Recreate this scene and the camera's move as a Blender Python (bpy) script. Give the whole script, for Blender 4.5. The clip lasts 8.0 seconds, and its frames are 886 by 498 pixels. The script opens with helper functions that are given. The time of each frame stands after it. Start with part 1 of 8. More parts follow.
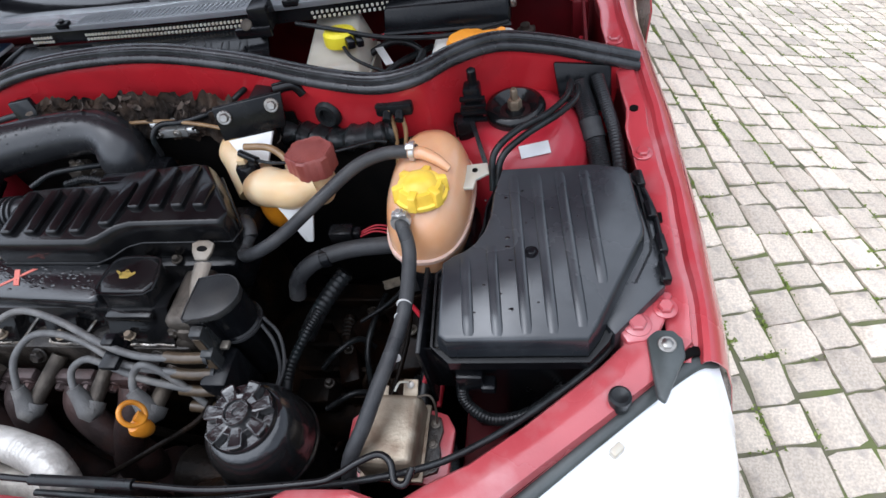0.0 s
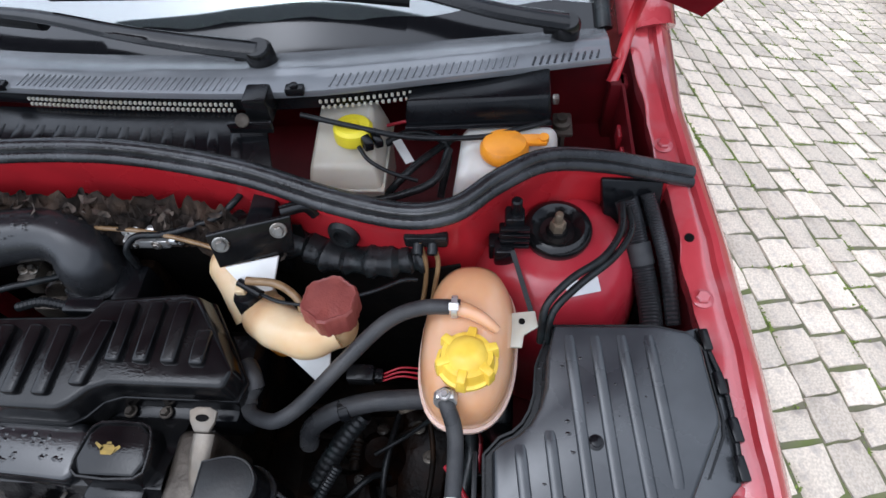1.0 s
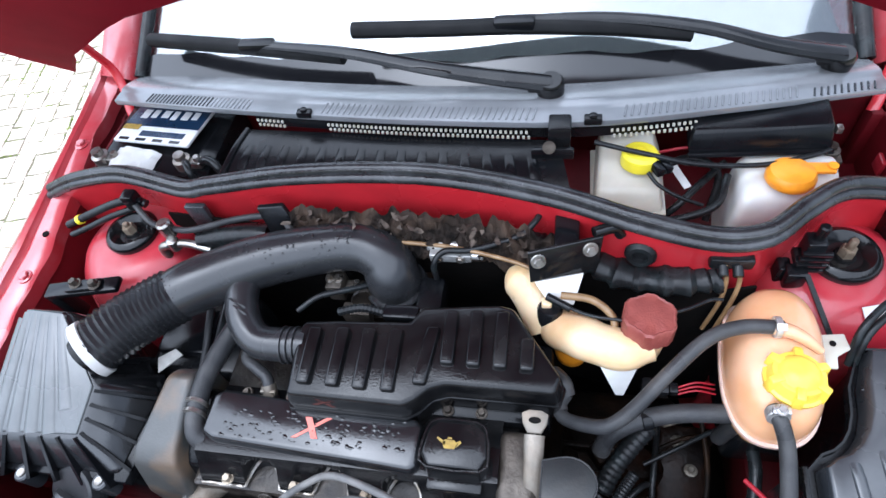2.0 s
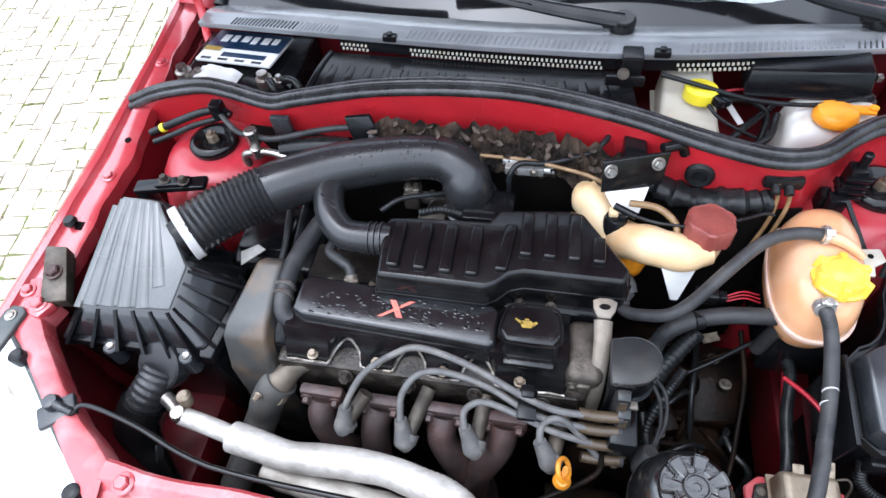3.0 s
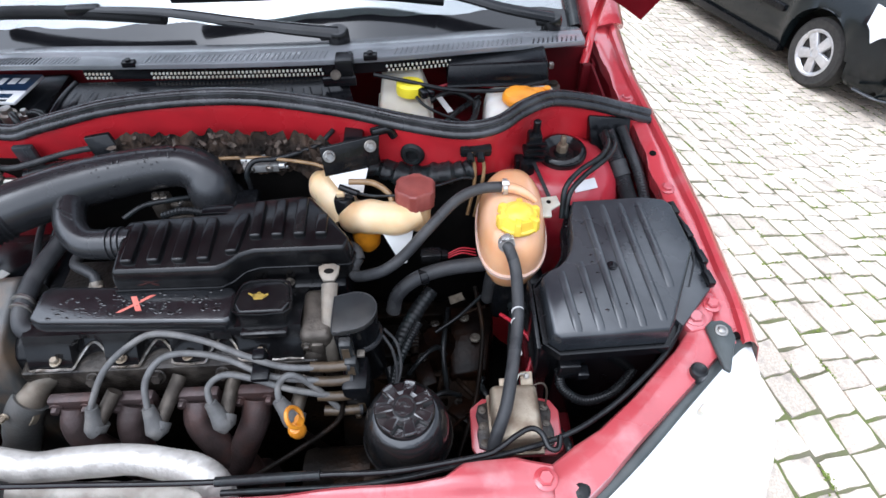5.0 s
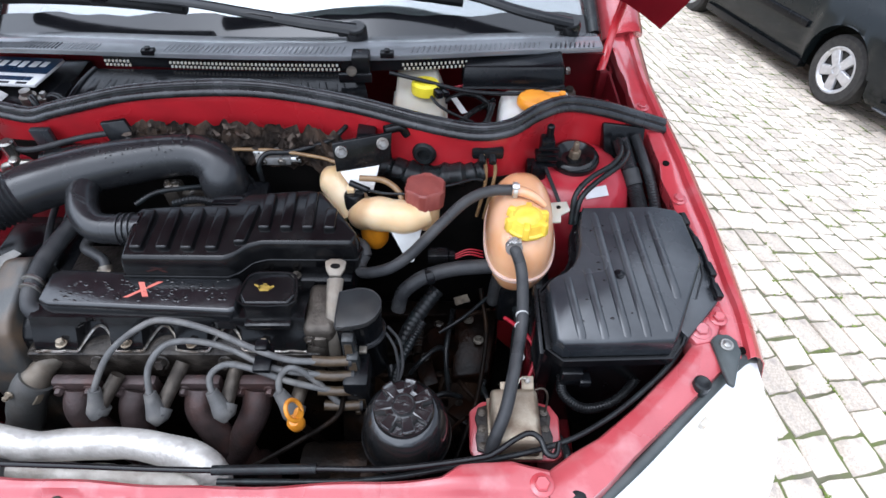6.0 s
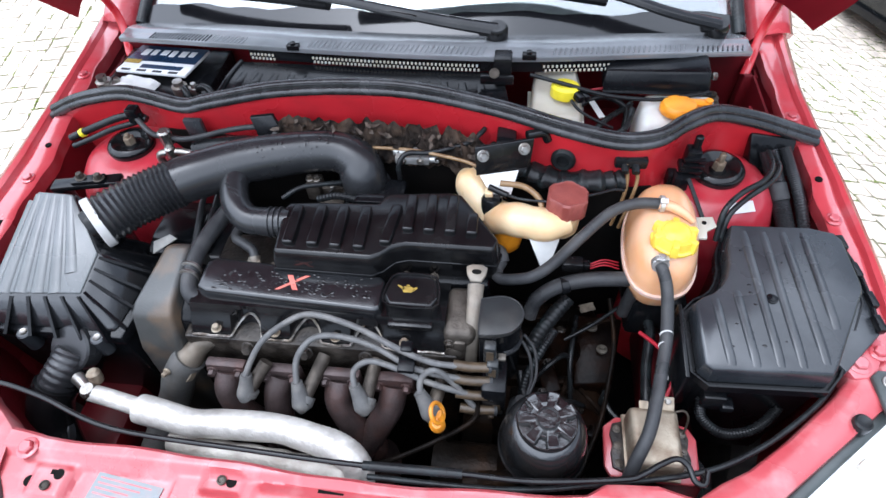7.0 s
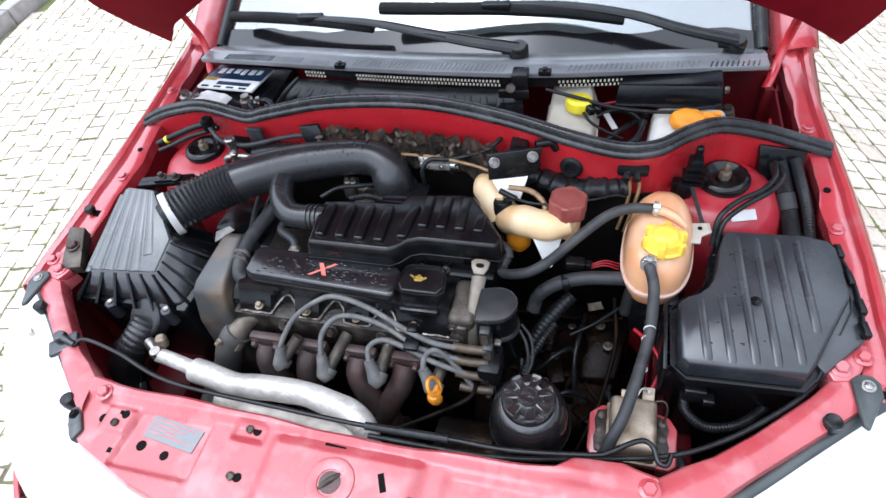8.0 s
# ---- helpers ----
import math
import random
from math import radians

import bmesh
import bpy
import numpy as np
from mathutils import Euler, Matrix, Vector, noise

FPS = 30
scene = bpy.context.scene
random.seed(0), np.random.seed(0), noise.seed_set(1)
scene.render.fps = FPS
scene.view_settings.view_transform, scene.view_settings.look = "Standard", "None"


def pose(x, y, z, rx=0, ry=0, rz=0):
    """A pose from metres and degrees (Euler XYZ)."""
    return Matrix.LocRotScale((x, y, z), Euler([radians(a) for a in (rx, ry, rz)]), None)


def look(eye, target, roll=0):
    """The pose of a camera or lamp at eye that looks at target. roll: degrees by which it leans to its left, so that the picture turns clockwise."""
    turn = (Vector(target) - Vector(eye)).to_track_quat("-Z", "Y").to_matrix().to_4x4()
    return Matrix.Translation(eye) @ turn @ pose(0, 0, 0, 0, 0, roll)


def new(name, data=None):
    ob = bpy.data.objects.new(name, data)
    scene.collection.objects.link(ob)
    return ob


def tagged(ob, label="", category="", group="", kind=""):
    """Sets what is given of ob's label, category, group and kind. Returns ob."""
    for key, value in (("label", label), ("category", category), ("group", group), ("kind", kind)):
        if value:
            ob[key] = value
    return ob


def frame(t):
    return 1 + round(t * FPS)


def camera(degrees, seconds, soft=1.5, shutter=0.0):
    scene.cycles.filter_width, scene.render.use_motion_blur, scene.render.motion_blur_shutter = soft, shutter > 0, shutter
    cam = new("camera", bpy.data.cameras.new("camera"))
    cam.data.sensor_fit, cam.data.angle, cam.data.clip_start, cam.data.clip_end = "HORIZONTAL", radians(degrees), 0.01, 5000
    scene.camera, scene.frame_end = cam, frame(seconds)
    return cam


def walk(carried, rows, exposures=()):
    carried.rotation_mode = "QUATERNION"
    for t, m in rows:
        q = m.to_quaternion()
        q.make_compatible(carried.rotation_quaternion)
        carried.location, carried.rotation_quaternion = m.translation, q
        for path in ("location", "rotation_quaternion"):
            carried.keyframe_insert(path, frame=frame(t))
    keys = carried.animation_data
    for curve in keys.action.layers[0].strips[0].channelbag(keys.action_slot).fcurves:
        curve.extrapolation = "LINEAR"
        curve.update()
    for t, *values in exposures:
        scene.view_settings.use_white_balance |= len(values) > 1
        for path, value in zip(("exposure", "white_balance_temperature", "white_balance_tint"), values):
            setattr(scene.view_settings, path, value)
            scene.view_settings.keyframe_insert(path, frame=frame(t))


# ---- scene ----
cam = camera(74.31, 8.0)
PATH = [
    (0, (0.560, -0.621, 1.328), (0.246, 0.353, 0.098), -14.98),
    (0.3, (0.549, -0.506, 1.293), (0.269, 0.284, -0.069), -19.50),
    (0.5, (0.531, -0.448, 1.309), (0.336, 0.342, -0.069), -14.02),
    (0.7, (0.515, -0.390, 1.364), (0.344, 0.391, -0.022), -12.53),
    (1, (0.439, -0.389, 1.403), (0.282, 0.473, 0.065), -8.01),
    (1.5, (0.303, -0.404, 1.430), (0.088, 0.466, 0.105), -9.17),
    (2, (0.167, -0.441, 1.478), (-0.146, 0.438, 0.179), -14.11),
    (2.2, (0.121, -0.461, 1.495), (-0.196, 0.426, 0.202), -14.02),
    (3.3, (0.068, -0.653, 1.466), (-0.194, 0.251, 0.172), -6.86),
    (3.5, (0.081, -0.674, 1.466), (-0.171, 0.240, 0.177), -7.44),
    (4, (0.135, -0.709, 1.463), (-0.043, 0.251, 0.196), -7.00),
    (4.5, (0.208, -0.710, 1.465), (0.120, 0.280, 0.211), -5.72),
    (5, (0.291, -0.727, 1.458), (0.312, 0.314, 0.243), -1.77),
    (5.2, (0.316, -0.730, 1.453), (0.354, 0.318, 0.244), -1.02),
    (6.3, (0.273, -0.725, 1.460), (0.229, 0.314, 0.243), -0.46),
    (6.5, (0.252, -0.719, 1.464), (0.158, 0.309, 0.241), -2.12),
    (7, (0.188, -0.704, 1.485), (0.010, 0.285, 0.240), -4.49),
    (7.5, (0.188, -0.713, 1.511), (-0.108, 0.272, 0.285), -9.47),
    (8, (0.312, -0.765, 1.537), (-0.088, 0.208, 0.332), -11.76),
]
walk(cam, [(t, look(eye, target, roll)) for t, eye, target, roll in PATH],
     [(0.0, 1.275, 5750, 10), (1.0, 1.15, 5650, 10), (1.5, 1.66, 5500, 10), (2.0, 1.96, 5450, 10), (3.5, 1.98, 5750, 10), (4.5, 1.940, 5600, 10), (5.0, 1.62, 5650, 10), (6.5, 1.52, 5600, 10), (7.0, 1.824, 5600, 10), (7.5, 1.959, 5600, 10), (8.0, 1.64, 5650, 10)])

# ---- world and light ----
world = bpy.data.worlds.new("overcast_sky")
scene.world = world
world.use_nodes = True
wn = world.node_tree
wn.nodes.clear()
sky = wn.nodes.new("ShaderNodeTexSky")
sky.sky_type = "NISHITA"
sky.sun_disc = False
sky.sun_elevation = radians(72)
sky.sun_rotation = radians(263)
sky.air_density, sky.dust_density = 1.0, 3.0
grey = wn.nodes.new("ShaderNodeHueSaturation")
grey.inputs["Saturation"].default_value = 0.28
bg = wn.nodes.new("ShaderNodeBackground")
bg.inputs["Strength"].default_value = 0.09
wout = wn.nodes.new("ShaderNodeOutputWorld")
wn.links.new(sky.outputs[0], grey.inputs["Color"])
wn.links.new(grey.outputs[0], bg.inputs[0])
wn.links.new(bg.outputs[0], wout.inputs[0])

sun_data = bpy.data.lights.new("sun", "SUN")
sun_data.energy, sun_data.angle, sun_data.color = 1.5, radians(120), (1.0, 0.99, 0.98)
sun = new("sun", sun_data)
sun.matrix_world = look((-0.7, -0.7, 4.0), (0, 0, 0))


# ---- materials ----
def mat(name, c1, c2=None, rough=0.5, rvar=0.12, metal=0.0, scale=40.0, bump=0.15, bscale=300.0,
        coat=0.0, dirt=None, dscale=9.0, damt=0.5, sss=0.0, trans=0.0, island=0.0, spec=0.5, joined=False):
    """A surface with two scales of colour variation, uneven gloss, fine relief and optional dirt."""
    m = bpy.data.materials.new(name)
    m.use_nodes = True
    n, ln = m.node_tree.nodes, m.node_tree.links
    p = n["Principled BSDF"]
    tc = n.new("ShaderNodeTexCoord")

    def noise_tex(s, detail=4.0):
        t = n.new("ShaderNodeTexNoise")
        t.inputs["Scale"].default_value, t.inputs["Detail"].default_value = s, detail
        ln.new(tc.outputs["Object"], t.inputs["Vector"])
        return t

    def ramp(src, a, b):
        r = n.new("ShaderNodeMapRange")
        r.inputs["From Min"].default_value, r.inputs["From Max"].default_value = a, b
        ln.new(src, r.inputs["Value"])
        return r.outputs[0]

    def mix(fac, a, b):
        x = n.new("ShaderNodeMix")
        x.data_type = "RGBA"
        for k, v in ((6, a), (7, b)):
            if isinstance(v, tuple):
                x.inputs[k].default_value = (*v, 1)
            else:
                ln.new(v, x.inputs[k])
        if isinstance(fac, float):
            x.inputs[0].default_value = fac
        else:
            ln.new(fac, x.inputs[0])
        return x.outputs[2]

    c2 = c2 or tuple(min(1, v * 0.7) for v in c1)
    grain = noise_tex(scale)
    col = mix(ramp(grain.outputs[0], 0.35, 0.65), c1, c2)
    if dirt:
        patch = noise_tex(dscale, 8.0)
        f = n.new("ShaderNodeMath")
        f.operation = "MULTIPLY"
        f.inputs[1].default_value = damt
        ln.new(ramp(patch.outputs[0], 0.48, 0.68), f.inputs[0])
        col = mix(f.outputs[0], col, dirt)
    if island:
        info = n.new("ShaderNodeNewGeometry" if joined else "ShaderNodeObjectInfo")
        hsv = n.new("ShaderNodeHueSaturation")
        ln.new(col, hsv.inputs["Color"])
        r = n.new("ShaderNodeMapRange")
        r.inputs["To Min"].default_value, r.inputs["To Max"].default_value = 1 - island, 1 + island
        ln.new(info.outputs["Random Per Island" if joined else "Random"], r.inputs["Value"])
        ln.new(r.outputs[0], hsv.inputs["Value"])
        col = hsv.outputs[0]
    ln.new(col, p.inputs["Base Color"])
    wear = noise_tex(scale * 0.37, 6.0)
    rr = n.new("ShaderNodeMapRange")
    rr.inputs["To Min"].default_value = max(0.02, rough - rvar)
    rr.inputs["To Max"].default_value = min(1.0, rough + rvar)
    rr.inputs["From Min"].default_value, rr.inputs["From Max"].default_value = 0.3, 0.7
    ln.new(wear.outputs[0], rr.inputs["Value"])
    ln.new(rr.outputs[0], p.inputs["Roughness"])
    p.inputs["Metallic"].default_value = metal
    p.inputs["Specular IOR Level"].default_value = spec
    p.inputs["Coat Weight"].default_value = coat
    p.inputs["Coat Roughness"].default_value = 0.12
    if sss:
        p.inputs["Subsurface Weight"].default_value = sss
        p.inputs["Subsurface Radius"].default_value = (0.03, 0.02, 0.012)
        p.inputs["Subsurface Scale"].default_value = 0.5
    p.inputs["Transmission Weight"].default_value = trans
    if bump:
        fine = noise_tex(bscale, 3.0)
        bp = n.new("ShaderNodeBump")
        bp.inputs["Strength"].default_value = bump
        bp.inputs["Distance"].default_value = 0.002
        ln.new(fine.outputs[0], bp.inputs["Height"])
        ln.new(bp.outputs[0], p.inputs["Normal"])
    return m


M = {}
# Pale patches: dust, and washed-out glare put into the colour.
M["red"] = mat("red_car_paint", (0.42, 0.046, 0.056), (0.37, 0.036, 0.045), 0.27, 0.12, scale=14, bump=0.04, coat=1.0,
               dirt=(0.45, 0.16, 0.17), dscale=14, damt=0.5)
# Dusty body red made darker: shade inside the bay is put into the colour.
M["red_shaded"] = mat("dusty_red_paint_darkened_for_shade", (0.11, 0.0045, 0.008), (0.07, 0.0035, 0.0055), 0.5, 0.12, scale=12, bump=0.05,
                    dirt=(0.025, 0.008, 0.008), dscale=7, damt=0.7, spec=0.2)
# Dust on the front panels, paler still to carry the sky's glare in colour.
M["red_dusty_glare"] = mat("dusty_red_paint_with_glare", (0.40, 0.066, 0.074), (0.35, 0.048, 0.056), 0.3, 0.14, scale=16, bump=0.08, coat=0.6,
                     dirt=(0.48, 0.22, 0.22), dscale=22, damt=0.5)
M["boot"] = mat("dusty_grey_boot_rubber", (0.105, 0.104, 0.101), (0.07, 0.068, 0.066), 0.6, 0.1, scale=60, bump=0.3, bscale=400, dirt=(0.18, 0.168, 0.15), dscale=40, damt=0.5)
M["head"] = mat("oil_browned_alloy", (0.028, 0.023, 0.018), (0.009, 0.007, 0.006), 0.4, 0.2, metal=0.3, scale=40, bump=0.6, bscale=190, dirt=(0.10, 0.085, 0.07), dscale=38, damt=0.5)
M["rubber"] = mat("black_rubber", (0.007, 0.0073, 0.008), (0.012, 0.0124, 0.013), 0.27, 0.14, scale=60, bump=0.12, bscale=500, spec=0.25, dirt=(0.025, 0.035, 0.036), dscale=55, damt=0.35)
M["hose"] = mat("grey_black_hose_rubber", (0.034, 0.0345, 0.036), (0.021, 0.0215, 0.023), 0.38, 0.14, scale=45, bump=0.25, bscale=600,
                dirt=(0.10, 0.095, 0.09), dscale=18, damt=0.35, spec=0.25)
M["plastic"] = mat("black_plastic", (0.006, 0.0064, 0.0076), (0.004, 0.0044, 0.0052), 0.19, 0.12, scale=35, bump=0.06, bscale=700,
                   dirt=(0.015, 0.014, 0.013), dscale=14, damt=0.4, spec=0.22)
M["plastic_grey"] = mat("weathered_grey_black_plastic", (0.022, 0.0245, 0.028), (0.016, 0.018, 0.021), 0.27, 0.13, scale=25, bump=0.06,
                        bscale=900, dirt=(0.08, 0.084, 0.088), dscale=10, damt=0.35, spec=0.6)
M["gloss"] = mat("glossy_black_paint", (0.004, 0.004, 0.0045), (0.007, 0.007, 0.0075), 0.14, 0.1, scale=45, bump=0.08, bscale=350,
                 dirt=(0.016, 0.0155, 0.015), dscale=26, damt=0.5, spec=0.32)
M["iron"] = mat("oily_dark_cast_metal", (0.008, 0.0062, 0.005), (0.004, 0.0032, 0.0027), 0.42, 0.2, metal=0.2, scale=40, bump=0.5, bscale=180,
                dirt=(0.026, 0.014, 0.008), dscale=20, damt=0.7, spec=0.06)
M["cast"] = mat("dirty_cast_aluminium", (0.105, 0.09, 0.074), (0.045, 0.037, 0.03), 0.52, 0.15, metal=0.6, scale=45, bump=0.4, bscale=220,
                dirt=(0.06, 0.045, 0.03), dscale=22, damt=0.6)
M["rust"] = mat("rusty_brown_exhaust_metal", (0.076, 0.054, 0.052), (0.038, 0.027, 0.025), 0.5, 0.12, metal=0.35, scale=30, bump=0.4, bscale=260,
                dirt=(0.10, 0.045, 0.035), dscale=24, damt=0.7)
M["steel"] = mat("zinc_plated_steel", (0.36, 0.35, 0.33), (0.22, 0.205, 0.185), 0.35, 0.15, metal=0.9, scale=60, bump=0.1,
                 dirt=(0.22, 0.17, 0.12), dscale=40, damt=0.6)
M["foil"] = mat("crinkled_aluminium_foil_sleeve", (0.62, 0.60, 0.555), (0.50, 0.48, 0.44), 0.40, 0.14, metal=0.3, scale=55, bump=1.0, bscale=95,
                dirt=(0.20, 0.18, 0.16), dscale=18, damt=0.55)
M["old_foil"] = mat("grimy_ribbed_heat_sleeve", (0.50, 0.47, 0.42), (0.33, 0.30, 0.26), 0.55, 0.1, metal=0.3, scale=35, bump=0.7, bscale=150,
                    dirt=(0.2, 0.16, 0.12), dscale=15, damt=0.6)
M["peach"] = mat("translucent_peach_plastic_with_coolant", (0.68, 0.385, 0.215), (0.62, 0.31, 0.145), 0.17, 0.06, scale=14, bump=0.03,
                 dirt=(0.74, 0.50, 0.36), dscale=9, damt=0.5, sss=0.45, coat=0.5)
M["peach_rim"] = mat("cloudy_plastic_seam", (0.64, 0.45, 0.37), (0.56, 0.37, 0.29), 0.35, 0.1, scale=30, bump=0.05, sss=0.3)
M["cream"] = mat("yellowed_translucent_plastic", (0.64, 0.44, 0.23), (0.68, 0.53, 0.34), 0.35, 0.1, scale=14, bump=0.05,
                 dirt=(0.55, 0.24, 0.06), dscale=11, damt=0.55, sss=0.3)
M["white_plastic"] = mat("cloudy_white_plastic", (0.52, 0.485, 0.41), (0.43, 0.395, 0.32), 0.35, 0.1, scale=20, bump=0.05,
                         dirt=(0.42, 0.36, 0.30), dscale=14, damt=0.5, sss=0.25)
M["milky"] = mat("milky_white_bottle_plastic", (0.66, 0.645, 0.61), (0.58, 0.56, 0.52), 0.35, 0.1, scale=16, bump=0.05, dirt=(0.46, 0.42, 0.37), dscale=12, damt=0.45, sss=0.25)
M["white_strap"] = mat("bright_white_strap_plastic", (0.80, 0.79, 0.76), (0.72, 0.71, 0.68), 0.45, 0.1, scale=30, bump=0.1)
M["cloth_white"] = mat("white_strap_plastic", (0.60, 0.59, 0.57), (0.48, 0.47, 0.45), 0.5, 0.1, scale=30, bump=0.1)
M["yellow"] = mat("yellow_plastic_cap", (0.86, 0.60, 0.075), (0.82, 0.54, 0.05), 0.36, 0.1, scale=40, bump=0.05,
                  dirt=(0.6, 0.36, 0.03), dscale=40, damt=0.4)
M["yellow2"] = mat("lemon_plastic_cap", (0.80, 0.68, 0.03), (0.72, 0.60, 0.02), 0.4, 0.1, scale=40, bump=0.05)
M["dip_orange"] = mat("grubby_orange_plastic", (0.62, 0.24, 0.015), (0.5, 0.17, 0.01), 0.36, 0.1, scale=60, bump=0.1, dirt=(0.2, 0.09, 0.02), dscale=40, damt=0.6)
M["orange"] = mat("orange_plastic", (0.86, 0.33, 0.015), (0.8, 0.28, 0.01), 0.36, 0.1, scale=40, bump=0.05,
                  dirt=(0.5, 0.2, 0.02), dscale=40, damt=0.4)
M["brown_cap"] = mat("brown_plastic_cap", (0.23, 0.055, 0.042), (0.19, 0.042, 0.034), 0.45, 0.1, scale=50, bump=0.2, bscale=400)
M["brass"] = mat("bare_brass_box_metal", (0.36, 0.31, 0.235), (0.24, 0.19, 0.135), 0.42, 0.16, metal=0.55, scale=34, bump=0.2,
                 dirt=(0.10, 0.055, 0.03), dscale=30, damt=0.75)
M["felt"] = mat("torn_dirty_felt", (0.075, 0.056, 0.045), (0.012, 0.010, 0.009), 0.9, 0.04, scale=45, bump=1.0, bscale=140,
                dirt=(0.15, 0.10, 0.07), dscale=30, damt=0.6, spec=0.15)
M["felt_pale"] = mat("dry_pale_litter", (0.20, 0.165, 0.12), (0.07, 0.055, 0.04), 0.9, 0.05, scale=70, bump=0.8, bscale=200)
M["felt_scrap"] = mat("torn_leafy_scraps", (0.10, 0.074, 0.056), (0.028, 0.021, 0.017), 0.9, 0.05, scale=110, bump=0.5, bscale=200)
M["blue"] = mat("dark_blue_printed_label", (0.010, 0.028, 0.065), (0.008, 0.022, 0.05), 0.3, 0.1, scale=30, bump=0.02)
M["white"] = mat("white_printed_label", (0.66, 0.66, 0.66), (0.56, 0.56, 0.56), 0.4, 0.1, scale=30, bump=0.02, dirt=(0.5, 0.48, 0.45), dscale=25, damt=0.4)
M["label_grey"] = mat("worn_grey_label", (0.16, 0.20, 0.205), (0.22, 0.19, 0.19), 0.4, 0.1, scale=60, bump=0.02)
M["mark_red"] = mat("red_orange_print", (0.60, 0.17, 0.13), (0.52, 0.12, 0.09), 0.5, 0.1, scale=80, bump=0.02)
M["mark_yellow"] = mat("faded_yellow_print", (0.32, 0.21, 0.03), (0.20, 0.13, 0.018), 0.5, 0.1, scale=200, bump=0.02)
M["red_wire"] = mat("red_wire_sheath", (0.38, 0.012, 0.024), (0.28, 0.008, 0.018), 0.4, 0.1, bump=0.02)
M["amber"] = mat("amber_tube", (0.24, 0.15, 0.07), (0.17, 0.10, 0.045), 0.35, 0.1, scale=60, bump=0.05)
M["lens"] = mat("clear_headlamp_lens_over_reflector", (0.86, 0.87, 0.88), (0.80, 0.81, 0.83), 0.12, 0.06, scale=10, bump=0.02, coat=0.6)
M["glass_dark"] = mat("near_black_glass", (0.006, 0.006, 0.007), (0.008, 0.008, 0.009), 0.1, 0.04, bump=0.0)
M["cowl"] = mat("wet_grey_cowl_plastic", (0.185, 0.19, 0.197), (0.135, 0.14, 0.146), 0.18, 0.12, scale=9, bump=0.12, bscale=700,
                dirt=(0.10, 0.105, 0.11), dscale=7, damt=0.7, spec=0.8, coat=0.4)
SETT = dict(rough=0.8, rvar=0.1, scale=110, bump=1.0, bscale=90, dirt=(0.33, 0.29, 0.27), dscale=30, damt=0.55)
M["sett"] = mat("worn_granite_sett", (0.70, 0.605, 0.495), (0.52, 0.44, 0.355), island=0.2, **dict(SETT, scale=19, bscale=15, dscale=3.2))
M["far_sett"] = mat("worn_granite_setts", (0.70, 0.605, 0.495), (0.52, 0.44, 0.355), island=0.2, joined=True, **SETT)
M["soil"] = mat("mossy_joint_soil", (0.17, 0.155, 0.11), (0.12, 0.12, 0.07), 0.95, 0.04, scale=14, bump=0.8, bscale=90,
                dirt=(0.13, 0.17, 0.04), dscale=5, damt=0.85, spec=0.1)
M["moss"] = mat("green_moss", (0.20, 0.26, 0.06), (0.13, 0.17, 0.04), 0.9, 0.05, scale=60, bump=0.8, bscale=200, spec=0.1)
M["grass"] = mat("grass_blades", (0.10, 0.15, 0.035), (0.07, 0.10, 0.025), 0.7, 0.1, scale=20, bump=0.2)
M["kerb"] = mat("grey_kerb_stone", (0.36, 0.35, 0.33), (0.27, 0.26, 0.25), 0.85, 0.08, scale=16, bump=0.6, bscale=100)
M["dark_paint"] = mat("dark_green_black_car_paint", (0.006, 0.009, 0.010), (0.005, 0.007, 0.008), 0.25, 0.08, scale=8, bump=0.01, coat=0.15, spec=0.35)
M["tyre"] = mat("tyre_rubber", (0.035, 0.034, 0.033), (0.05, 0.048, 0.045), 0.75, 0.1, scale=40, bump=0.3, spec=0.2)
M["alloy"] = mat("silver_wheel_alloy", (0.60, 0.60, 0.61), (0.5, 0.5, 0.51), 0.35, 0.1, metal=0.6, scale=40, bump=0.05)
M["red_bay"] = mat("red_bulkhead_paint", (0.54, 0.022, 0.031), (0.48, 0.018, 0.026), 0.3, 0.12, scale=12, bump=0.05, coat=0.6,
                   dirt=(0.24, 0.02, 0.025), dscale=8, damt=0.45)
M["black_metal"] = mat("shiny_black_enamel", (0.013, 0.0132, 0.014), (0.007, 0.007, 0.0074), 0.17, 0.08, scale=30, bump=0.3, bscale=120, dirt=(0.018, 0.015, 0.013), dscale=22, damt=0.5, spec=0.7, coat=0.35)
M["pale_metal"] = mat("pale_galvanised_steel", (0.20, 0.178, 0.148), (0.125, 0.108, 0.086), 0.5, 0.12, metal=0.5, scale=40, bump=0.2, dirt=(0.18, 0.14, 0.10), dscale=30, damt=0.5)
M["pipe"] = mat("wet_black_moulded_rubber", (0.015, 0.0155, 0.017), (0.022, 0.0225, 0.024), 0.25, 0.1, scale=30, bump=0.1, bscale=500, dirt=(0.03, 0.031, 0.033), dscale=12, damt=0.4, spec=0.5)
M["water"] = mat("rain_water_film", (0.004, 0.004, 0.0045), (0.005, 0.005, 0.0055), 0.05, 0.02, bump=0.0, spec=0.5)
M["cover"] = mat("matt_black_cover_paint", (0.008, 0.0085, 0.0095), (0.013, 0.0135, 0.015), 0.2, 0.12, scale=26, bump=0.05, bscale=400,
                 dirt=(0.006, 0.006, 0.0065), dscale=38, damt=0.75, spec=0.7)
M["brown_bakelite"] = mat("brown_bakelite", (0.075, 0.052, 0.03), (0.05, 0.034, 0.02), 0.4, 0.1, scale=90, bump=0.1, dirt=(0.03, 0.025, 0.02), dscale=50, damt=0.5)
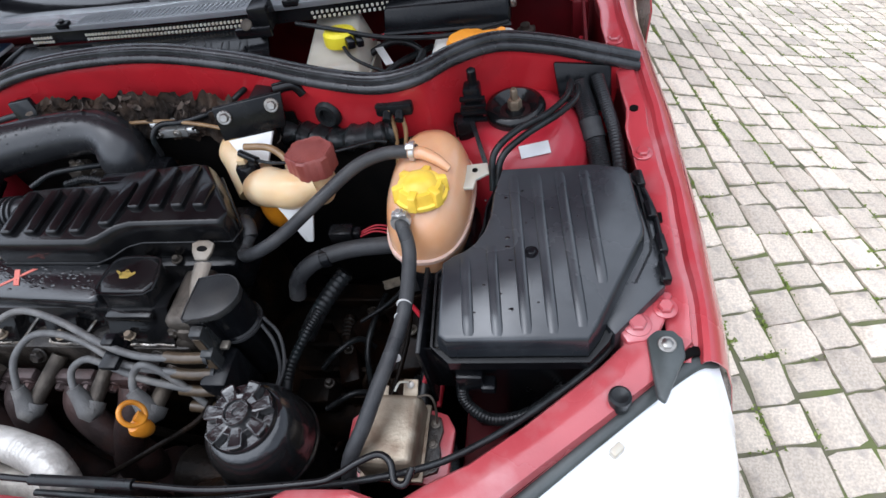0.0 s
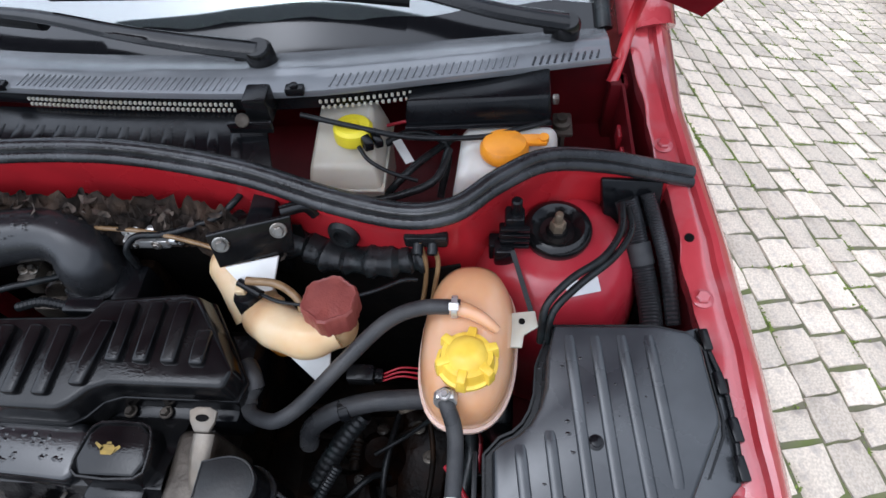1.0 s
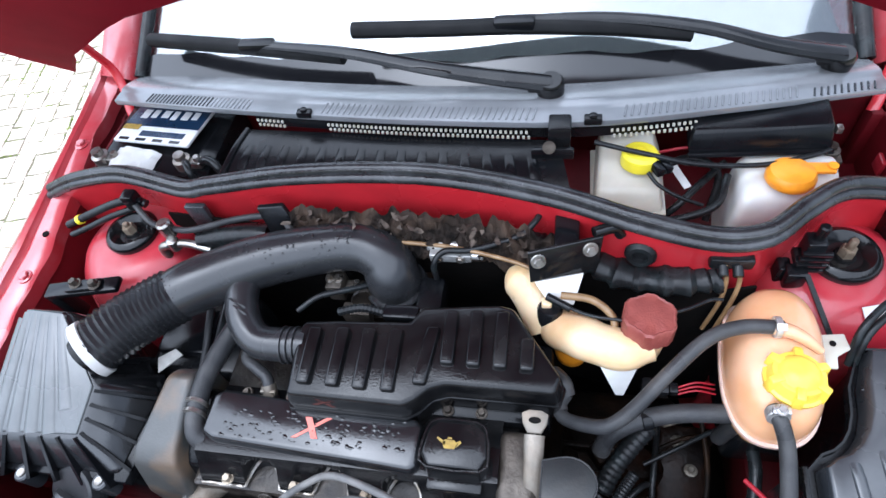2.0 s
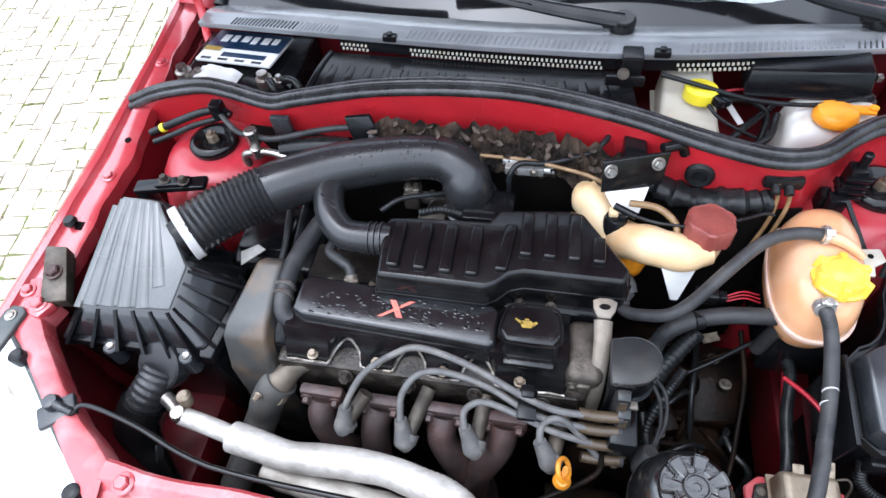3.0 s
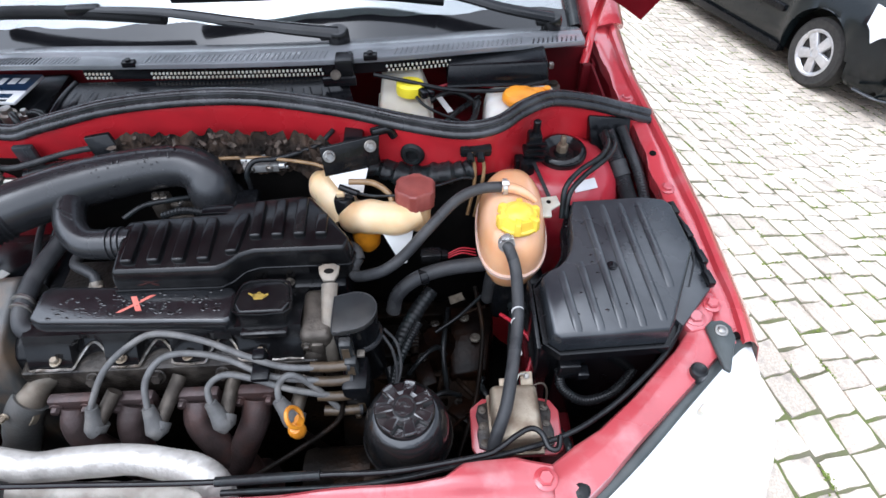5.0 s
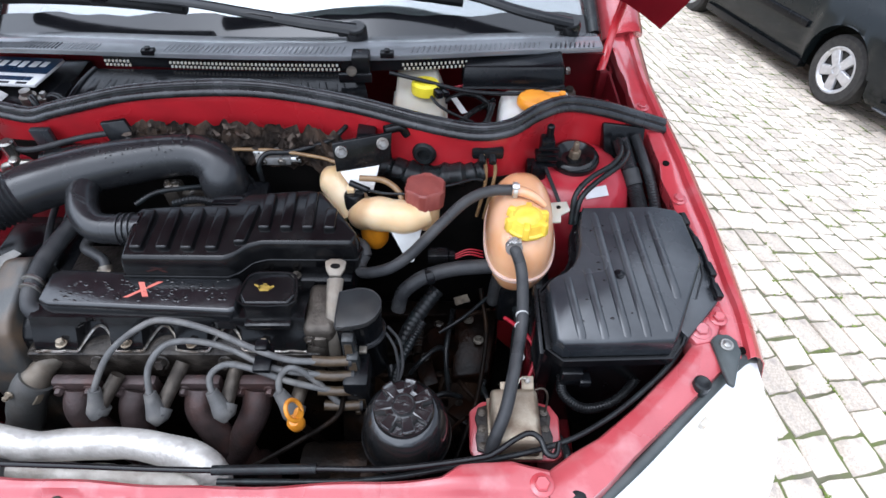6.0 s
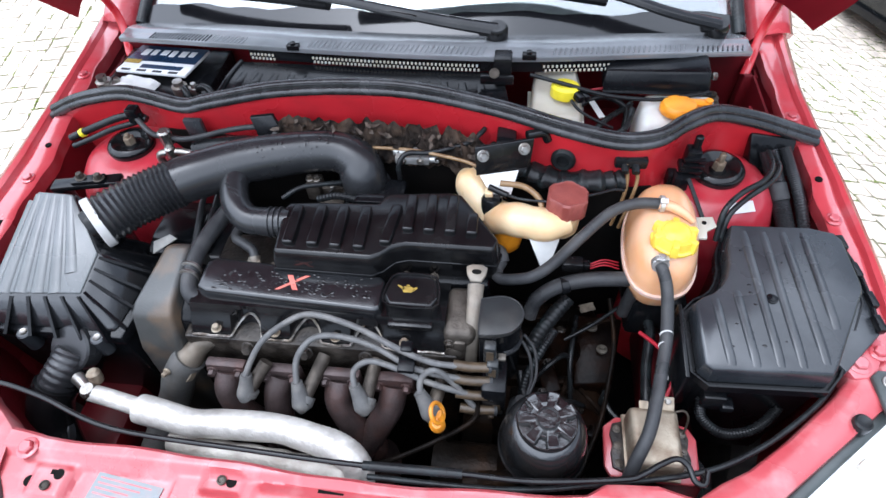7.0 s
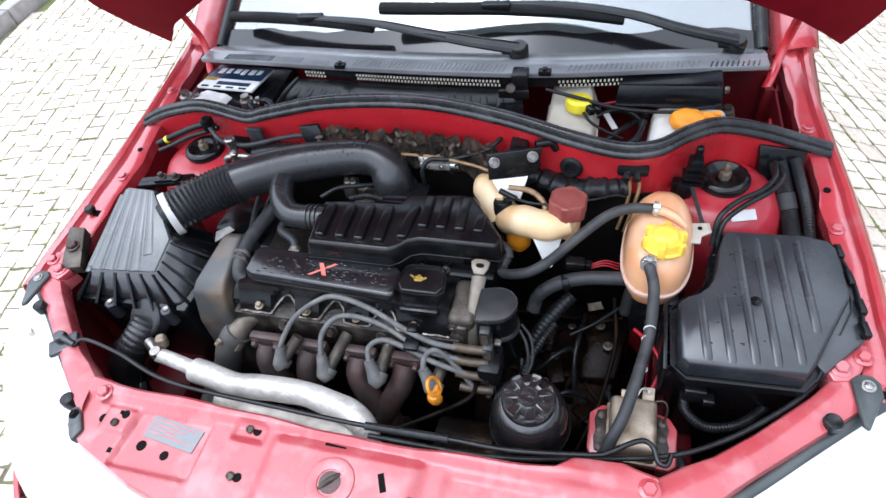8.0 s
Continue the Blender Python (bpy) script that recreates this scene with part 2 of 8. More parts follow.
M["oily_rust"] = mat("oil_soaked_rusty_casting", (0.013, 0.0055, 0.003), (0.004, 0.0025, 0.0018), 0.3, 0.14, metal=0.0, scale=38, bump=0.35, bscale=140, dirt=(0.004, 0.003, 0.003), dscale=26, damt=0.85, spec=0.07)
# Body red darkened for the bonnet, to hold down its red bounce and reflections.
M["hood_red"] = mat("bonnet_red_darkened", (0.16, 0.006, 0.013), (0.13, 0.0045, 0.010), 0.75, 0.1, scale=10, bump=0.05, dirt=(0.11, 0.005, 0.010), dscale=6, damt=0.5, spec=0.02)
M["seal"] = mat("wet_black_seal_rubber", (0.012, 0.0125, 0.0135), (0.02, 0.0205, 0.0215), 0.24, 0.12, scale=40, bump=0.25, bscale=260, dirt=(0.06, 0.062, 0.066), dscale=30, damt=0.4, spec=0.5)
M["gasket"] = mat("bright_crimped_gasket_steel", (0.50, 0.48, 0.45), (0.22, 0.19, 0.15), 0.3, 0.15, metal=0.7, scale=50, bump=0.2, bscale=150, dirt=(0.05, 0.04, 0.03), dscale=60, damt=0.8)
M["mud"] = mat("mud_stained_plastic", (0.054, 0.055, 0.052), (0.036, 0.036, 0.034), 0.36, 0.14, scale=18, bump=0.15, dirt=(0.13, 0.085, 0.05), dscale=15, damt=0.85)
M["bright_clip"] = mat("bright_stainless_clip", (0.62, 0.61, 0.59), (0.45, 0.44, 0.42), 0.28, 0.12, metal=0.7, scale=80, bump=0.05)
M["coil_grey"] = mat("plain_grey_coil_plastic", (0.024, 0.026, 0.026), (0.017, 0.018, 0.0185), 0.27, 0.12, scale=30, bump=0.1, dirt=(0.055, 0.05, 0.045), dscale=20, damt=0.5, spec=0.3)
M["lamp_housing"] = mat("grey_green_lamp_housing", (0.055, 0.063, 0.061), (0.038, 0.044, 0.043), 0.35, 0.12, scale=30, bump=0.1, dirt=(0.06, 0.06, 0.055), dscale=20, damt=0.5)
# Paler than the lid's sides: the sky's sheen is put into this grey.
M["filter_sheen"] = mat("wet_filter_plastic_with_sky_sheen", (0.082, 0.088, 0.088), (0.06, 0.065, 0.066), 0.27, 0.12, scale=18, bump=0.1, bscale=500, dirt=(0.12, 0.122, 0.125), dscale=12, damt=0.5, spec=0.6, coat=0.1)
M["old_hose"] = mat("dusty_grey_old_hose", (0.095, 0.094, 0.09), (0.062, 0.061, 0.058), 0.55, 0.12, scale=35, bump=0.3, bscale=250, dirt=(0.06, 0.05, 0.04), dscale=22, damt=0.6)
M["red_tower"] = mat("dust_dulled_red_paint", (0.40, 0.020, 0.034), (0.32, 0.015, 0.024), 0.38, 0.14, scale=18, bump=0.06, coat=0.3, dirt=(0.40, 0.10, 0.10), dscale=16, damt=0.45)
# Matt black for trays, and for the shade in holes and behind the engine.
M["shadow"] = mat("matt_black_tray_and_shade", (0.004, 0.004, 0.004), (0.007, 0.006, 0.0055), 0.7, 0.15, scale=20, bump=0.4, bscale=90, spec=0.05)
M["wiper_black"] = mat("matt_black_wiper_finish", (0.006, 0.0062, 0.0066), (0.009, 0.0092, 0.0096), 0.55, 0.12, scale=40, bump=0.15, bscale=400, spec=0.1)
M["dash"] = mat("grey_dashboard", (0.05, 0.052, 0.055), (0.04, 0.042, 0.045), 0.6, 0.1, scale=40, bump=0.1)

glass = bpy.data.materials.new("windscreen_glass")
glass.use_nodes = True
gp = glass.node_tree.nodes["Principled BSDF"]
gp.inputs["Base Color"].default_value = (0.75, 0.82, 0.82, 1)
gp.inputs["Roughness"].default_value = 0.03
gp.inputs["Transmission Weight"].default_value = 1.0
gp.inputs["IOR"].default_value = 2.3
M["glass"] = glass


# ---- shape helpers ----
def finish(bm, angle=38):
    """Soft shading with sharp creases."""
    bm.normal_update()
    for f in bm.faces:
        f.smooth = True
    for e in bm.edges:
        if len(e.link_faces) == 2 and e.calc_face_angle(0) > radians(angle):
            e.smooth = False


def part(name, bm, material, parent=None, label="", angle=38):
    finish(bm, angle)
    me = bpy.data.meshes.new(name)
    bm.to_mesh(me)
    bm.free()
    me.materials.append(M[material] if isinstance(material, str) else material)
    ob = new(name, me)
    if parent is not None:
        ob.parent = parent
        if parent.type == "EMPTY":
            ob.matrix_parent_inverse = Matrix.Translation(-parent.location)
    if label:
        ob["label"] = label
    return ob


def thing(name, label, category, base=(0, 0, 0), group="", kind=""):
    return tagged(thing_empty(name, base), label, category, group, kind)


def thing_empty(name, base):
    ob = new(name)
    ob.empty_display_size = 0.02
    ob.location = base
    return ob


def single(name, bm, material, label, category, group="", kind="", angle=38):
    return tagged(part(name, bm, material, angle=angle), label, category, group, kind)


def join(*bms):
    out = bmesh.new()
    for b in bms:
        me = bpy.data.meshes.new("tmp")
        b.to_mesh(me)
        out.from_mesh(me)
        bpy.data.meshes.remove(me)
        b.free()
    return out


def moved(bm, m):
    bmesh.ops.transform(bm, matrix=m, verts=bm.verts)
    return bm


def bevel(bm, width, seg=2, edges=None):
    if width > 0:
        bmesh.ops.bevel(bm, geom=list(edges or bm.edges), offset=width, segments=seg, profile=0.5, affect="EDGES", clamp_overlap=True)
    return bm


def box(x0, x1, y0, y1, z0, z1, bev=0.003, seg=2):
    bm = bmesh.new()
    bmesh.ops.create_cube(bm, size=1)
    moved(bm, Matrix.Translation(((x0 + x1) / 2, (y0 + y1) / 2, (z0 + z1) / 2)) @ Matrix.Diagonal((x1 - x0, y1 - y0, z1 - z0, 1)))
    return bevel(bm, bev, seg)


def loft(rings, caps=True, bev=0.0, seg=2):
    """Closed rings of equal length, joined one to the next."""
    bm = bmesh.new()
    vs = [[bm.verts.new(p) for p in r] for r in rings]
    k = len(rings[0])
    for a, b in zip(vs, vs[1:]):
        for i in range(k):
            bm.faces.new((a[i], a[(i + 1) % k], b[(i + 1) % k], b[i]))
    if caps:
        bm.faces.new(vs[0][::-1])
        bm.faces.new(vs[-1])
    bmesh.ops.recalc_face_normals(bm, faces=bm.faces)
    return bevel(bm, bev, seg)


def prism(outline, z0, z1, bev=0.004, seg=2, inset=0.0):
    """An upright slab over a plan outline; inset draws its top in."""
    cx = sum(p[0] for p in outline) / len(outline)
    cy = sum(p[1] for p in outline) / len(outline)
    k = 1 - inset
    low = [(p[0], p[1], z0) for p in outline]
    top = [(cx + (p[0] - cx) * k, cy + (p[1] - cy) * k, z1 if len(p) < 3 else z1 + p[2]) for p in outline]
    return loft([low, top], bev=bev, seg=seg)


def spline(pts, n=6, closed=False):
    """Catmull-Rom through the points."""
    P = [Vector(p) for p in pts]
    out = []
    for i in range(len(P) - 1):
        p0 = P[i - 1] if i else P[0] * 2 - P[1]
        p3 = P[i + 2] if i + 2 < len(P) else P[-1] * 2 - P[-2]
        p1, p2 = P[i], P[i + 1]
        for j in range(n):
            t = j / n
            out.append(0.5 * (2 * p1 + (p2 - p0) * t + (2 * p0 - 5 * p1 + 4 * p2 - p3) * t * t + (3 * p1 - p0 - 3 * p2 + p3) * t ** 3))
    out.append(P[-1])
    return out


def tube(pts, r, seg=12, n=6, caps=True, radius=None, flat=1.0, smooth=True):
    """A pipe along a smooth line. radius(s) scales it by the share s of the way; flat squeezes it along its second axis."""
    path = spline(pts, n) if smooth else [Vector(p) for p in pts]
    bm = bmesh.new()
    rings, up = [], Vector((0, 0, 1))
    for i, p in enumerate(path):
        d = (path[min(i + 1, len(path) - 1)] - path[max(i - 1, 0)]).normalized()
        side = d.cross(up)
        if side.length < 1e-3:
            side = d.cross(Vector((0, 1, 0)))
        side.normalize()
        u = side.cross(d).normalized()
        up = u
        k = r * (radius(i / (len(path) - 1)) if radius else 1)
        rings.append([bm.verts.new(p + side * k * math.cos(a) + u * k * flat * math.sin(a)) for a in (2 * math.pi * j / seg for j in range(seg))])
    for a, b in zip(rings, rings[1:]):
        for j in range(seg):
            bm.faces.new((a[j], a[(j + 1) % seg], b[(j + 1) % seg], b[j]))
    if caps:
        bm.faces.new(rings[0][::-1])
        bm.faces.new(rings[-1])
    bmesh.ops.recalc_face_normals(bm, faces=bm.faces)
    return bm


def corrugated(pts, r, rings, depth=0.12, seg=16):
    n = max(4, int(rings * 4 / (len(pts) - 1)))
    return tube(pts, r, seg=seg, n=n, radius=lambda s: 1 + depth * (0.5 - abs(((s * rings) % 1) - 0.5)) * 2 - depth)


def lathe(profile, seg=24, m=None, caps=True):
    """A turned body: (radius, height) pairs from bottom to top."""
    bm = bmesh.new()
    rings = [[bm.verts.new((max(r, 1e-5) * math.cos(a), max(r, 1e-5) * math.sin(a), z)) for a in (2 * math.pi * j / seg for j in range(seg))] for r, z in profile]
    for a, b in zip(rings, rings[1:]):
        for j in range(seg):
            bm.faces.new((a[j], a[(j + 1) % seg], b[(j + 1) % seg], b[j]))
    if caps:
        bm.faces.new(rings[0][::-1])
        bm.faces.new(rings[-1])
    bmesh.ops.recalc_face_normals(bm, faces=bm.faces)
    return moved(bm, m) if m else bm


def at(x, y, z, rx=0, ry=0, rz=0):
    return pose(x, y, z, rx, ry, rz)


def sheet(grid, thick=0.0015):
    """A skin over a grid of places, with real thickness."""
    bm = bmesh.new()
    vs = [[bm.verts.new(p) for p in row] for row in grid]
    for a, b in zip(vs, vs[1:]):
        for i in range(len(a) - 1):
            bm.faces.new((a[i], a[i + 1], b[i + 1], b[i]))
    bmesh.ops.recalc_face_normals(bm, faces=bm.faces)
    bmesh.ops.solidify(bm, geom=list(bm.faces), thickness=thick)
    return bm


def bolt(x, y, z, r=0.008, h=0.006, m=None, flange=1.5):
    """A hexagon head on a washer."""
    head = lathe([(r, 0.0015), (r, h * 0.8), (r * 0.8, h)], 6)
    wash = lathe([(r * flange, 0), (r * flange, 0.0012), (r * flange * 0.9, 0.002)], 16)
    return moved(join(head, wash), m or at(x, y, z))


def lerp(a, b, t):
    return a + (b - a) * t


def along(xs, ys, v):
    return float(np.interp(v, xs, ys))


# ---- ground ----
def fall(x, y):
    """Height of the yard: level round the red car, falling gently away past its wing."""
    s = max(0.0, 0.6 * (x - 1.0) + 0.8 * (y - 0.2))
    if x < 0.75 or s == 0:
        return 0.0
    return -1.225 * math.tanh(s * s / (s + 0.4) / 3.5) * (1 - math.exp(-(x - 0.75) / 0.45))


def ground():
    line_ = [-400, -120, -40, -15, -8] + [-5 + 0.1 * i for i in range(121)] + [9, 12, 18, 40, 120, 400]
    bm = bmesh.new()
    vs = [[bm.verts.new((x, y, fall(x, y) + 0.0005)) for y in line_] for x in sorted(line_ + [0.75, 2.35])]
    for a, b in zip(vs, vs[1:]):
        for i in range(len(a) - 1):
            bm.faces.new((a[i], b[i], b[i + 1], a[i + 1]))
    single("ground", bm, "soil", "mossy brown soil between and beyond the paving setts", "ground", kind="structure")


ground()

# ---- the red car's body ----
car = thing("red_car", "red hatchback with its bonnet open and wet engine bay", "car", (0, 0.6, 0))
YS = [-0.335, -0.28, -0.15, 0.0, 0.1, 0.2, 0.35, 0.6]
ZF = [0.780, 0.788, 0.803, 0.82, 0.836, 0.854, 0.878, 0.905]
XI = [0.660, 0.664, 0.656, 0.646, 0.634, 0.618, 0.612, 0.612]
XC = [0.709, 0.711, 0.706, 0.694, 0.678, 0.662, 0.660, 0.67]
XI_OFF = [0.640, 0.635, 0.625, 0.622, 0.628, 0.630, 0.630, 0.630]
XC_OFF = [0.706, 0.702, 0.697, 0.693, 0.688, 0.680, 0.680, 0.69]


def fender_row(s, y):
    z, xi, xc = along(YS, ZF, y), along(YS, XI if s > 0 else XI_OFF, y), along(YS, XC if s > 0 else XC_OFF, y)
    xi += 0.003 * math.sin(y * 40) + 0.0015 * math.sin(y * 97 + 1)
    w = xc - xi
    prof = [(xi + 0.004, z - 0.03), (xi, z - 0.003), (xi + 0.004, z), (xi + 0.50 * w, z + 0.001), (xi + 0.55 * w, z - 0.006), (xi + 0.66 * w, z - 0.006),
            (xi + 0.72 * w, z + 0.003), (xi + 0.84 * w, z + 0.006), (xc, z + 0.001), (xc + 0.010, z - 0.012), (xc + 0.022, z - 0.05), (xc + 0.038, z - 0.13),
            (xc + 0.05, z - 0.25), (xc + 0.052, z - 0.33)]
    return [Vector((s * x, y, zz)) for x, zz in prof]


for s, side in ((1, "fender"), (-1, "fender")):
    ys = [lerp(-0.335, 0.6, i / 60) for i in range(61)]
    fender = part(side, sheet([fender_row(s, y) for y in ys], 0.0012), "red", car)
    for y, r in ((-0.07, 0.008), (0.130 if s > 0 else 0.175, 0.008), (-0.305, 0.0)):
        if r:
            part("bolt", bolt(0, 0, 0, r, 0.007, at(s * (along(YS, XI, y) + 0.010 if s > 0 else along(YS, XI_OFF, y) + 0.017), y, along(YS, ZF, y) + 0.0005)), "red", fender)
    for y, w, l in ((0.005, 0.0055, 0.0055), (-0.165, 0.005, 0.008)):
        zz = along(YS, ZF, y) + 0.001
        w, l, turn = (0.0075, 0.010, 4) if y < -0.1 else (w, l, 16)
        hole = prism([(s * (along(YS, XI, y) + 0.011 if s > 0 else along(YS, XI_OFF, y) + 0.018) + w * math.cos(a), y + l * math.sin(a)) for a in (k * 2 * math.pi / turn + math.pi / 4 for k in range(turn))], zz - 0.004, zz + 0.0012, 0)
        part("hole", hole, "shadow", fender)

# inner aprons down from the fender flanges
for s in (1, -1):
    grid = []
    for i in range(25):
        y = lerp(-0.33, 0.36, i / 24)
        z, xi = along(YS, ZF, y), along(YS, XI if s > 0 else XI_OFF, y)
        grid.append([Vector((s * (xi + d), y, z + h)) for d, h in ((0.012, -0.012), (0.006, -0.05), (-0.004, -0.12), (-0.03, -0.2), (-0.05, -0.34), (-0.05, -0.56))])
    apron = part("inner_apron", sheet(grid, 0.002), "red_shaded", car, "dusty red inner wing panel, darkened for shade")
    for y, z, rx in ((-0.04, 0.73, 0.03), (0.06, 0.70, 0.018)):
        part("hole", moved(prism([(rx * math.cos(a), 0.011 * math.sin(a)) for a in (k * math.pi / 8 for k in range(16))], 0, 0.003, 0),
                           at(s * 0.6165, y, z, 0, -s * 84, 90)), "shadow", apron)

# strut towers
for s, x0 in ((1, 0.502), (-1, -0.481)):
    prof = [(0.118, 0.40), (0.116, 0.58), (0.114, 0.68), (0.110, 0.745), (0.096, 0.790), (0.080, 0.812), (0.062, 0.822), (0.05, 0.824)]
    tower = part("strut_tower", lathe(prof, 40, at(x0, 0.003, 0)), "red_tower", car)
    ring = part("strut_mount", lathe([(0.039, 0.822), (0.0405, 0.829), (0.0405, 0.833), (0.037, 0.838), (0.031, 0.840), (0.026, 0.836), (0.020, 0.829), (0.013, 0.829), (0.011, 0.833)], 32, at(x0 + 0.003, 0.009, 0)),
                "gloss", car, "wet black rubber strut top mount")
    part("nut", join(lathe([(0.0095, 0.832), (0.0095, 0.844), (0.008, 0.846)], 6, at(x0 + 0.003, 0.009, 0)), lathe([(0.0048, 0.84), (0.0048, 0.860 if s > 0 else 0.850), (0.0035, 0.862 if s > 0 else 0.852)], 12, at(x0 + 0.003, 0.009, 0))),
         "brass", ring, "rusty strut nut and threaded stud")
part("tower_sticker", moved(box(-0.019, 0.019, -0.0085, 0.0085, 0, 0.0012, 0.0), at(0.531, -0.0615, 0.8195, 27, 0, 14)), "white", car, "white paper sticker")

# firewall under the weather seal
SEAL = [(-0.667, 0.085, 0.832), (-0.61, 0.083, 0.858), (-0.555, 0.08, 0.875), (-0.50, 0.077, 0.886), (-0.455, 0.07, 0.886), (-0.38, 0.055, 0.88), (-0.335, 0.05, 0.893), (-0.29, 0.045, 0.907),
        (-0.19, 0.035, 0.935), (-0.07, 0.03, 0.948), (0.037, 0.025, 0.947), (0.158, 0.01, 0.932), (0.258, -0.02, 0.923), (0.337, -0.035, 0.916),
        (0.391, -0.028, 0.918), (0.435, 0.01, 0.917), (0.487, 0.05, 0.905), (0.553, 0.07, 0.881), (0.61, 0.078, 0.858), (0.667, 0.085, 0.835)]
line = spline(SEAL, 4)
wall = []
for p in line:
    wall.append([p + Vector((0, 0.004, -0.004)), p + Vector((0, -0.006, -0.008)), p + Vector((0, -0.007, -0.02)), p + Vector((0, -0.003, -0.034)),
                 p + Vector((0, -0.002, -0.10)), p + Vector((0, -0.002, -0.2)), Vector((p.x, p.y + 0.01, 0.45))])
firewall = part("firewall", sheet(wall, 0.002), "red_bay", car, "red painted bulkhead panel")
# Black sheet added over the red: stands for the dark behind the engine.
part("soot_mat", sheet([[Vector((x, along([-0.45, -0.2, 0.05, 0.26, 0.36, 0.42], [0.045, 0.02, 0.008, -0.036, -0.052, -0.04], x) + dy, z)) for dy, z in ((-0.006, 0.845), (-0.012, 0.78), (-0.01, 0.5))] for x in (-0.42, -0.3, -0.2, -0.1, 0.0, 0.1, 0.18, 0.26, 0.31, 0.36, 0.395)], 0.003), "shadow", firewall, "black sheet added for the dark gaps behind the engine")
part("grommet", lathe([(0.019, 0.0), (0.019, 0.004), (0.015, 0.009), (0.010, 0.009), (0.009, 0.002)], 24, at(0.263, -0.024, 0.868, 80, 0, -12)), "rubber", firewall, "black rubber grommet")
part("grommet", join(box(0.335, 0.383, -0.048, -0.034, 0.874, 0.892, 0.004), lathe([(0.006, 0), (0.006, 0.012)], 12, at(0.35, -0.046, 0.88, 110, 0, 0)),
                     lathe([(0.006, 0), (0.006, 0.012)], 12, at(0.366, -0.046, 0.88, 110, 0, 0))), "rubber", firewall, "black rubber pipe grommet")
part("patch", box(-0.375, -0.343, 0.026, 0.036, 0.828, 0.872, 0.002), "plastic_grey", firewall, "grey tape patch")

# plenum behind the seal, its shade put into the darker red
part("plenum_floor", box(-0.6, 0.6, 0.06, 0.34, 0.735, 0.74, 0.0), "red_shaded", car, "shaded red plenum floor")
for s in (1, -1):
    cheek = part("plenum_cheek", box(min(s * 0.600, s * 0.604), max(s * 0.600, s * 0.604), 0.085, 0.268, 0.74, 0.842, 0.0), "red_shaded", car, "shaded red end wall of the plenum")
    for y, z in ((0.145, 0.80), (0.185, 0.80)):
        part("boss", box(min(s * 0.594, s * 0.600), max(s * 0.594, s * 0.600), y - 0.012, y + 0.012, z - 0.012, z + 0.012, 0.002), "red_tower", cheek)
part("plenum_back", box(-0.6, 0.6, 0.27, 0.275, 0.74, 0.862, 0.0), "red_shaded", car, "shaded red plenum wall")

# front corner and lock panels
RIN = [(0.617, -0.292), (0.621, -0.319), (0.596, -0.346), (0.560, -0.378), (0.524, -0.410), (0.474, -0.449), (0.44, -0.468), (0.41, -0.489)]
ROUT = [(0.690, -0.316), (0.664, -0.346), (0.634, -0.371), (0.600, -0.400), (0.560, -0.433), (0.512, -0.473), (0.474, -0.507), (0.405, -0.560)]
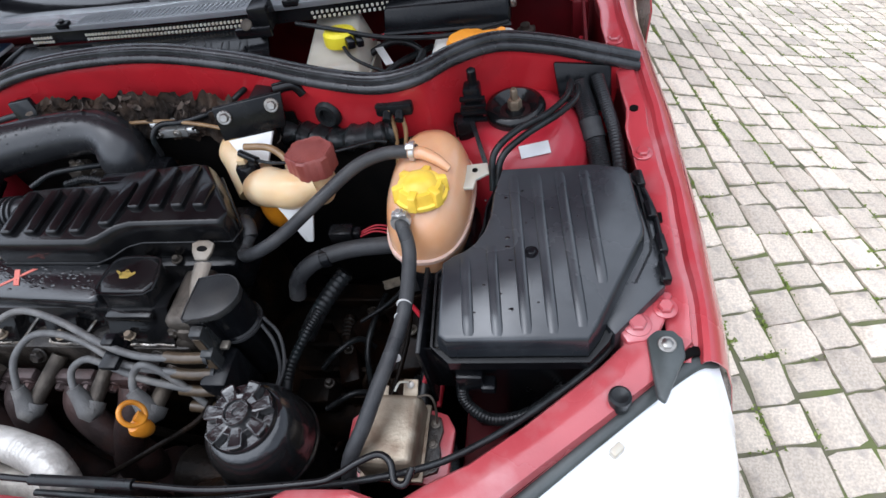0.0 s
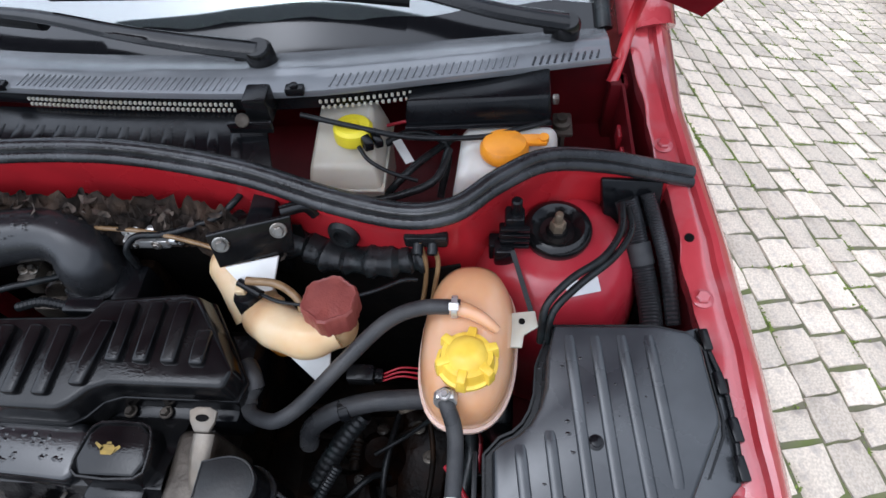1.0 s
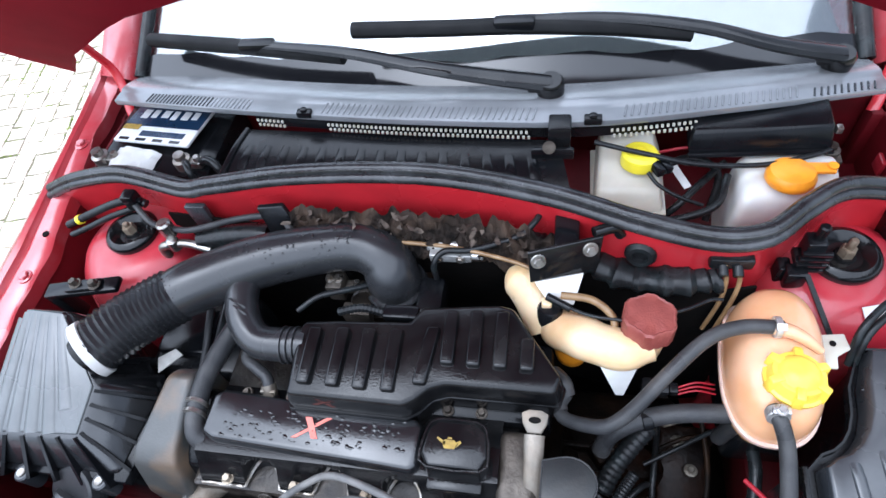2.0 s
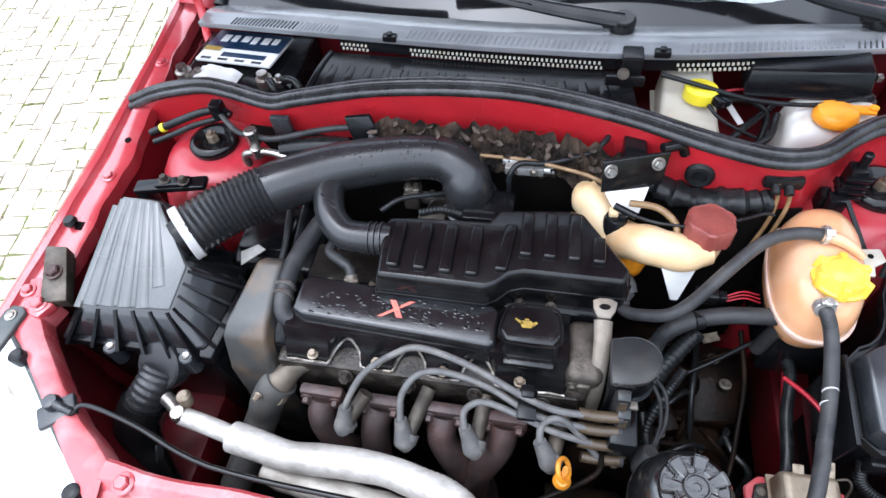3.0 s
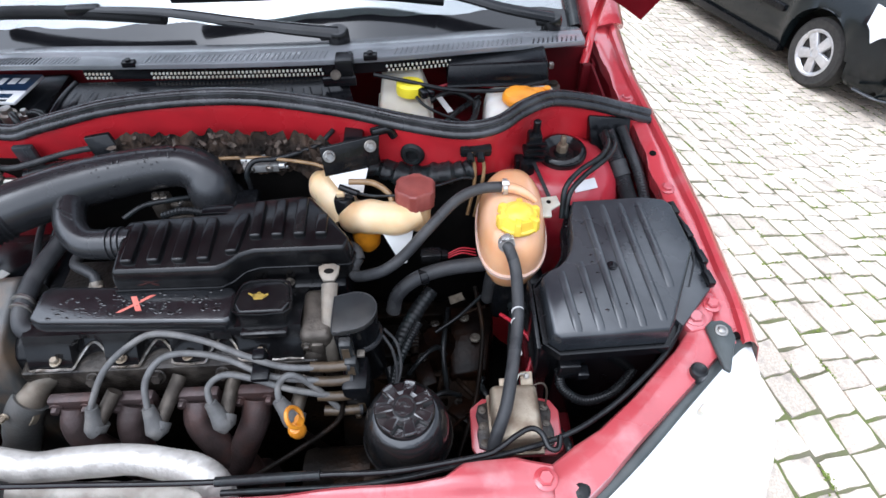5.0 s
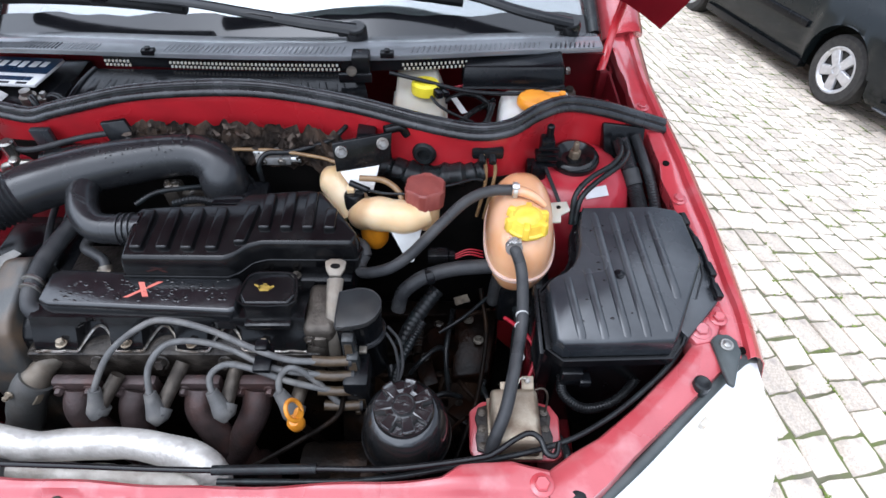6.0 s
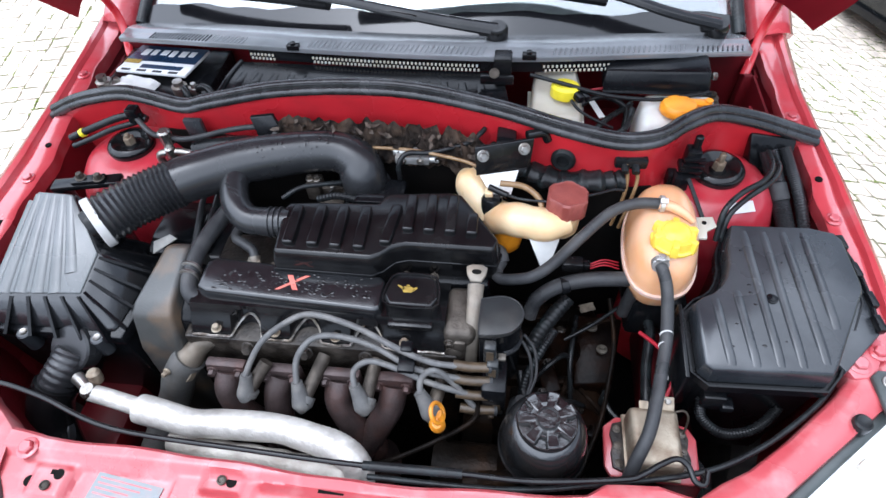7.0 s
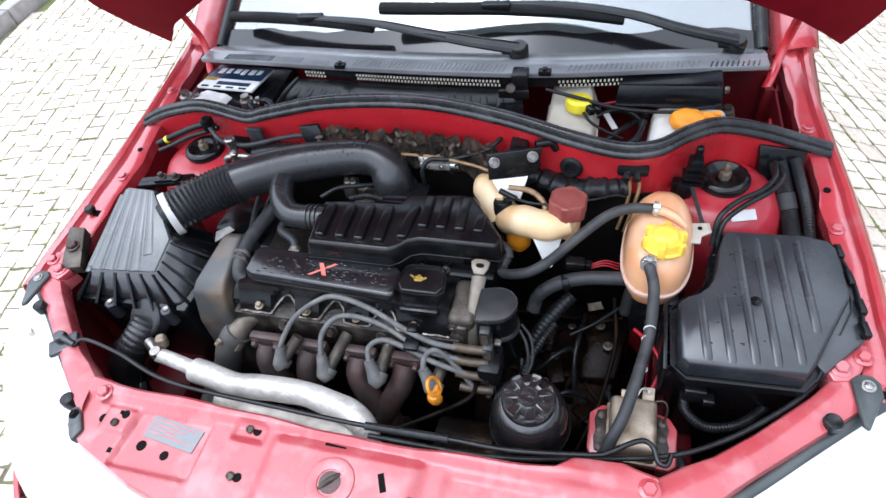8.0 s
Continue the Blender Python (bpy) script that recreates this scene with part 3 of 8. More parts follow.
for s in (1, -1):
    grid = []
    for k in range(len(RIN)):
        a, b = Vector(RIN[k]), Vector(ROUT[k])
        if s < 0:
            b += Vector((-0.010, 0.005)) * min(1, k / 2)
        row = []
        for u, dz in ((-0.02, -0.03), (0.0, -0.004), (0.06, 0.0), (0.35, 0.004), (0.7, 0.004), (0.95, 0.0), (1.0, -0.012), (1.02, -0.05)):
            q = a.lerp(b, u)
            row.append(Vector((s * q.x, q.y, 0.788 + 0.002 * k + dz)))
        grid.append(row)
    bm = sheet(grid, 0.0015)
    corner = part("corner_panel", bm, "red_dusty_glare", car)
    part("lamp_bulkhead", sheet([[Vector((s * (x + 0.004), y - 0.004, z)) for z in (0.784, 0.70, 0.58, 0.46)] for x, y in RIN], 0.002), "red_shaded", corner, "red lamp bulkhead, darkened for shade")
    part("bolt_plate", prism([(s * 0.612, -0.298), (s * 0.624, -0.322), (s * 0.65, -0.318), (s * 0.662, -0.296), (s * 0.674, -0.262), (s * 0.655, -0.258), (s * 0.642, -0.284)], 0.78, 0.7955, 0.003), "red", corner)
    for x, y, r in ((0.635, -0.301, 0.0095), (0.664, -0.282, 0.008)):
        part("bolt", bolt(0, 0, 0, r, 0.008, at(s * x, y, 0.7955)), "red", corner)
    part("bolt", bolt(0, 0, 0, 0.009, 0.008, at(0.40 if s > 0 else -0.376, -0.507 if s > 0 else -0.512, 0.8065), 1.5), "red", corner)
    part("bump_stop", lathe([(0.0105, 0.786), (0.011, 0.796), (0.0105, 0.803), (0.008, 0.805), (0.003, 0.803)], 20, at(s * 0.612, -0.382, 0)), "rubber", corner, "round black rubber bump stop")
    # headlamp fixing ear
    ear = [(0.642, -0.318), (0.652, -0.309), (0.668, -0.309), (0.676, -0.319), (0.676, -0.338), (0.668, -0.352), (0.652, -0.386), (0.645, -0.38)]
    bracket = part("lamp_ear", prism([(s * x, y) for x, y in ear], 0.792, 0.8, 0.003), "lamp_housing", corner, "grey plastic headlamp ear")
    part("screw", bolt(0, 0, 0, 0.006, 0.004, at(s * 0.66, -0.326, 0.8)), "steel", bracket)
    ear2 = [(0.385, -0.578), (0.415, -0.545), (0.43, -0.538), (0.44, -0.546), (0.436, -0.562), (0.41, -0.592), (0.395, -0.602)]
    bracket = part("lamp_ear", prism([(s * (0.404 + (x - 0.424) * 0.72), -0.552 + (y + 0.556) * 0.8) for x, y in ear2], 0.788, 0.806, 0.004), "lamp_housing", corner, "grey plastic headlamp ear")
    part("screw", bolt(0, 0, 0, 0.005, 0.004, at(s * 0.404, -0.551, 0.806)), "iron", bracket)
    part("bump_stop", lathe([(0.0115, 0.784), (0.012, 0.794), (0.0105, 0.803), (0.007, 0.805)], 20, at(s * 0.437, -0.530 if s < 0 else -0.519, 0)), "rubber", corner, "round black rubber bump stop")


def step(v, a, w=0.006):
    return min(1.0, max(0.0, (v - a) / w + 0.5))


def field_of(x, y, x0, x1, y0, y1, w=0.006):
    return step(x, x0, w) * (1 - step(x, x1, w)) * step(y, y0, w) * (1 - step(y, y1, w))


def lock_z(x, y):
    """Height of the lock panel: a rear ridge, pressed fields and a domed middle."""
    d = -0.49 - y
    z = 0.807 - 0.007 * step(d, 0.026, 0.010)
    z -= 0.006 * field_of(x, y, -0.305 + 0.1 * (y + 0.53), -0.183, -0.606, -0.526)
    z += 0.004 * field_of(x, y, -0.355, -0.311, -0.564, -0.528)
    z -= 0.004 * field_of(x, y, -0.148, -0.100, -0.538, -0.513)
    z += 0.007 * step(x, -0.083, 0.016) * (1 - step(x, 0.125, 0.016)) * step(d, 0.036, 0.014)
    z -= 0.004 * field_of(x, y, 0.16, 0.30, -0.60, -0.53, 0.01)
    z += 0.008 * math.exp(-((x - 0.31) / 0.045) ** 2 - ((d - 0.012) / 0.018) ** 2)
    return z - 0.05 * max(0, d - 0.11)


grid = []
for i in range(201):
    x = lerp(-0.41, 0.41, i / 200)
    back = along([-0.41, -0.36, -0.2, 0.05, 0.2, 0.29, 0.31, 0.37, 0.41], [-0.489, -0.496, -0.498, -0.510, -0.504, -0.50, -0.488, -0.480, -0.490], x) + 0.0012 * math.sin(x * 45)
    front_y = along([-0.41, -0.37, -0.27, -0.15, 0.0, 0.15, 0.27, 0.37, 0.41], [-0.566, -0.588, -0.622, -0.648, -0.655, -0.648, -0.622, -0.588, -0.566], x)
    row = [Vector((x, back + 0.003, 0.77)), Vector((x, back + 0.001, lock_z(x, -0.49) - 0.004))]
    for j in range(44):
        y = lerp(back - 0.003, front_y, j / 43)
        row.append(Vector((x, y, lock_z(x, y))))
    row += [Vector((x, front_y - 0.006, lock_z(x, front_y) - 0.012)), Vector((x, front_y - 0.008, 0.70))]
    grid.append(row)
lock_panel = part("lock_panel", sheet(grid, 0.0015), "red_dusty_glare", car, "red front cross panel with pressed fields")


def disc(x, y, r, ry=None, sq=False, h=0.0015):
    k = 4 if sq else 20
    o = math.pi / 4 if sq else 0
    z = lock_z(x, y)
    return prism([(x + r * math.cos(o + 2 * math.pi * i / k), y + (ry or r) * math.sin(o + 2 * math.pi * i / k)) for i in range(k)], z - 0.006, z + h, 0)


for x, y, r, sq in ((-0.357, -0.547, 0.0065, False), (-0.279, -0.572, 0.0075, False), (-0.237, -0.579, 0.0065, False), (-0.116, -0.523, 0.0062, False), (-0.114, -0.588, 0.0062, False),
                    (-0.322, -0.537, 0.0062, False), (-0.330, -0.535, 0.004, True), (-0.319, -0.588, 0.005, True), (0.12, -0.575, 0.007, True)):
    part("hole", disc(x, y, r, sq=sq, h=0.0006), "shadow", lock_panel)
part("hole", prism([(-0.010, -0.528), (0.020, -0.530), (0.020, -0.524), (-0.010, -0.522)], 0.79, lock_z(0.005, -0.525) + 0.0006, 0), "shadow", lock_panel)
part("hole", moved(box(-0.004, 0.004, -0.012, 0.012, -0.004, 0.0006, 0), at(0.082, -0.56, lock_z(0.082, -0.56), 0, 0, 25)), "shadow", lock_panel)
for x, y in ((-0.128, -0.522), (-0.124, -0.588), (-0.332, -0.551)):
    part("stud", lathe([(0.0058, 0), (0.0058, 0.003), (0.004, 0.004), (0.003, 0.0025)], 14, at(x, y, lock_z(x, y))), "cast", lock_panel, "grey stud with a grommet")
lock = part("bonnet_lock", lathe([(0.033, -0.001), (0.032, 0.0012), (0.027, 0.002), (0.017, 0.0002), (0.014, -0.006)], 36, at(0.015, -0.572, lock_z(0.015, -0.572) + 0.001)), "red_dusty_glare", lock_panel, "red ring of the bonnet lock hole")
part("hole", lathe([(0.0145, -0.012), (0.0145, 0.0004)], 28, at(0.015, -0.572, lock_z(0.015, -0.572))), "rust", lock)
part("catch", tube([(0.0, -0.585, 0.802), (0.012, -0.572, 0.809), (0.026, -0.558, 0.804)], 0.0035), "cast", lock)
plate = part("type_plate", moved(box(-0.043, 0.043, -0.016, 0.016, 0, 0.001, 0.0), at(-0.239, -0.548, lock_z(-0.239, -0.548) + 0.0006, 0, 0, -7)), "label_grey", lock_panel, "worn grey metal type plate")
for k in range(4):
    part("print_bar", moved(box(-0.038, 0.03 - 0.012 * (k % 3), 0.010 - k * 0.006, 0.0118 - k * 0.006, 0.001, 0.0012, 0), at(-0.239, -0.548, lock_z(-0.239, -0.548) + 0.0006, 0, 0, -7)), "red_dusty_glare", plate)

# headlamps and bumper
LR = [[(0.714, -0.329, 0.760), (0.683, -0.344, 0.774), (0.600, -0.413, 0.775), (0.504, -0.494, 0.771), (0.383, -0.580, 0.762), (0.27, -0.634, 0.752)],
      [(0.727, -0.375, 0.725), (0.708, -0.420, 0.748), (0.640, -0.500, 0.748), (0.552, -0.580, 0.742), (0.41, -0.655, 0.732), (0.28, -0.690, 0.720)],
      [(0.731, -0.405, 0.680), (0.718, -0.455, 0.700), (0.655, -0.545, 0.698), (0.570, -0.628, 0.690), (0.42, -0.700, 0.680), (0.285, -0.735, 0.67)],
      [(0.728, -0.420, 0.610), (0.716, -0.475, 0.62), (0.655, -0.570, 0.62), (0.572, -0.655, 0.62), (0.43, -0.728, 0.62), (0.29, -0.765, 0.62)]]


def patch_rows(rows, s, n=5):
    fine = [spline([(s * x, y, z) for x, y, z in r], n) for r in rows]
    cols = [spline([r[i] for r in fine], n) for i in range(len(fine[0]))]
    return cols


for s in (1, -1):
    rows = LR if s > 0 else [[(x - 0.012 * min(1, i / 1.5), y + 0.007 * min(1, i / 1.5), z) for i, (x, y, z) in enumerate(r)] for r in LR]
    lamp = part("headlamp", sheet(patch_rows(rows, s), 0.003), "lens", car, "clear glossy headlamp with bright reflector")
    edge = [(s * x, y, z + 0.003) for x, y, z in rows[0]]
    part("gasket", tube([(x - s * 0.012, y + 0.012, z + 0.008) for x, y, z in edge], 0.0058, flat=0.5), "shadow", lamp, "black lamp gasket strip")
    part("lamp_rim", tube([(x - s * 0.004, y + 0.004, z + 0.001) for x, y, z in edge], 0.0072, flat=0.5), "lamp_housing", lamp, "dark grey-green lamp housing rim")
    part("clip", moved(box(-0.007, 0.007, -0.004, 0.004, 0, 0.012, 0.002), at(s * 0.607, -0.426, 0.778, 0, 0, s * 45)), "white_plastic", lamp, "white adjuster clip")

BR = [(-0.735, -0.40), (-0.725, -0.48), (-0.66, -0.585), (-0.57, -0.68), (-0.44, -0.755), (-0.2, -0.80), (0, -0.81), (0.2, -0.80), (0.44, -0.755), (0.57, -0.68), (0.66, -0.585), (0.725, -0.48), (0.735, -0.40)]
path = spline([(x, y, 0) for x, y in BR], 5)
grid = []
for p in path:
    n = Vector((p.x * 0.4, p.y, 0)).normalized()
    grid.append([Vector((p.x, p.y, z)) + n * d for z, d in ((0.615, -0.012), (0.61, 0.0), (0.58, 0.012), (0.50, 0.02), (0.40, 0.018), (0.30, 0.005), (0.20, -0.02))])
bumper = part("bumper", sheet(grid, 0.003), "red", car)
grid = [[Vector((x, y, z)) for y, z in ((-0.667, 0.772), (-0.70, 0.755), (-0.745, 0.70), (-0.775, 0.615))] for x in [lerp(-0.26, 0.26, i / 20) for i in range(21)]]
grille = part("grille", sheet(grid, 0.004), "plastic", car, "black plastic radiator grille")
plate = part("number_plate", box(0.0, 0.4, -0.845, -0.838, 0.42, 0.55, 0.002), "white", bumper, "white number plate")
part("print_bar", box(0.05, 0.35, -0.8465, -0.845, 0.455, 0.515, 0), "plastic", plate)
part("undertray", box(-0.7, 0.7, -0.70, 0.30, 0.20, 0.21, 0.0), "shadow", car)
part("radiator", box(-0.36, 0.36, -0.60, -0.535, 0.24, 0.74, 0.006), "plastic", car, "black radiator behind the front panel")
for x, w in ((-0.47, 0.045), (0.462, 0.030)):
    part("chassis_leg", box(x - w, x + w, -0.58, 0.02, 0.46, 0.575, 0.008), "red_shaded", car, "dusty red chassis leg, darkened for shade")

# cowl panel, windscreen and cabin
CX = [-0.575, -0.4, -0.196, 0.0, 0.2, 0.4, 0.575]
CY = [0.228, 0.185, 0.147, 0.122, 0.113, 0.160, 0.221]
CZ = [0.900, 0.922, 0.938, 0.948, 0.953, 0.934, 0.904]
RY = [0.312, 0.278, 0.238, 0.213, 0.208, 0.252, 0.306]


def smooth_of(ys):
    pts = spline([(a, b, 0) for a, b in zip(CX, ys)], 6)
    return lambda x: along([p.x for p in pts], [p.y for p in pts], x)


cy, cz, ry = smooth_of(CY), smooth_of(CZ), smooth_of(RY)


def cowl_at(x, v):
    """A place on the cowl: v from its front edge (0) to the glass (1)."""
    y = lerp(cy(x), ry(x), v)
    z = cz(x) - 0.022 * v + 0.006 * math.sin(math.pi * v) + (0.0025 if 0.36 + 0.06 * math.sin(x * 14) < v else 0)
    return Vector((x, y, z))


grid = []
for x in [lerp(-0.575, 0.575, i / 90) for i in range(91)]:
    f = cowl_at(x, 0)
    grid.append([f + Vector((0, 0.004, -0.011)), f + Vector((0, 0, -0.009)), f + Vector((0, -0.001, -0.002))] + [cowl_at(x, v / 14) for v in range(15)])
cowl = part("cowl_panel", sheet(grid, 0.002), "cowl", car, "wet grey plastic scuttle panel below the windscreen")
for a, b, v0, v1, step in ((-0.5, -0.29, 0.03, 0.26, 0.0075), (-0.17, 0.13, 0.05, 0.30, 0.0085), (0.24, 0.46, 0.05, 0.27, 0.0085), (0.475, 0.56, 0.03, 0.2, 0.009)):
    x = a
    while x < b:
        p, q = cowl_at(x, v0), cowl_at(x + 0.004, v1)
        part("vent_slat", tube([p + Vector((0, 0, 0.0004)), q + Vector((0, 0, 0.0004))], 0.0014, seg=6, n=1, flat=0.9), "plastic_grey" if x > 0.47 or x < -0.37 else "cowl", cowl)
        x += step
for x in (-0.196, 0.202):
    p = cowl_at(x, 0.02)
    part("clip", moved(join(box(-0.011, 0.011, -0.006, 0.006, -0.004, 0.006, 0.002), lathe([(0.005, 0.004), (0.005, 0.009), (0.003, 0.01)], 12)), Matrix.Translation(p)), "plastic", cowl)
# pale perforated strip hanging under the front edge
for a, b in ((-0.285, -0.235), (-0.165, 0.125), (0.225, 0.335)):
    k = int((b - a) / 0.0066)
    for i in range(k):
        p = cowl_at(lerp(a, b, i / k), 0)
        for j in range(2):
            tooth = box(p.x + j * 0.003, p.x + 0.0030 + j * 0.003, p.y - 0.001 - j * 0.004, p.y + 0.002 - j * 0.004, p.z - 0.0195 - 0.005 * j, p.z - 0.0162 - 0.005 * j, 0.0)
            part("mesh_tooth", tooth, "white_plastic", cowl)
part("mesh_backing", sheet([[cowl_at(x, 0) + Vector((0, 0.008, -0.010)), cowl_at(x, 0) + Vector((0, 0.004, -0.030))] for x in [lerp(-0.29, 0.34, i / 20) for i in range(21)]], 0.001), "plastic", cowl)


def glass_at(x, v, off=0.0):
    """A place on the windscreen: v metres up the glass from its base."""
    b = cowl_at(max(-0.575, min(0.575, x)), 1)
    ease = v * 0.12 * (x / 0.575) ** 2
    return Vector((x * (1 - 0.16 * v), b.y + v * 0.87 - ease, b.z - 0.004 + v * 0.5)) + Vector((0, -0.5, 0.87)) * off


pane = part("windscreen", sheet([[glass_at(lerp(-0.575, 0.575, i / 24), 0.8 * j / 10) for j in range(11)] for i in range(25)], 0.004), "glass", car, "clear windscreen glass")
pane.visible_shadow = False
# Edge band widened and waved: dark reflections in the glass, put in as black.
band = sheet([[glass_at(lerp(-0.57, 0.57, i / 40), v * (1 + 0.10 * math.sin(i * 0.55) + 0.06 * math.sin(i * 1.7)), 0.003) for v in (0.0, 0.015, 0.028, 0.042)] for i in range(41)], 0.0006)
part("edge_band", band, "glass_dark", pane, "black edge band, widened and waved for the dark reflections in the glass")
for s in (1, -1):
    part("seal_strip", tube([glass_at(s * 0.575, v, 0.004) for v in (0.0, 0.2, 0.5, 0.8)], 0.012), "rubber", pane, "black glass edge seal")
    part("pillar", tube([(s * 0.64, 0.33, 0.86), (s * 0.625, 0.42, 0.93), (s * 0.60, 0.65, 1.08), (s * 0.565, 0.98, 1.30), (s * 0.55, 1.1, 1.34)], 0.04, flat=0.8), "red", car)
    part("door_side", sheet([[Vector((s * x, y, z)) for x, z in ((0.665, 0.90), (0.735, 0.80), (0.765, 0.60), (0.75, 0.35), (0.70, 0.20))] for y in (0.6, 1.2, 2.0, 2.6)], 0.004), "red", car)
    part("side_glass", sheet([[Vector((s * x, y, z)) for x, z in ((0.665, 0.90), (0.62, 1.1), (0.56, 1.34))] for y in (0.75, 1.4, 2.0)], 0.004), "glass", car, "side window glass")
    for y in (0.0, 2.3):
        wheel = part("wheel", lathe([(0.19, -0.085), (0.27, -0.08), (0.285, -0.06), (0.285, 0.06), (0.27, 0.08), (0.19, 0.085), (0.18, 0.06)], 32, at(s * 0.66, y - 0.12 if y == 0 else y, 0.285, 0, 90, 0)), "tyre", car)
        part("rim", lathe([(0.02, -0.02), (0.185, -0.06), (0.185, 0.06), (0.1, 0.05), (0.02, 0.055)], 24, at(s * 0.66, y - 0.12 if y == 0 else y, 0.285, 0, 90, 0)), "alloy", wheel)
part("roof", sheet([[Vector((x, y, 1.40 - 0.06 * (x / 0.56) ** 2 - z)) for x in (-0.56, -0.3, 0, 0.3, 0.56)] for y, z in ((0.92, 0.02), (1.3, 0.0), (2.0, 0.03), (2.5, 0.12))], 0.004), "red", car)
part("tail", box(-0.70, 0.70, 2.55, 2.75, 0.25, 0.92, 0.06, 3), "red", car)
part("rear_glass", sheet([[Vector((x, y, z)) for x in (-0.54, 0, 0.54)] for y, z in ((2.5, 1.28), (2.7, 0.92))], 0.004), "glass", car, "rear window glass")
part("dashboard", box(-0.6, 0.6, 0.36, 0.75, 0.5, 0.84, 0.04, 3), "dash", car, "dark grey dashboard top")
part("cabin_floor", box(-0.62, 0.62, 0.4, 2.6, 0.21, 0.25, 0.0), "shadow", car)

# the open bonnet, standing upright on its hinges
EDGE_X = [0.0, 0.25, 0.42, 0.54, 0.60, 0.66, 0.70]
EDGE_Z = [1.15, 1.13, 1.08, 1.01, 0.975, 0.925, 0.886]


def hood_y(z):
    d = z - 0.89
    return 0.334 - 0.70 * d + 0.30 * d * d


def hood_at(u, v):
    """A place on the bonnet: u across from -1 to 1, v from its hinge edge (0) to its nose (1)."""
    low = along(EDGE_X, EDGE_Z, abs(u) * 0.70)
    z = lerp(low, 1.80 - 0.08 * u * u, v)
    foot, flare = (0.710, 0.022) if u > 0 else (0.732, 0.058)
    x = u * (foot + flare * min(1.0, v * 7) - 0.09 * max(0.0, v - 0.75) / 0.25)
    return Vector((x, hood_y(z) + 0.02 * abs(u) ** 8, z))


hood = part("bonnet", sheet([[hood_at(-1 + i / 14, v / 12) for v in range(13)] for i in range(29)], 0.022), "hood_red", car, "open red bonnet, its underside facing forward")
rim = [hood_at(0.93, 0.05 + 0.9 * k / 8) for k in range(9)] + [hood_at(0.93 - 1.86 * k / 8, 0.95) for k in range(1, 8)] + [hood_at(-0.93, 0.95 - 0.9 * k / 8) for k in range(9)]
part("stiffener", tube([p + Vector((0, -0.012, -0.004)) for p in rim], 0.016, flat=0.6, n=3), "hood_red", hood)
for s in (1, -1):
    part("hinge_arm", tube([(s * 0.588, 0.250, 0.838), (s * 0.594, 0.262, 0.852), (s * 0.604, 0.288, 0.874), (s * 0.611, 0.300, 0.908), (s * 0.613, 0.290, 0.945), (s * 0.610, 0.270, 0.995)], 0.0078, flat=0.45), "red_bay", hood, "flat red hinge strap")
    part("hinge_base", box(min(s * 0.585, s * 0.61), max(s * 0.585, s * 0.61), 0.24, 0.265, 0.74, 0.842, 0.004), "red_shaded", hood)


# ---- weather seal ----
seal = thing("weather_seal", "thick wet black rubber weather seal along the bulkhead", "rubber seal", SEAL[9])
part("bulb", tube([Vector(p) + Vector((0, 0.003, 0.005)) for p in SEAL], 0.0088, seg=14, n=6, flat=0.95), "seal", seal)
part("lip", tube([Vector(p) + Vector((0, -0.0065, -0.002)) for p in SEAL], 0.0078, seg=12, n=6, flat=0.9), "seal", seal)
part("bead", tube([Vector(p) + Vector((0, -0.0035, 0.0085)) for p in SEAL], 0.0025, seg=8, n=6), "seal", seal)
part("lip", tube([Vector(p) + Vector((0, 0.012, 0.001)) for p in SEAL], 0.0045, seg=10, n=6), "seal", seal)

# ---- air filter housing ----
filt = thing("air_filter_housing", "ribbed grey-black plastic air filter housing with side fins", "air filter", (-0.49, -0.24, 0.52))
TOP = [(-0.539, -0.147, 0.871), (-0.474, -0.151, 0.8725), (-0.406, -0.238, 0.8365), (-0.418, -0.297, 0.8105), (-0.560, -0.303, 0.8045)]
LOW = [(-0.602, -0.155, 0.785), (-0.455, -0.120, 0.785), (-0.356, -0.215, 0.772), (-0.372, -0.330, 0.764), (-0.588, -0.332, 0.768)]
part("lid", loft([LOW, TOP], bev=0.009, seg=3), "cover", filt)
mid_ = sum((Vector(p) for p in TOP), Vector()) / 5
part("top_panel", loft([[mid_ + (Vector(p) - mid_) * 0.94 + Vector((0, 0, d)) for p in TOP] for d in (-0.004, 0.0022)], bev=0.002), "filter_sheen", filt, "wet ribbed top of the filter lid, sky sheen put into its paler grey")
part("flange", loft([[(x + dx, y - 0.004, z - 0.020) for (x, y, z), dx in zip(LOW, (-0.006, 0, 0.008, 0.008, -0.006))], [(x + dx, y - 0.004, z) for (x, y, z), dx in zip(LOW, (-0.006, 0, 0.008, 0.008, -0.006))]], bev=0.003), "plastic", filt)
part("base", loft([[(x * 0.97 - 0.01, y * 0.97, 0.52) for x, y, z in LOW], [(x, y, z - 0.012) for x, y, z in LOW]], bev=0.008), "plastic", filt)
for k in range(5):
    u = 0.10 + 0.20 * k
    a = Vector(TOP[0]).lerp(Vector(TOP[1]), u)
    b = Vector(TOP[4]).lerp(Vector(TOP[3]), u)
    q = 0.78 if k == 4 else 0.97
    part("rib", tube([a.lerp(b, 0.05), a.lerp(b, 0.5) + Vector((0, 0, 0.001)), a.lerp(b, q)], 0.0094, seg=14, n=5, flat=0.40, radius=lambda s: 0.66 + 0.62 * s), "filter_sheen", filt)

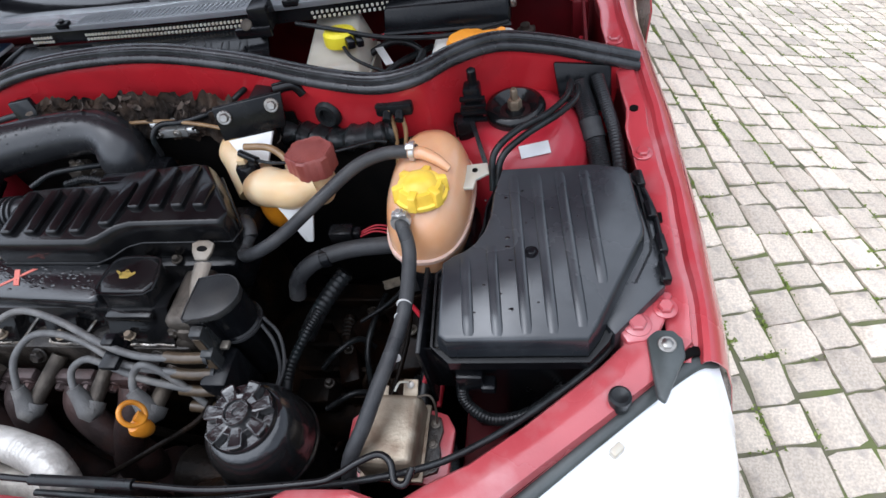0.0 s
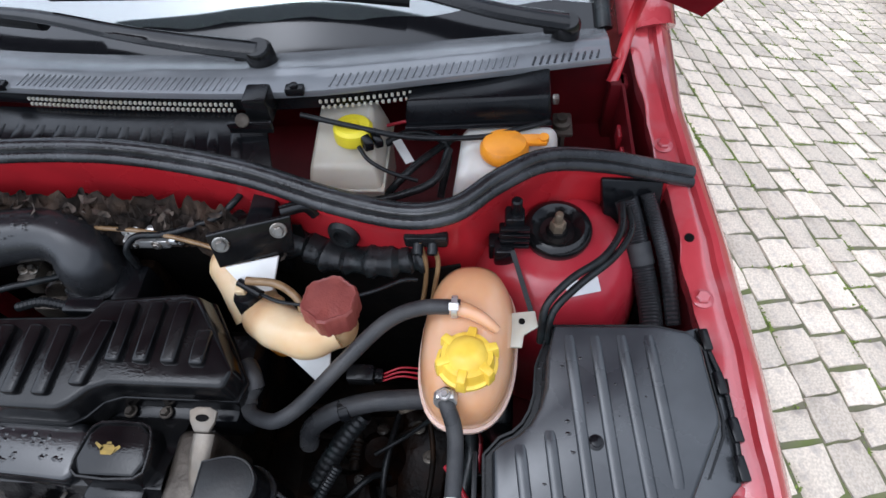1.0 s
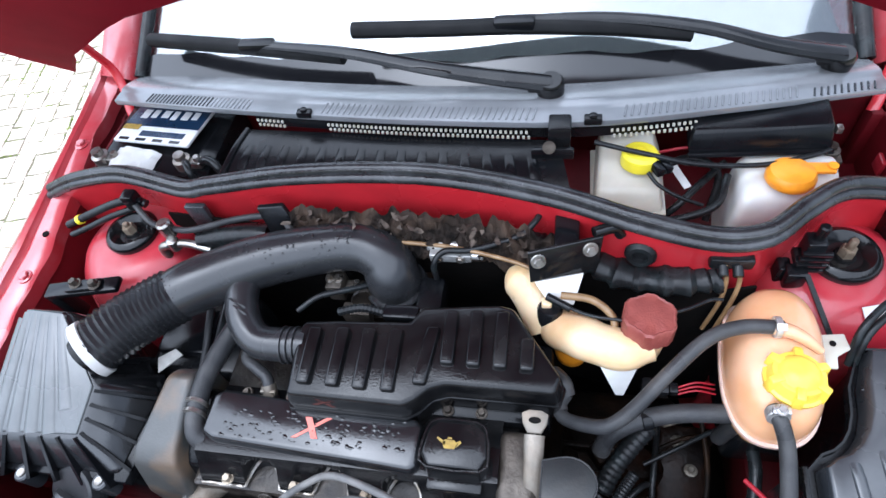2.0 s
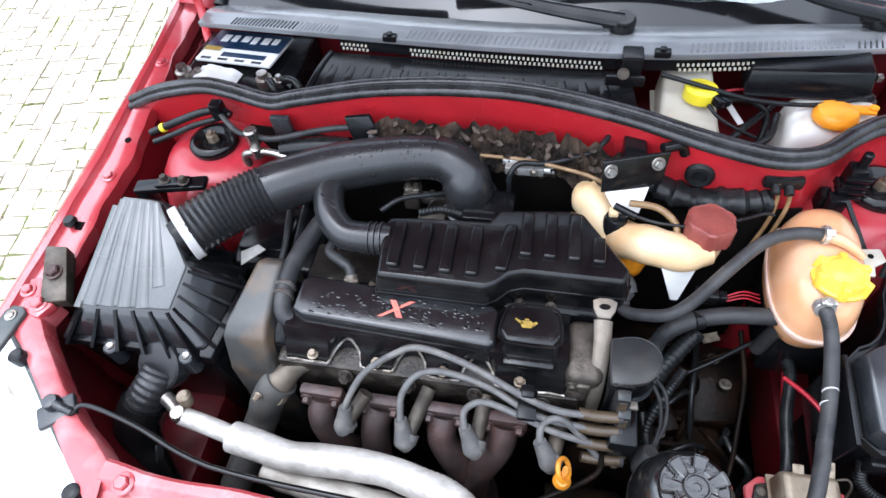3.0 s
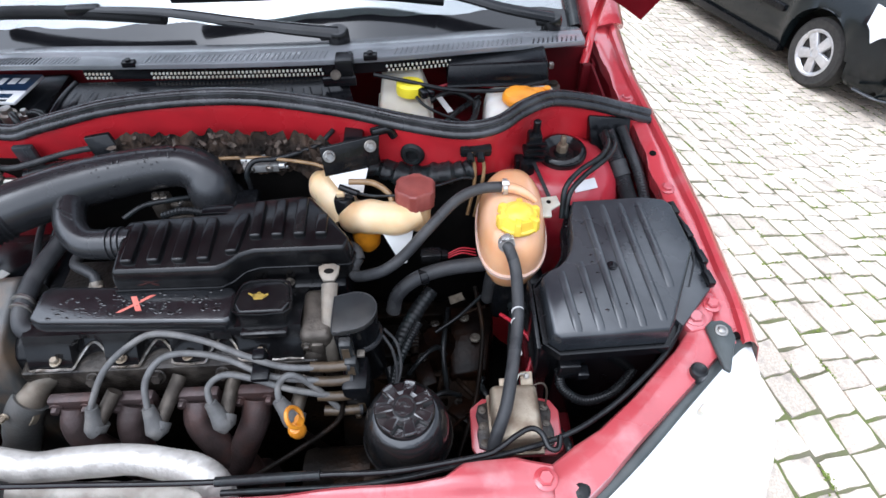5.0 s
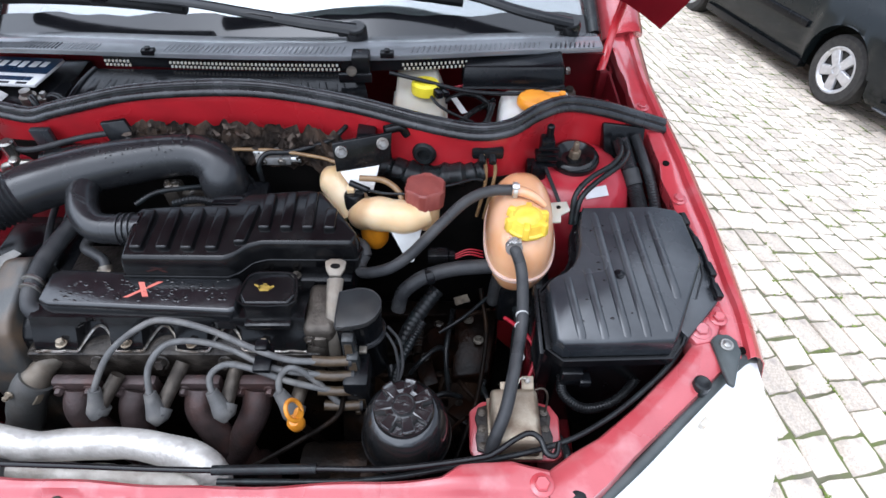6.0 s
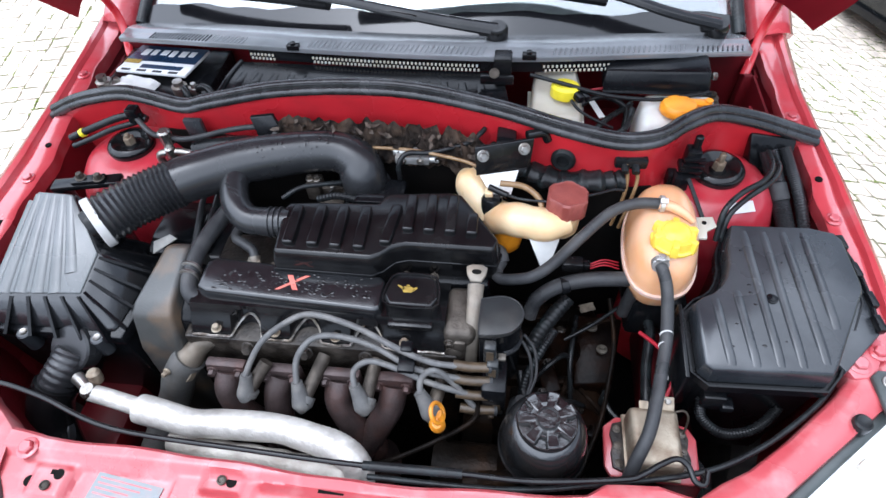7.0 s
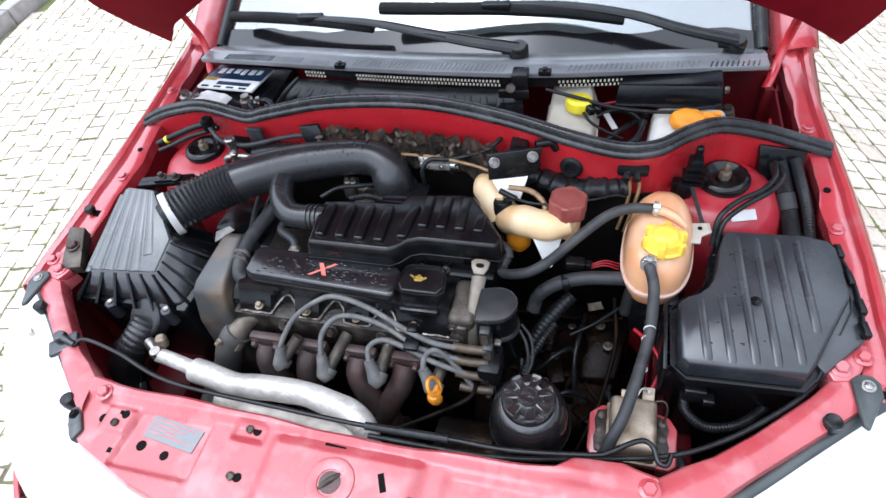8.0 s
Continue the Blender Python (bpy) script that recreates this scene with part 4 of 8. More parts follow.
for k in range(2):
    u, w = 0.16 + 0.24 * k, 0.9
    a, b = Vector(TOP[0]).lerp(Vector(LOW[0]), u), Vector(TOP[4]).lerp(Vector(LOW[4]), u)
    part("rib", tube([a.lerp(b, 0.06), a.lerp(b, 0.5), a.lerp(b, w)], 0.0085, seg=10, n=4, flat=0.6), "filter_sheen", filt)


def fin(t, l, out):
    """A thin web from the lid's edge down to the flange, deepest at its foot."""
    side = (l - t).cross(out).normalized() * 0.0021
    ring = [t + Vector((0, 0, 0.001)), l + out + Vector((0, 0, 0.002)), l + out * 0.4 + Vector((0, 0, -0.012)), l - out * 0.5]
    part("fin", loft([[p - side for p in ring], [p + side for p in ring]]), "plastic", filt)


for k in range(6):
    u = 0.02 + 0.185 * k
    fin(Vector(TOP[4]).lerp(Vector(TOP[3]), u), Vector(LOW[4]).lerp(Vector(LOW[3]), u), Vector((0.004, -0.013, 0.0)))
for k in range(4):
    u = 0.08 + 0.27 * k
    fin(Vector(TOP[2]).lerp(Vector(TOP[3]), u), Vector(LOW[2]).lerp(Vector(LOW[3]), u), Vector((0.012, -0.003, 0.004)))
for k in range(2):
    u = 0.62 + 0.24 * k
    fin(Vector(TOP[1]).lerp(Vector(TOP[2]), u), Vector(LOW[1]).lerp(Vector(LOW[2]), u), Vector((0.010, 0.006, 0.004)))
for x, y, z in ((-0.515, -0.338, 0.762), (-0.400, -0.336, 0.760)):
    post = part("screw_post", lathe([(0.011, -0.03), (0.011, 0.004), (0.009, 0.006)], 16, at(x, y, z)), "plastic_grey", filt)
    part("screw", lathe([(0.0055, 0), (0.0055, 0.002), (0.003, 0.0012)], 12, at(x, y, z + 0.0055)), "steel", post)
outlet = part("outlet", lathe([(0.026, -0.002), (0.027, 0.002), (0.027, 0.012)], 24, at(-0.426, -0.206, 0.857, 0, 84, 46)), "plastic", filt)
part("bracket", join(moved(box(-0.058, 0.058, -0.012, 0.012, 0, 0.010, 0.003), at(-0.500, -0.098, 0.834, 0, -3, 8)), moved(box(-0.058, -0.04, -0.012, 0.012, -0.06, 0.002, 0.003), at(-0.500, -0.098, 0.834, 0, -3, 8)), moved(box(-0.030, 0.025, -0.009, 0.009, 0.009, 0.017, 0.003), at(-0.490, -0.098, 0.834, 0, -3, 8))), "plastic", filt, "black mounting strip")
for x in (-0.505, -0.474):
    part("bolt", bolt(0, 0, 0, 0.006, 0.010, at(x, -0.098, 0.850)), "cast", filt)

# ---- intake hose ----
hose = thing("intake_hose", "large wet black air intake pipe with corrugated end", "intake pipe", (-0.2, -0.05, 0.82))
part("corrugated_end", corrugated([(-0.416, -0.196, 0.860), (-0.385, -0.162, 0.863), (-0.355, -0.137, 0.865), (-0.325, -0.115, 0.867)], 0.0385, 15, 0.085, 24), "pipe", hose)
part("pipe", tube([(-0.33, -0.118, 0.867), (-0.297, -0.098, 0.869), (-0.227, -0.062, 0.870), (-0.143, -0.037, 0.871), (-0.09, -0.030, 0.868), (-0.058, -0.040, 0.858), (-0.048, -0.054, 0.838), (-0.046, -0.058, 0.80)], 0.0345, seg=24, n=7,
                  radius=lambda s: 1.0 + 0.06 * math.sin(s * 9)), "pipe", hose)
part("clamp", lathe([(0.0385, -0.0065), (0.040, -0.0055), (0.040, 0.0055), (0.0385, 0.0065)], 28, at(-0.418, -0.196, 0.859, 0, 90, 46)), "cloth_white", hose, "white plastic hose band")
part("collar", join(lathe([(0.040, 0.815), (0.042, 0.818), (0.042, 0.826), (0.040, 0.828)], 28, at(-0.046, -0.057, 0)), lathe([(0.041, 0.80), (0.044, 0.803), (0.044, 0.811), (0.041, 0.813)], 28, at(-0.046, -0.057, 0))), "pipe", hose)
part("branch", tube([(-0.238, -0.085, 0.865), (-0.236, -0.11, 0.862), (-0.224, -0.142, 0.856), (-0.200, -0.164, 0.850), (-0.17, -0.167, 0.848), (-0.135, -0.165, 0.846)], 0.0215, seg=20, n=6), "pipe", hose)
for p, rz in (((-0.227, -0.135, 0.857), 60), ((-0.232, -0.127, 0.859), 66), ((-0.163, -0.167, 0.848), 3), ((-0.155, -0.167, 0.848), 3), ((-0.147, -0.166, 0.848), 3)):
    part("ridge", lathe([(0.021, -0.002), (0.0235, -0.0012), (0.0235, 0.0012), (0.021, 0.002)], 24, at(*p, 0, 90, rz)), "pipe", hose)

# ---- throttle body ----
thr = thing("throttle_unit", "dark cast throttle unit with sensor plug under the intake pipe", "throttle", (-0.05, -0.06, 0.72))
part("housing", box(-0.105, 0.005, -0.10, -0.02, 0.72, 0.803, 0.008), "iron", thr)
part("casting", box(-0.115, -0.075, -0.105, -0.085, 0.78, 0.82, 0.004), "cast", thr)
part("linkage", join(box(-0.142, -0.118, -0.075, -0.045, 0.80, 0.834, 0.004), box(-0.118, -0.092, -0.068, -0.052, 0.808, 0.822, 0.003)), "cast", thr, "stained alloy throttle linkage")
part("quadrant", lathe([(0.018, 0), (0.020, 0.003), (0.018, 0.006)], 24, at(-0.085, -0.080, 0.818, 70, 0, 15)), "head", thr)
for x_ in (-0.136, -0.124, -0.1):
    part("stud", bolt(0, 0, 0, 0.0045, 0.008, at(x_, -0.060, 0.834 if x_ < -0.11 else 0.822)), "steel", thr)
part("conduit", tube([(-0.16, -0.12, 0.85), (-0.135, -0.10, 0.855), (-0.10, -0.085, 0.85), (-0.075, -0.07, 0.84)], 0.004, n=5), "rubber", thr)
part("sensor", box(-0.012, 0.022, -0.104, -0.05, 0.79, 0.835, 0.005), "plastic", thr)
part("plug", box(-0.045, 0.0, -0.125, -0.106, 0.842, 0.858, 0.003), "plastic", thr, "black sensor connector")
part("conduit", corrugated([(-0.045, -0.115, 0.85), (-0.075, -0.112, 0.853), (-0.105, -0.118, 0.85)], 0.006, 12, 0.2, 8), "rubber", thr)
link = part("link_pipe", tube([(0.0, -0.022, 0.87), (0.045, -0.024, 0.868)], 0.009, n=2), "bright_clip", thr, "bright metal vacuum union")
part("block", join(box(0.004, 0.058, -0.042, -0.026, 0.858, 0.872, 0.002), lathe([(0.006, 0.0), (0.006, 0.014)], 10, at(0.058, -0.034, 0.865, 0, 90, 0))), "bright_clip", link)
for x in (0.016, 0.044):
    part("bolt", bolt(0, 0, 0, 0.004, 0.004, at(x, -0.042, 0.866, 80, 0, 0)), "steel", link)

# ---- resonator box over the engine ----
res = thing("resonator_box", "wet black plastic intake resonator box with raised pads", "resonator box", (0.0, -0.17, 0.80))
R_OUT = [(-0.140, -0.238), (0.002, -0.240), (0.016, -0.232), (0.030, -0.216), (0.048, -0.210), (0.172, -0.211), (0.178, -0.19), (0.118, -0.102), (0.10, -0.098), (0.006, -0.108), (-0.006, -0.130), (-0.10, -0.134), (-0.142, -0.138), (-0.148, -0.15)]
part("body", loft([[(x, y, 0.800) for x, y in R_OUT], [(x * 1.0, y, 0.845) for x, y in R_OUT], [(0.01 + (x - 0.01) * 0.97, -0.172 + (y + 0.172) * 0.92, 0.866) for x, y in R_OUT]], bev=0.005, seg=3), "gloss", res)
part("seam", loft([[(x * 1.012, -0.172 + (y + 0.172) * 1.03, 0.830) for x, y in R_OUT], [(x * 1.012, -0.172 + (y + 0.172) * 1.03, 0.834) for x, y in R_OUT]], bev=0.001, seg=1), "gloss", res)
pads = [(-0.118, -0.150, -0.222, 0.02), (-0.083, -0.148, -0.222, 0.02), (-0.050, -0.147, -0.223, 0.02), (-0.017, -0.146, -0.223, 0.02), (0.018, -0.140, -0.212, -0.10),
        (0.046, -0.118, -0.186, 0.02), (0.076, -0.116, -0.186, 0.02), (0.106, -0.115, -0.186, 0.02), (0.136, -0.148, -0.187, 0.02)]
for x, ya, yb, lean in pads:
    bm = prism([(x - 0.008, yb), (x + 0.008, yb), (x + 0.008 - lean * (ya - yb), ya), (x - 0.008 - lean * (ya - yb), ya)], 0.86, 0.8735, 0.0035, 3)
    part("pad", bm, "gloss", res)
part("lower_tank", box(-0.13, 0.165, -0.225, -0.12, 0.745, 0.802, 0.01), "plastic", res)
part("nozzle", tube([(0.165, -0.165, 0.815), (0.176, -0.178, 0.822), (0.180, -0.190, 0.816)], 0.0105, n=3), "hose", res)

# ---- engine ----
eng = thing("engine", "oily four-cylinder engine with black rocker cover", "engine", (-0.05, -0.26, 0.21))
part("block", box(-0.27, 0.13, -0.335, -0.08, 0.21, 0.70, 0.012), "iron", eng)
part("head", box(-0.262, 0.135, -0.336, -0.14, 0.69, 0.769, 0.006), "head", eng, "brown-stained cast cylinder head")
VC = [(-0.240, -0.238), (-0.228, -0.23), (0.020, -0.246), (0.028, -0.255), (0.028, -0.300), (0.02, -0.306), (-0.226, -0.292), (-0.240, -0.285)]
part("cover_top", loft([[(x, -0.27 + (y + 0.27) * 1.12, 0.790) for x, y in VC], [(x, y, 0.818) for x, y in VC], [(-0.106 + (x + 0.106) * 0.985, -0.27 + (y + 0.27) * 0.9, 0.825) for x, y in VC]], bev=0.003, seg=2), "cover", eng, "black painted rocker cover")
# lower skirt of the cover: round niches over the plug wells, a wavy foot
NICHE = (-0.166, -0.079, 0.008)


def skirt_y(x, z):
    y = along([0.768, 0.780, 0.796, 0.812], [-0.331, -0.326, -0.314, -0.305], z)
    deep = max([math.sqrt(max(0.0, 1 - ((x - c) / 0.0215) ** 2)) for c in NICHE])
    return y + 0.026 * deep * min(1.0, max(0.0, (0.790 + 0.017 * deep - z) / 0.004))


grid = []
for i in range(181):
    x = lerp(-0.247, 0.116, i / 180)
    grid.append([Vector((x, skirt_y(x, z), z)) for z in (0.768, 0.776, 0.784, 0.792, 0.799, 0.8025, 0.8065, 0.812)] + [Vector((x, -0.285, 0.813)), Vector((x, -0.25, 0.800)), Vector((x, -0.215, 0.790)), Vector((x, -0.213, 0.768))])
part("cover_skirt", sheet(grid, 0.002), "gloss", eng)
def gasket_z(x):
    return 0.7715 + 0.0125 * max([0.5 + 0.5 * math.cos(math.pi * min(1.0, abs(x - c) / 0.029)) for c in NICHE]) + 0.0006 * math.sin(x * 210)


part("gasket", tube([(x, skirt_y(x, gasket_z(x)) - 0.0022, gasket_z(x)) for x in [lerp(-0.247, 0.116, i / 180) for i in range(181)]], 0.0019, seg=6, n=1), "gasket", eng, "shiny crinkled gasket edge")
cap = [(0.036, -0.258), (0.046, -0.248), (0.090, -0.248), (0.102, -0.258), (0.106, -0.285), (0.098, -0.300), (0.040, -0.300), (0.031, -0.285)]
oil = part("filler_housing", loft([[(x * 1.04 - 0.002, -0.275 + (y + 0.275) * 1.35 - 0.006, 0.785) for x, y in cap], [(x, -0.275 + (y + 0.275) * 1.1 - 0.002, 0.815) for x, y in cap], [(x, y, 0.832) for x, y in cap], [(0.069 + (x - 0.069) * 0.93, -0.274 + (y + 0.274) * 0.92, 0.836) for x, y in cap]], bev=0.002, seg=2), "gloss", eng, "glossy black oil filler housing")
part("ridge", box(0.038, 0.1, -0.318, -0.300, 0.80, 0.812, 0.004), "gloss", oil)
# oil can mark
z0 = 0.8365
can = join(prism([(0.056, -0.281), (0.070, -0.281), (0.073, -0.274), (0.069, -0.269), (0.056, -0.269), (0.053, -0.274)], z0 - 0.001, z0, 0), prism([(0.044, -0.268), (0.0455, -0.266), (0.057, -0.272), (0.056, -0.277)], z0 - 0.001, z0, 0),
           prism([(0.072, -0.279), (0.079, -0.272), (0.077, -0.269), (0.071, -0.272), (0.072, -0.274), (0.075, -0.272)], z0 - 0.001, z0, 0), prism([(0.059, -0.268), (0.066, -0.268), (0.065, -0.2655), (0.060, -0.2655)], z0 - 0.001, z0, 0))
can = moved(can, Matrix.Translation((0.063, -0.274, 0)) @ Matrix.Diagonal((0.8, 0.8, 1, 1)) @ Matrix.Translation((-0.063, 0.274, 0)))
part("border", tube([(x, y, 0.8345) for x, y in cap + cap[:1]], 0.0018, seg=6, n=2), "gloss", oil)
part("oil_mark", can, "mark_yellow", oil, "yellow oil can symbol")
zx = 0.8258
mark = join(prism([(-0.125, -0.282), (-0.119, -0.282), (-0.080, -0.256), (-0.087, -0.256)], zx - 0.001, zx, 0), prism([(-0.113, -0.257), (-0.105, -0.257), (-0.092, -0.281), (-0.100, -0.281)], zx - 0.001, zx + 0.0003, 0))
part("cross_mark", mark, "mark_red", eng, "red printed diagonal cross")
for x in (-0.208, -0.122, -0.035, 0.061):
    part("bolt", bolt(0, 0, 0, 0.0055, 0.008, at(x, -0.327, 0.783), 1.35), "brass", eng, "greasy cover bolt")
for x in (-0.165, -0.08, 0.006, 0.09):
    part("bolt", bolt(0, 0, 0, 0.008, 0.010, at(x, -0.340, 0.757, 62, 0, 0), 1.3), "head", eng)
for x in (-0.21, -0.15, 0.01, 0.05, 0.09):
    part("bolt", bolt(0, 0, 0, 0.0048, 0.007, at(x, -0.226, 0.80)), "cast", eng)
lug = part("sensor_lug", tube([(-0.215, -0.31, 0.74), (-0.235, -0.313, 0.755), (-0.232, -0.314, 0.765)], 0.014, n=3), "pale_metal", eng)
part("bolt", bolt(0, 0, 0, 0.011, 0.008, at(-0.231, -0.314, 0.77, 20, 0, 0), 1.2), "pale_metal", lug)

eng.location += Vector((-0.006, 0.009, 0.005))

PORTS = [(-0.203, -0.346), (-0.122, -0.347), (-0.036, -0.346), (0.040, -0.346)]
RUNS = [[(-0.203, -0.352, 0.728), (-0.204, -0.372, 0.708), (-0.192, -0.384, 0.668), (-0.16, -0.388, 0.60), (-0.12, -0.40, 0.52)],
        [(-0.124, -0.352, 0.728), (-0.130, -0.373, 0.708), (-0.130, -0.394, 0.655), (-0.128, -0.405, 0.58), (-0.10, -0.41, 0.52)],
        [(-0.038, -0.352, 0.728), (-0.038, -0.376, 0.708), (-0.015, -0.396, 0.665), (0.006, -0.402, 0.61), (-0.02, -0.41, 0.52)],
        [(0.040, -0.352, 0.728), (0.036, -0.374, 0.708), (0.016, -0.394, 0.672), (-0.014, -0.41, 0.61), (-0.04, -0.41, 0.52)]]
man = thing("exhaust_manifold", "rusty brown four-branch exhaust manifold", "exhaust manifold", (-0.08, -0.39, 0.5))
for (x, y), run in zip(PORTS, RUNS):
    fl = part("flange", box(x - 0.030, x + 0.030, y - 0.012, y + 0.004, 0.715, 0.752, 0.005), "rust", man)
    for dx in (-0.02, 0.02):
        part("nut", bolt(0, 0, 0, 0.006, 0.009, at(x + dx, y - 0.012, 0.738, 90, 0, 0)), "rust", fl)
    part("runner", tube(run, 0.0195, seg=18, n=6), "rust", man)
part("collector", tube([(-0.18, -0.40, 0.55), (-0.08, -0.41, 0.5), (0.02, -0.40, 0.55)], 0.035, n=5), "rust", man)

TUBES = [(-0.147, -0.362, 0.752), (-0.066, -0.352, 0.752), (0.012, -0.350, 0.752), (0.108, -0.362, 0.76)]
BOOTS = [(-0.164, -0.387, 0.733), (-0.080, -0.396, 0.738), (0.007, -0.393, 0.742), (0.100, -0.398, 0.754)]
LEADS = [[(-0.164, -0.388, 0.74), (-0.160, -0.372, 0.765), (-0.138, -0.341, 0.800), (-0.101, -0.321, 0.825), (-0.068, -0.310, 0.832), (-0.006, -0.325, 0.835), (0.057, -0.348, 0.825), (0.100, -0.356, 0.812), (0.148, -0.352, 0.801)],
         [(-0.080, -0.397, 0.745), (-0.086, -0.377, 0.768), (-0.085, -0.353, 0.792), (-0.064, -0.331, 0.807), (-0.025, -0.329, 0.812), (0.024, -0.341, 0.812), (0.079, -0.361, 0.800), (0.150, -0.361, 0.780)],
         [(0.008, -0.394, 0.745), (-0.004, -0.379, 0.767), (-0.007, -0.361, 0.782), (0.015, -0.351, 0.792), (0.056, -0.362, 0.797), (0.101, -0.371, 0.782), (0.152, -0.371, 0.758)],
         [(0.100, -0.399, 0.758), (0.087, -0.386, 0.777), (0.086, -0.369, 0.792), (0.104, -0.362, 0.803), (0.13, -0.367, 0.775), (0.158, -0.381, 0.736)]]
for tb, bt, ld in zip(TUBES, BOOTS, LEADS):
    lead = thing("ignition_lead", "dusty grey ignition lead with rubber plug boot", "ignition lead", bt, group="ignition leads")
    part("cable", tube(ld, 0.0043, seg=10, n=6), "boot", lead)
    d = (Vector(ld[1]) - Vector(bt)).normalized()
    part("boot", tube([Vector(bt) + d * 0.034, Vector(bt) + d * 0.014, Vector(bt), Vector(bt) + (Vector(tb) - Vector(bt)) * 0.25], 0.0125, seg=14, n=4, radius=lambda s: 0.62 + 0.5 * min(1, s * 1.6)), "boot", lead, "grey rubber spark plug boot")
    part("plug_tube", tube([bt, tb, Vector(tb) + (Vector(tb) - Vector(bt)) * 0.5], 0.0095, seg=14, n=2), "cast", lead, "stained metal plug shield tube")
    part("boot", tube([Vector(ld[-1]) + Vector((-0.022, 0.0, 0.003)), ld[-1], Vector(ld[-1]) + Vector((0.024, 0.003, -0.003))], 0.0066, n=2), "brown_bakelite", lead, "brown coil end boot")
    part("boot_rim", tube([Vector(ld[-1]) + Vector((0.023, 0.003, -0.003)), Vector(ld[-1]) + Vector((0.027, 0.0035, -0.0035))], 0.0078, n=1), "hose", lead)
comb = single("lead_holder", join(box(0.058, 0.074, -0.352, -0.336, 0.775, 0.83, 0.003), box(0.056, 0.078, -0.372, -0.336, 0.806, 0.814, 0.002)), "plastic", "black plastic comb holding the ignition leads", "cable holder")

# ---- ignition coil and cam housing ----
coil = thing("ignition_coil", "dusty black ignition coil pack with four towers", "ignition coil", (0.18, -0.31, 0.70))
arc = [(0.156, -0.272), (0.182, -0.266), (0.200, -0.270), (0.211, -0.282), (0.213, -0.296), (0.207, -0.310), (0.197, -0.320), (0.183, -0.325), (0.170, -0.327), (0.156, -0.327)]
part("top", prism(arc, 0.832, 0.842, 0.002, 2), "coil_grey", coil, "dusty flat grey coil cap")
part("edge_bead", tube([(0.184 + (x - 0.184) * 0.97, -0.297 + (y + 0.297) * 0.97, 0.8422) for x, y in arc + arc[:1]], 0.0008, seg=6, n=3), "hose", coil, "rubbed grey edge")
part("body", lathe([(0.028, 0.70), (0.028, 0.776), (0.0295, 0.778), (0.0295, 0.786), (0.027, 0.788), (0.027, 0.834)], 32, at(0.184, -0.292, 0)), "plastic", coil)
part("ring", lathe([(0.0297, 0.779), (0.0303, 0.780), (0.0303, 0.784), (0.0297, 0.785)], 32, at(0.184, -0.292, 0)), "hose", coil)
part("shoulder", box(0.157, 0.180, -0.327, -0.274, 0.72, 0.833, 0.004), "plastic", coil)
part("tower_block", box(0.163, 0.196, -0.375, -0.325, 0.70, 0.782, 0.005), "plastic", coil)
for k in range(4):
    x, y, z = 0.172 + 0.004 * k, -0.338 - 0.0105 * k, 0.832 - 0.026 * k
    tower = part("tower", loft([[(x - 0.008, y - 0.006, z - 0.040), (x + 0.010, y - 0.006, z - 0.040), (x + 0.010, y + 0.008, z - 0.040), (x - 0.008, y + 0.008, z - 0.040)],
                                [(x - 0.007, y - 0.004, z), (x + 0.008, y - 0.004, z), (x + 0.008, y + 0.009, z + 0.002), (x - 0.007, y + 0.009, z + 0.002)]], bev=0.002), "coil_grey", coil)
    part("plate", loft([[(x - 0.0045, y - 0.0068, z - 0.033), (x + 0.0055, y - 0.0068, z - 0.033), (x + 0.0055, y - 0.005, z - 0.033), (x - 0.0045, y - 0.005, z - 0.033)],
                        [(x - 0.004, y - 0.0052, z - 0.006), (x + 0.005, y - 0.0052, z - 0.006), (x + 0.005, y - 0.0035, z - 0.006), (x - 0.004, y - 0.0035, z - 0.006)]]), "brown_bakelite", tower, "brown moulded face")
    part("clip", box(x - 0.010, x - 0.002, y - 0.014, y - 0.006, z - 0.040, z - 0.032, 0.002), "brown_bakelite", tower, "brown lead socket")
part("socket", box(0.164, 0.180, -0.342, -0.322, 0.775, 0.826, 0.004), "coil_grey", coil)
part("foot_tab", box(0.183, 0.193, -0.336, -0.326, 0.792, 0.797, 0.001), "pale_metal", coil)
camh = thing("cam_housing", "pale cast cam housing with lifting eye", "engine bracket", (0.13, -0.28, 0.70))
part("casting", box(0.108, 0.152, -0.315, -0.235, 0.70, 0.815, 0.01, 3), "cast", camh)
part("rib", box(0.118, 0.14, -0.320, -0.30, 0.72, 0.80, 0.006), "cast", camh)
for x, z in ((0.117, 0.795), (0.119, 0.745)):
    part("bolt", bolt(0, 0, 0, 0.0055, 0.006, at(x, -0.3155, z, 90, 0, 0)), "head", camh)
part("boss", lathe([(0.014, 0), (0.014, 0.008), (0.010, 0.011)], 20, at(0.122, -0.312, 0.770, 90, 0, 0)), "cast", camh)
head_ = [(0.1325, -0.226), (0.140, -0.2225), (0.154, -0.2225), (0.1615, -0.226), (0.160, -0.236), (0.1545, -0.245), (0.1395, -0.245), (0.134, -0.236)]
eye = part("lifting_eye", join(loft([[(x, y, 0.845 + 0.4 * (y + 0.236) - d) for x, y in head_] for d in (0.004, 0.0)], bev=0.0012),
                                tube([(0.147, -0.245, 0.834), (0.147, -0.275, 0.826), (0.146, -0.31, 0.795), (0.146, -0.322, 0.74)], 0.0098, flat=0.4, n=4, radius=lambda s: 1.15 - 0.35 * s)), "pale_metal", camh, "pale steel lifting eye strap")
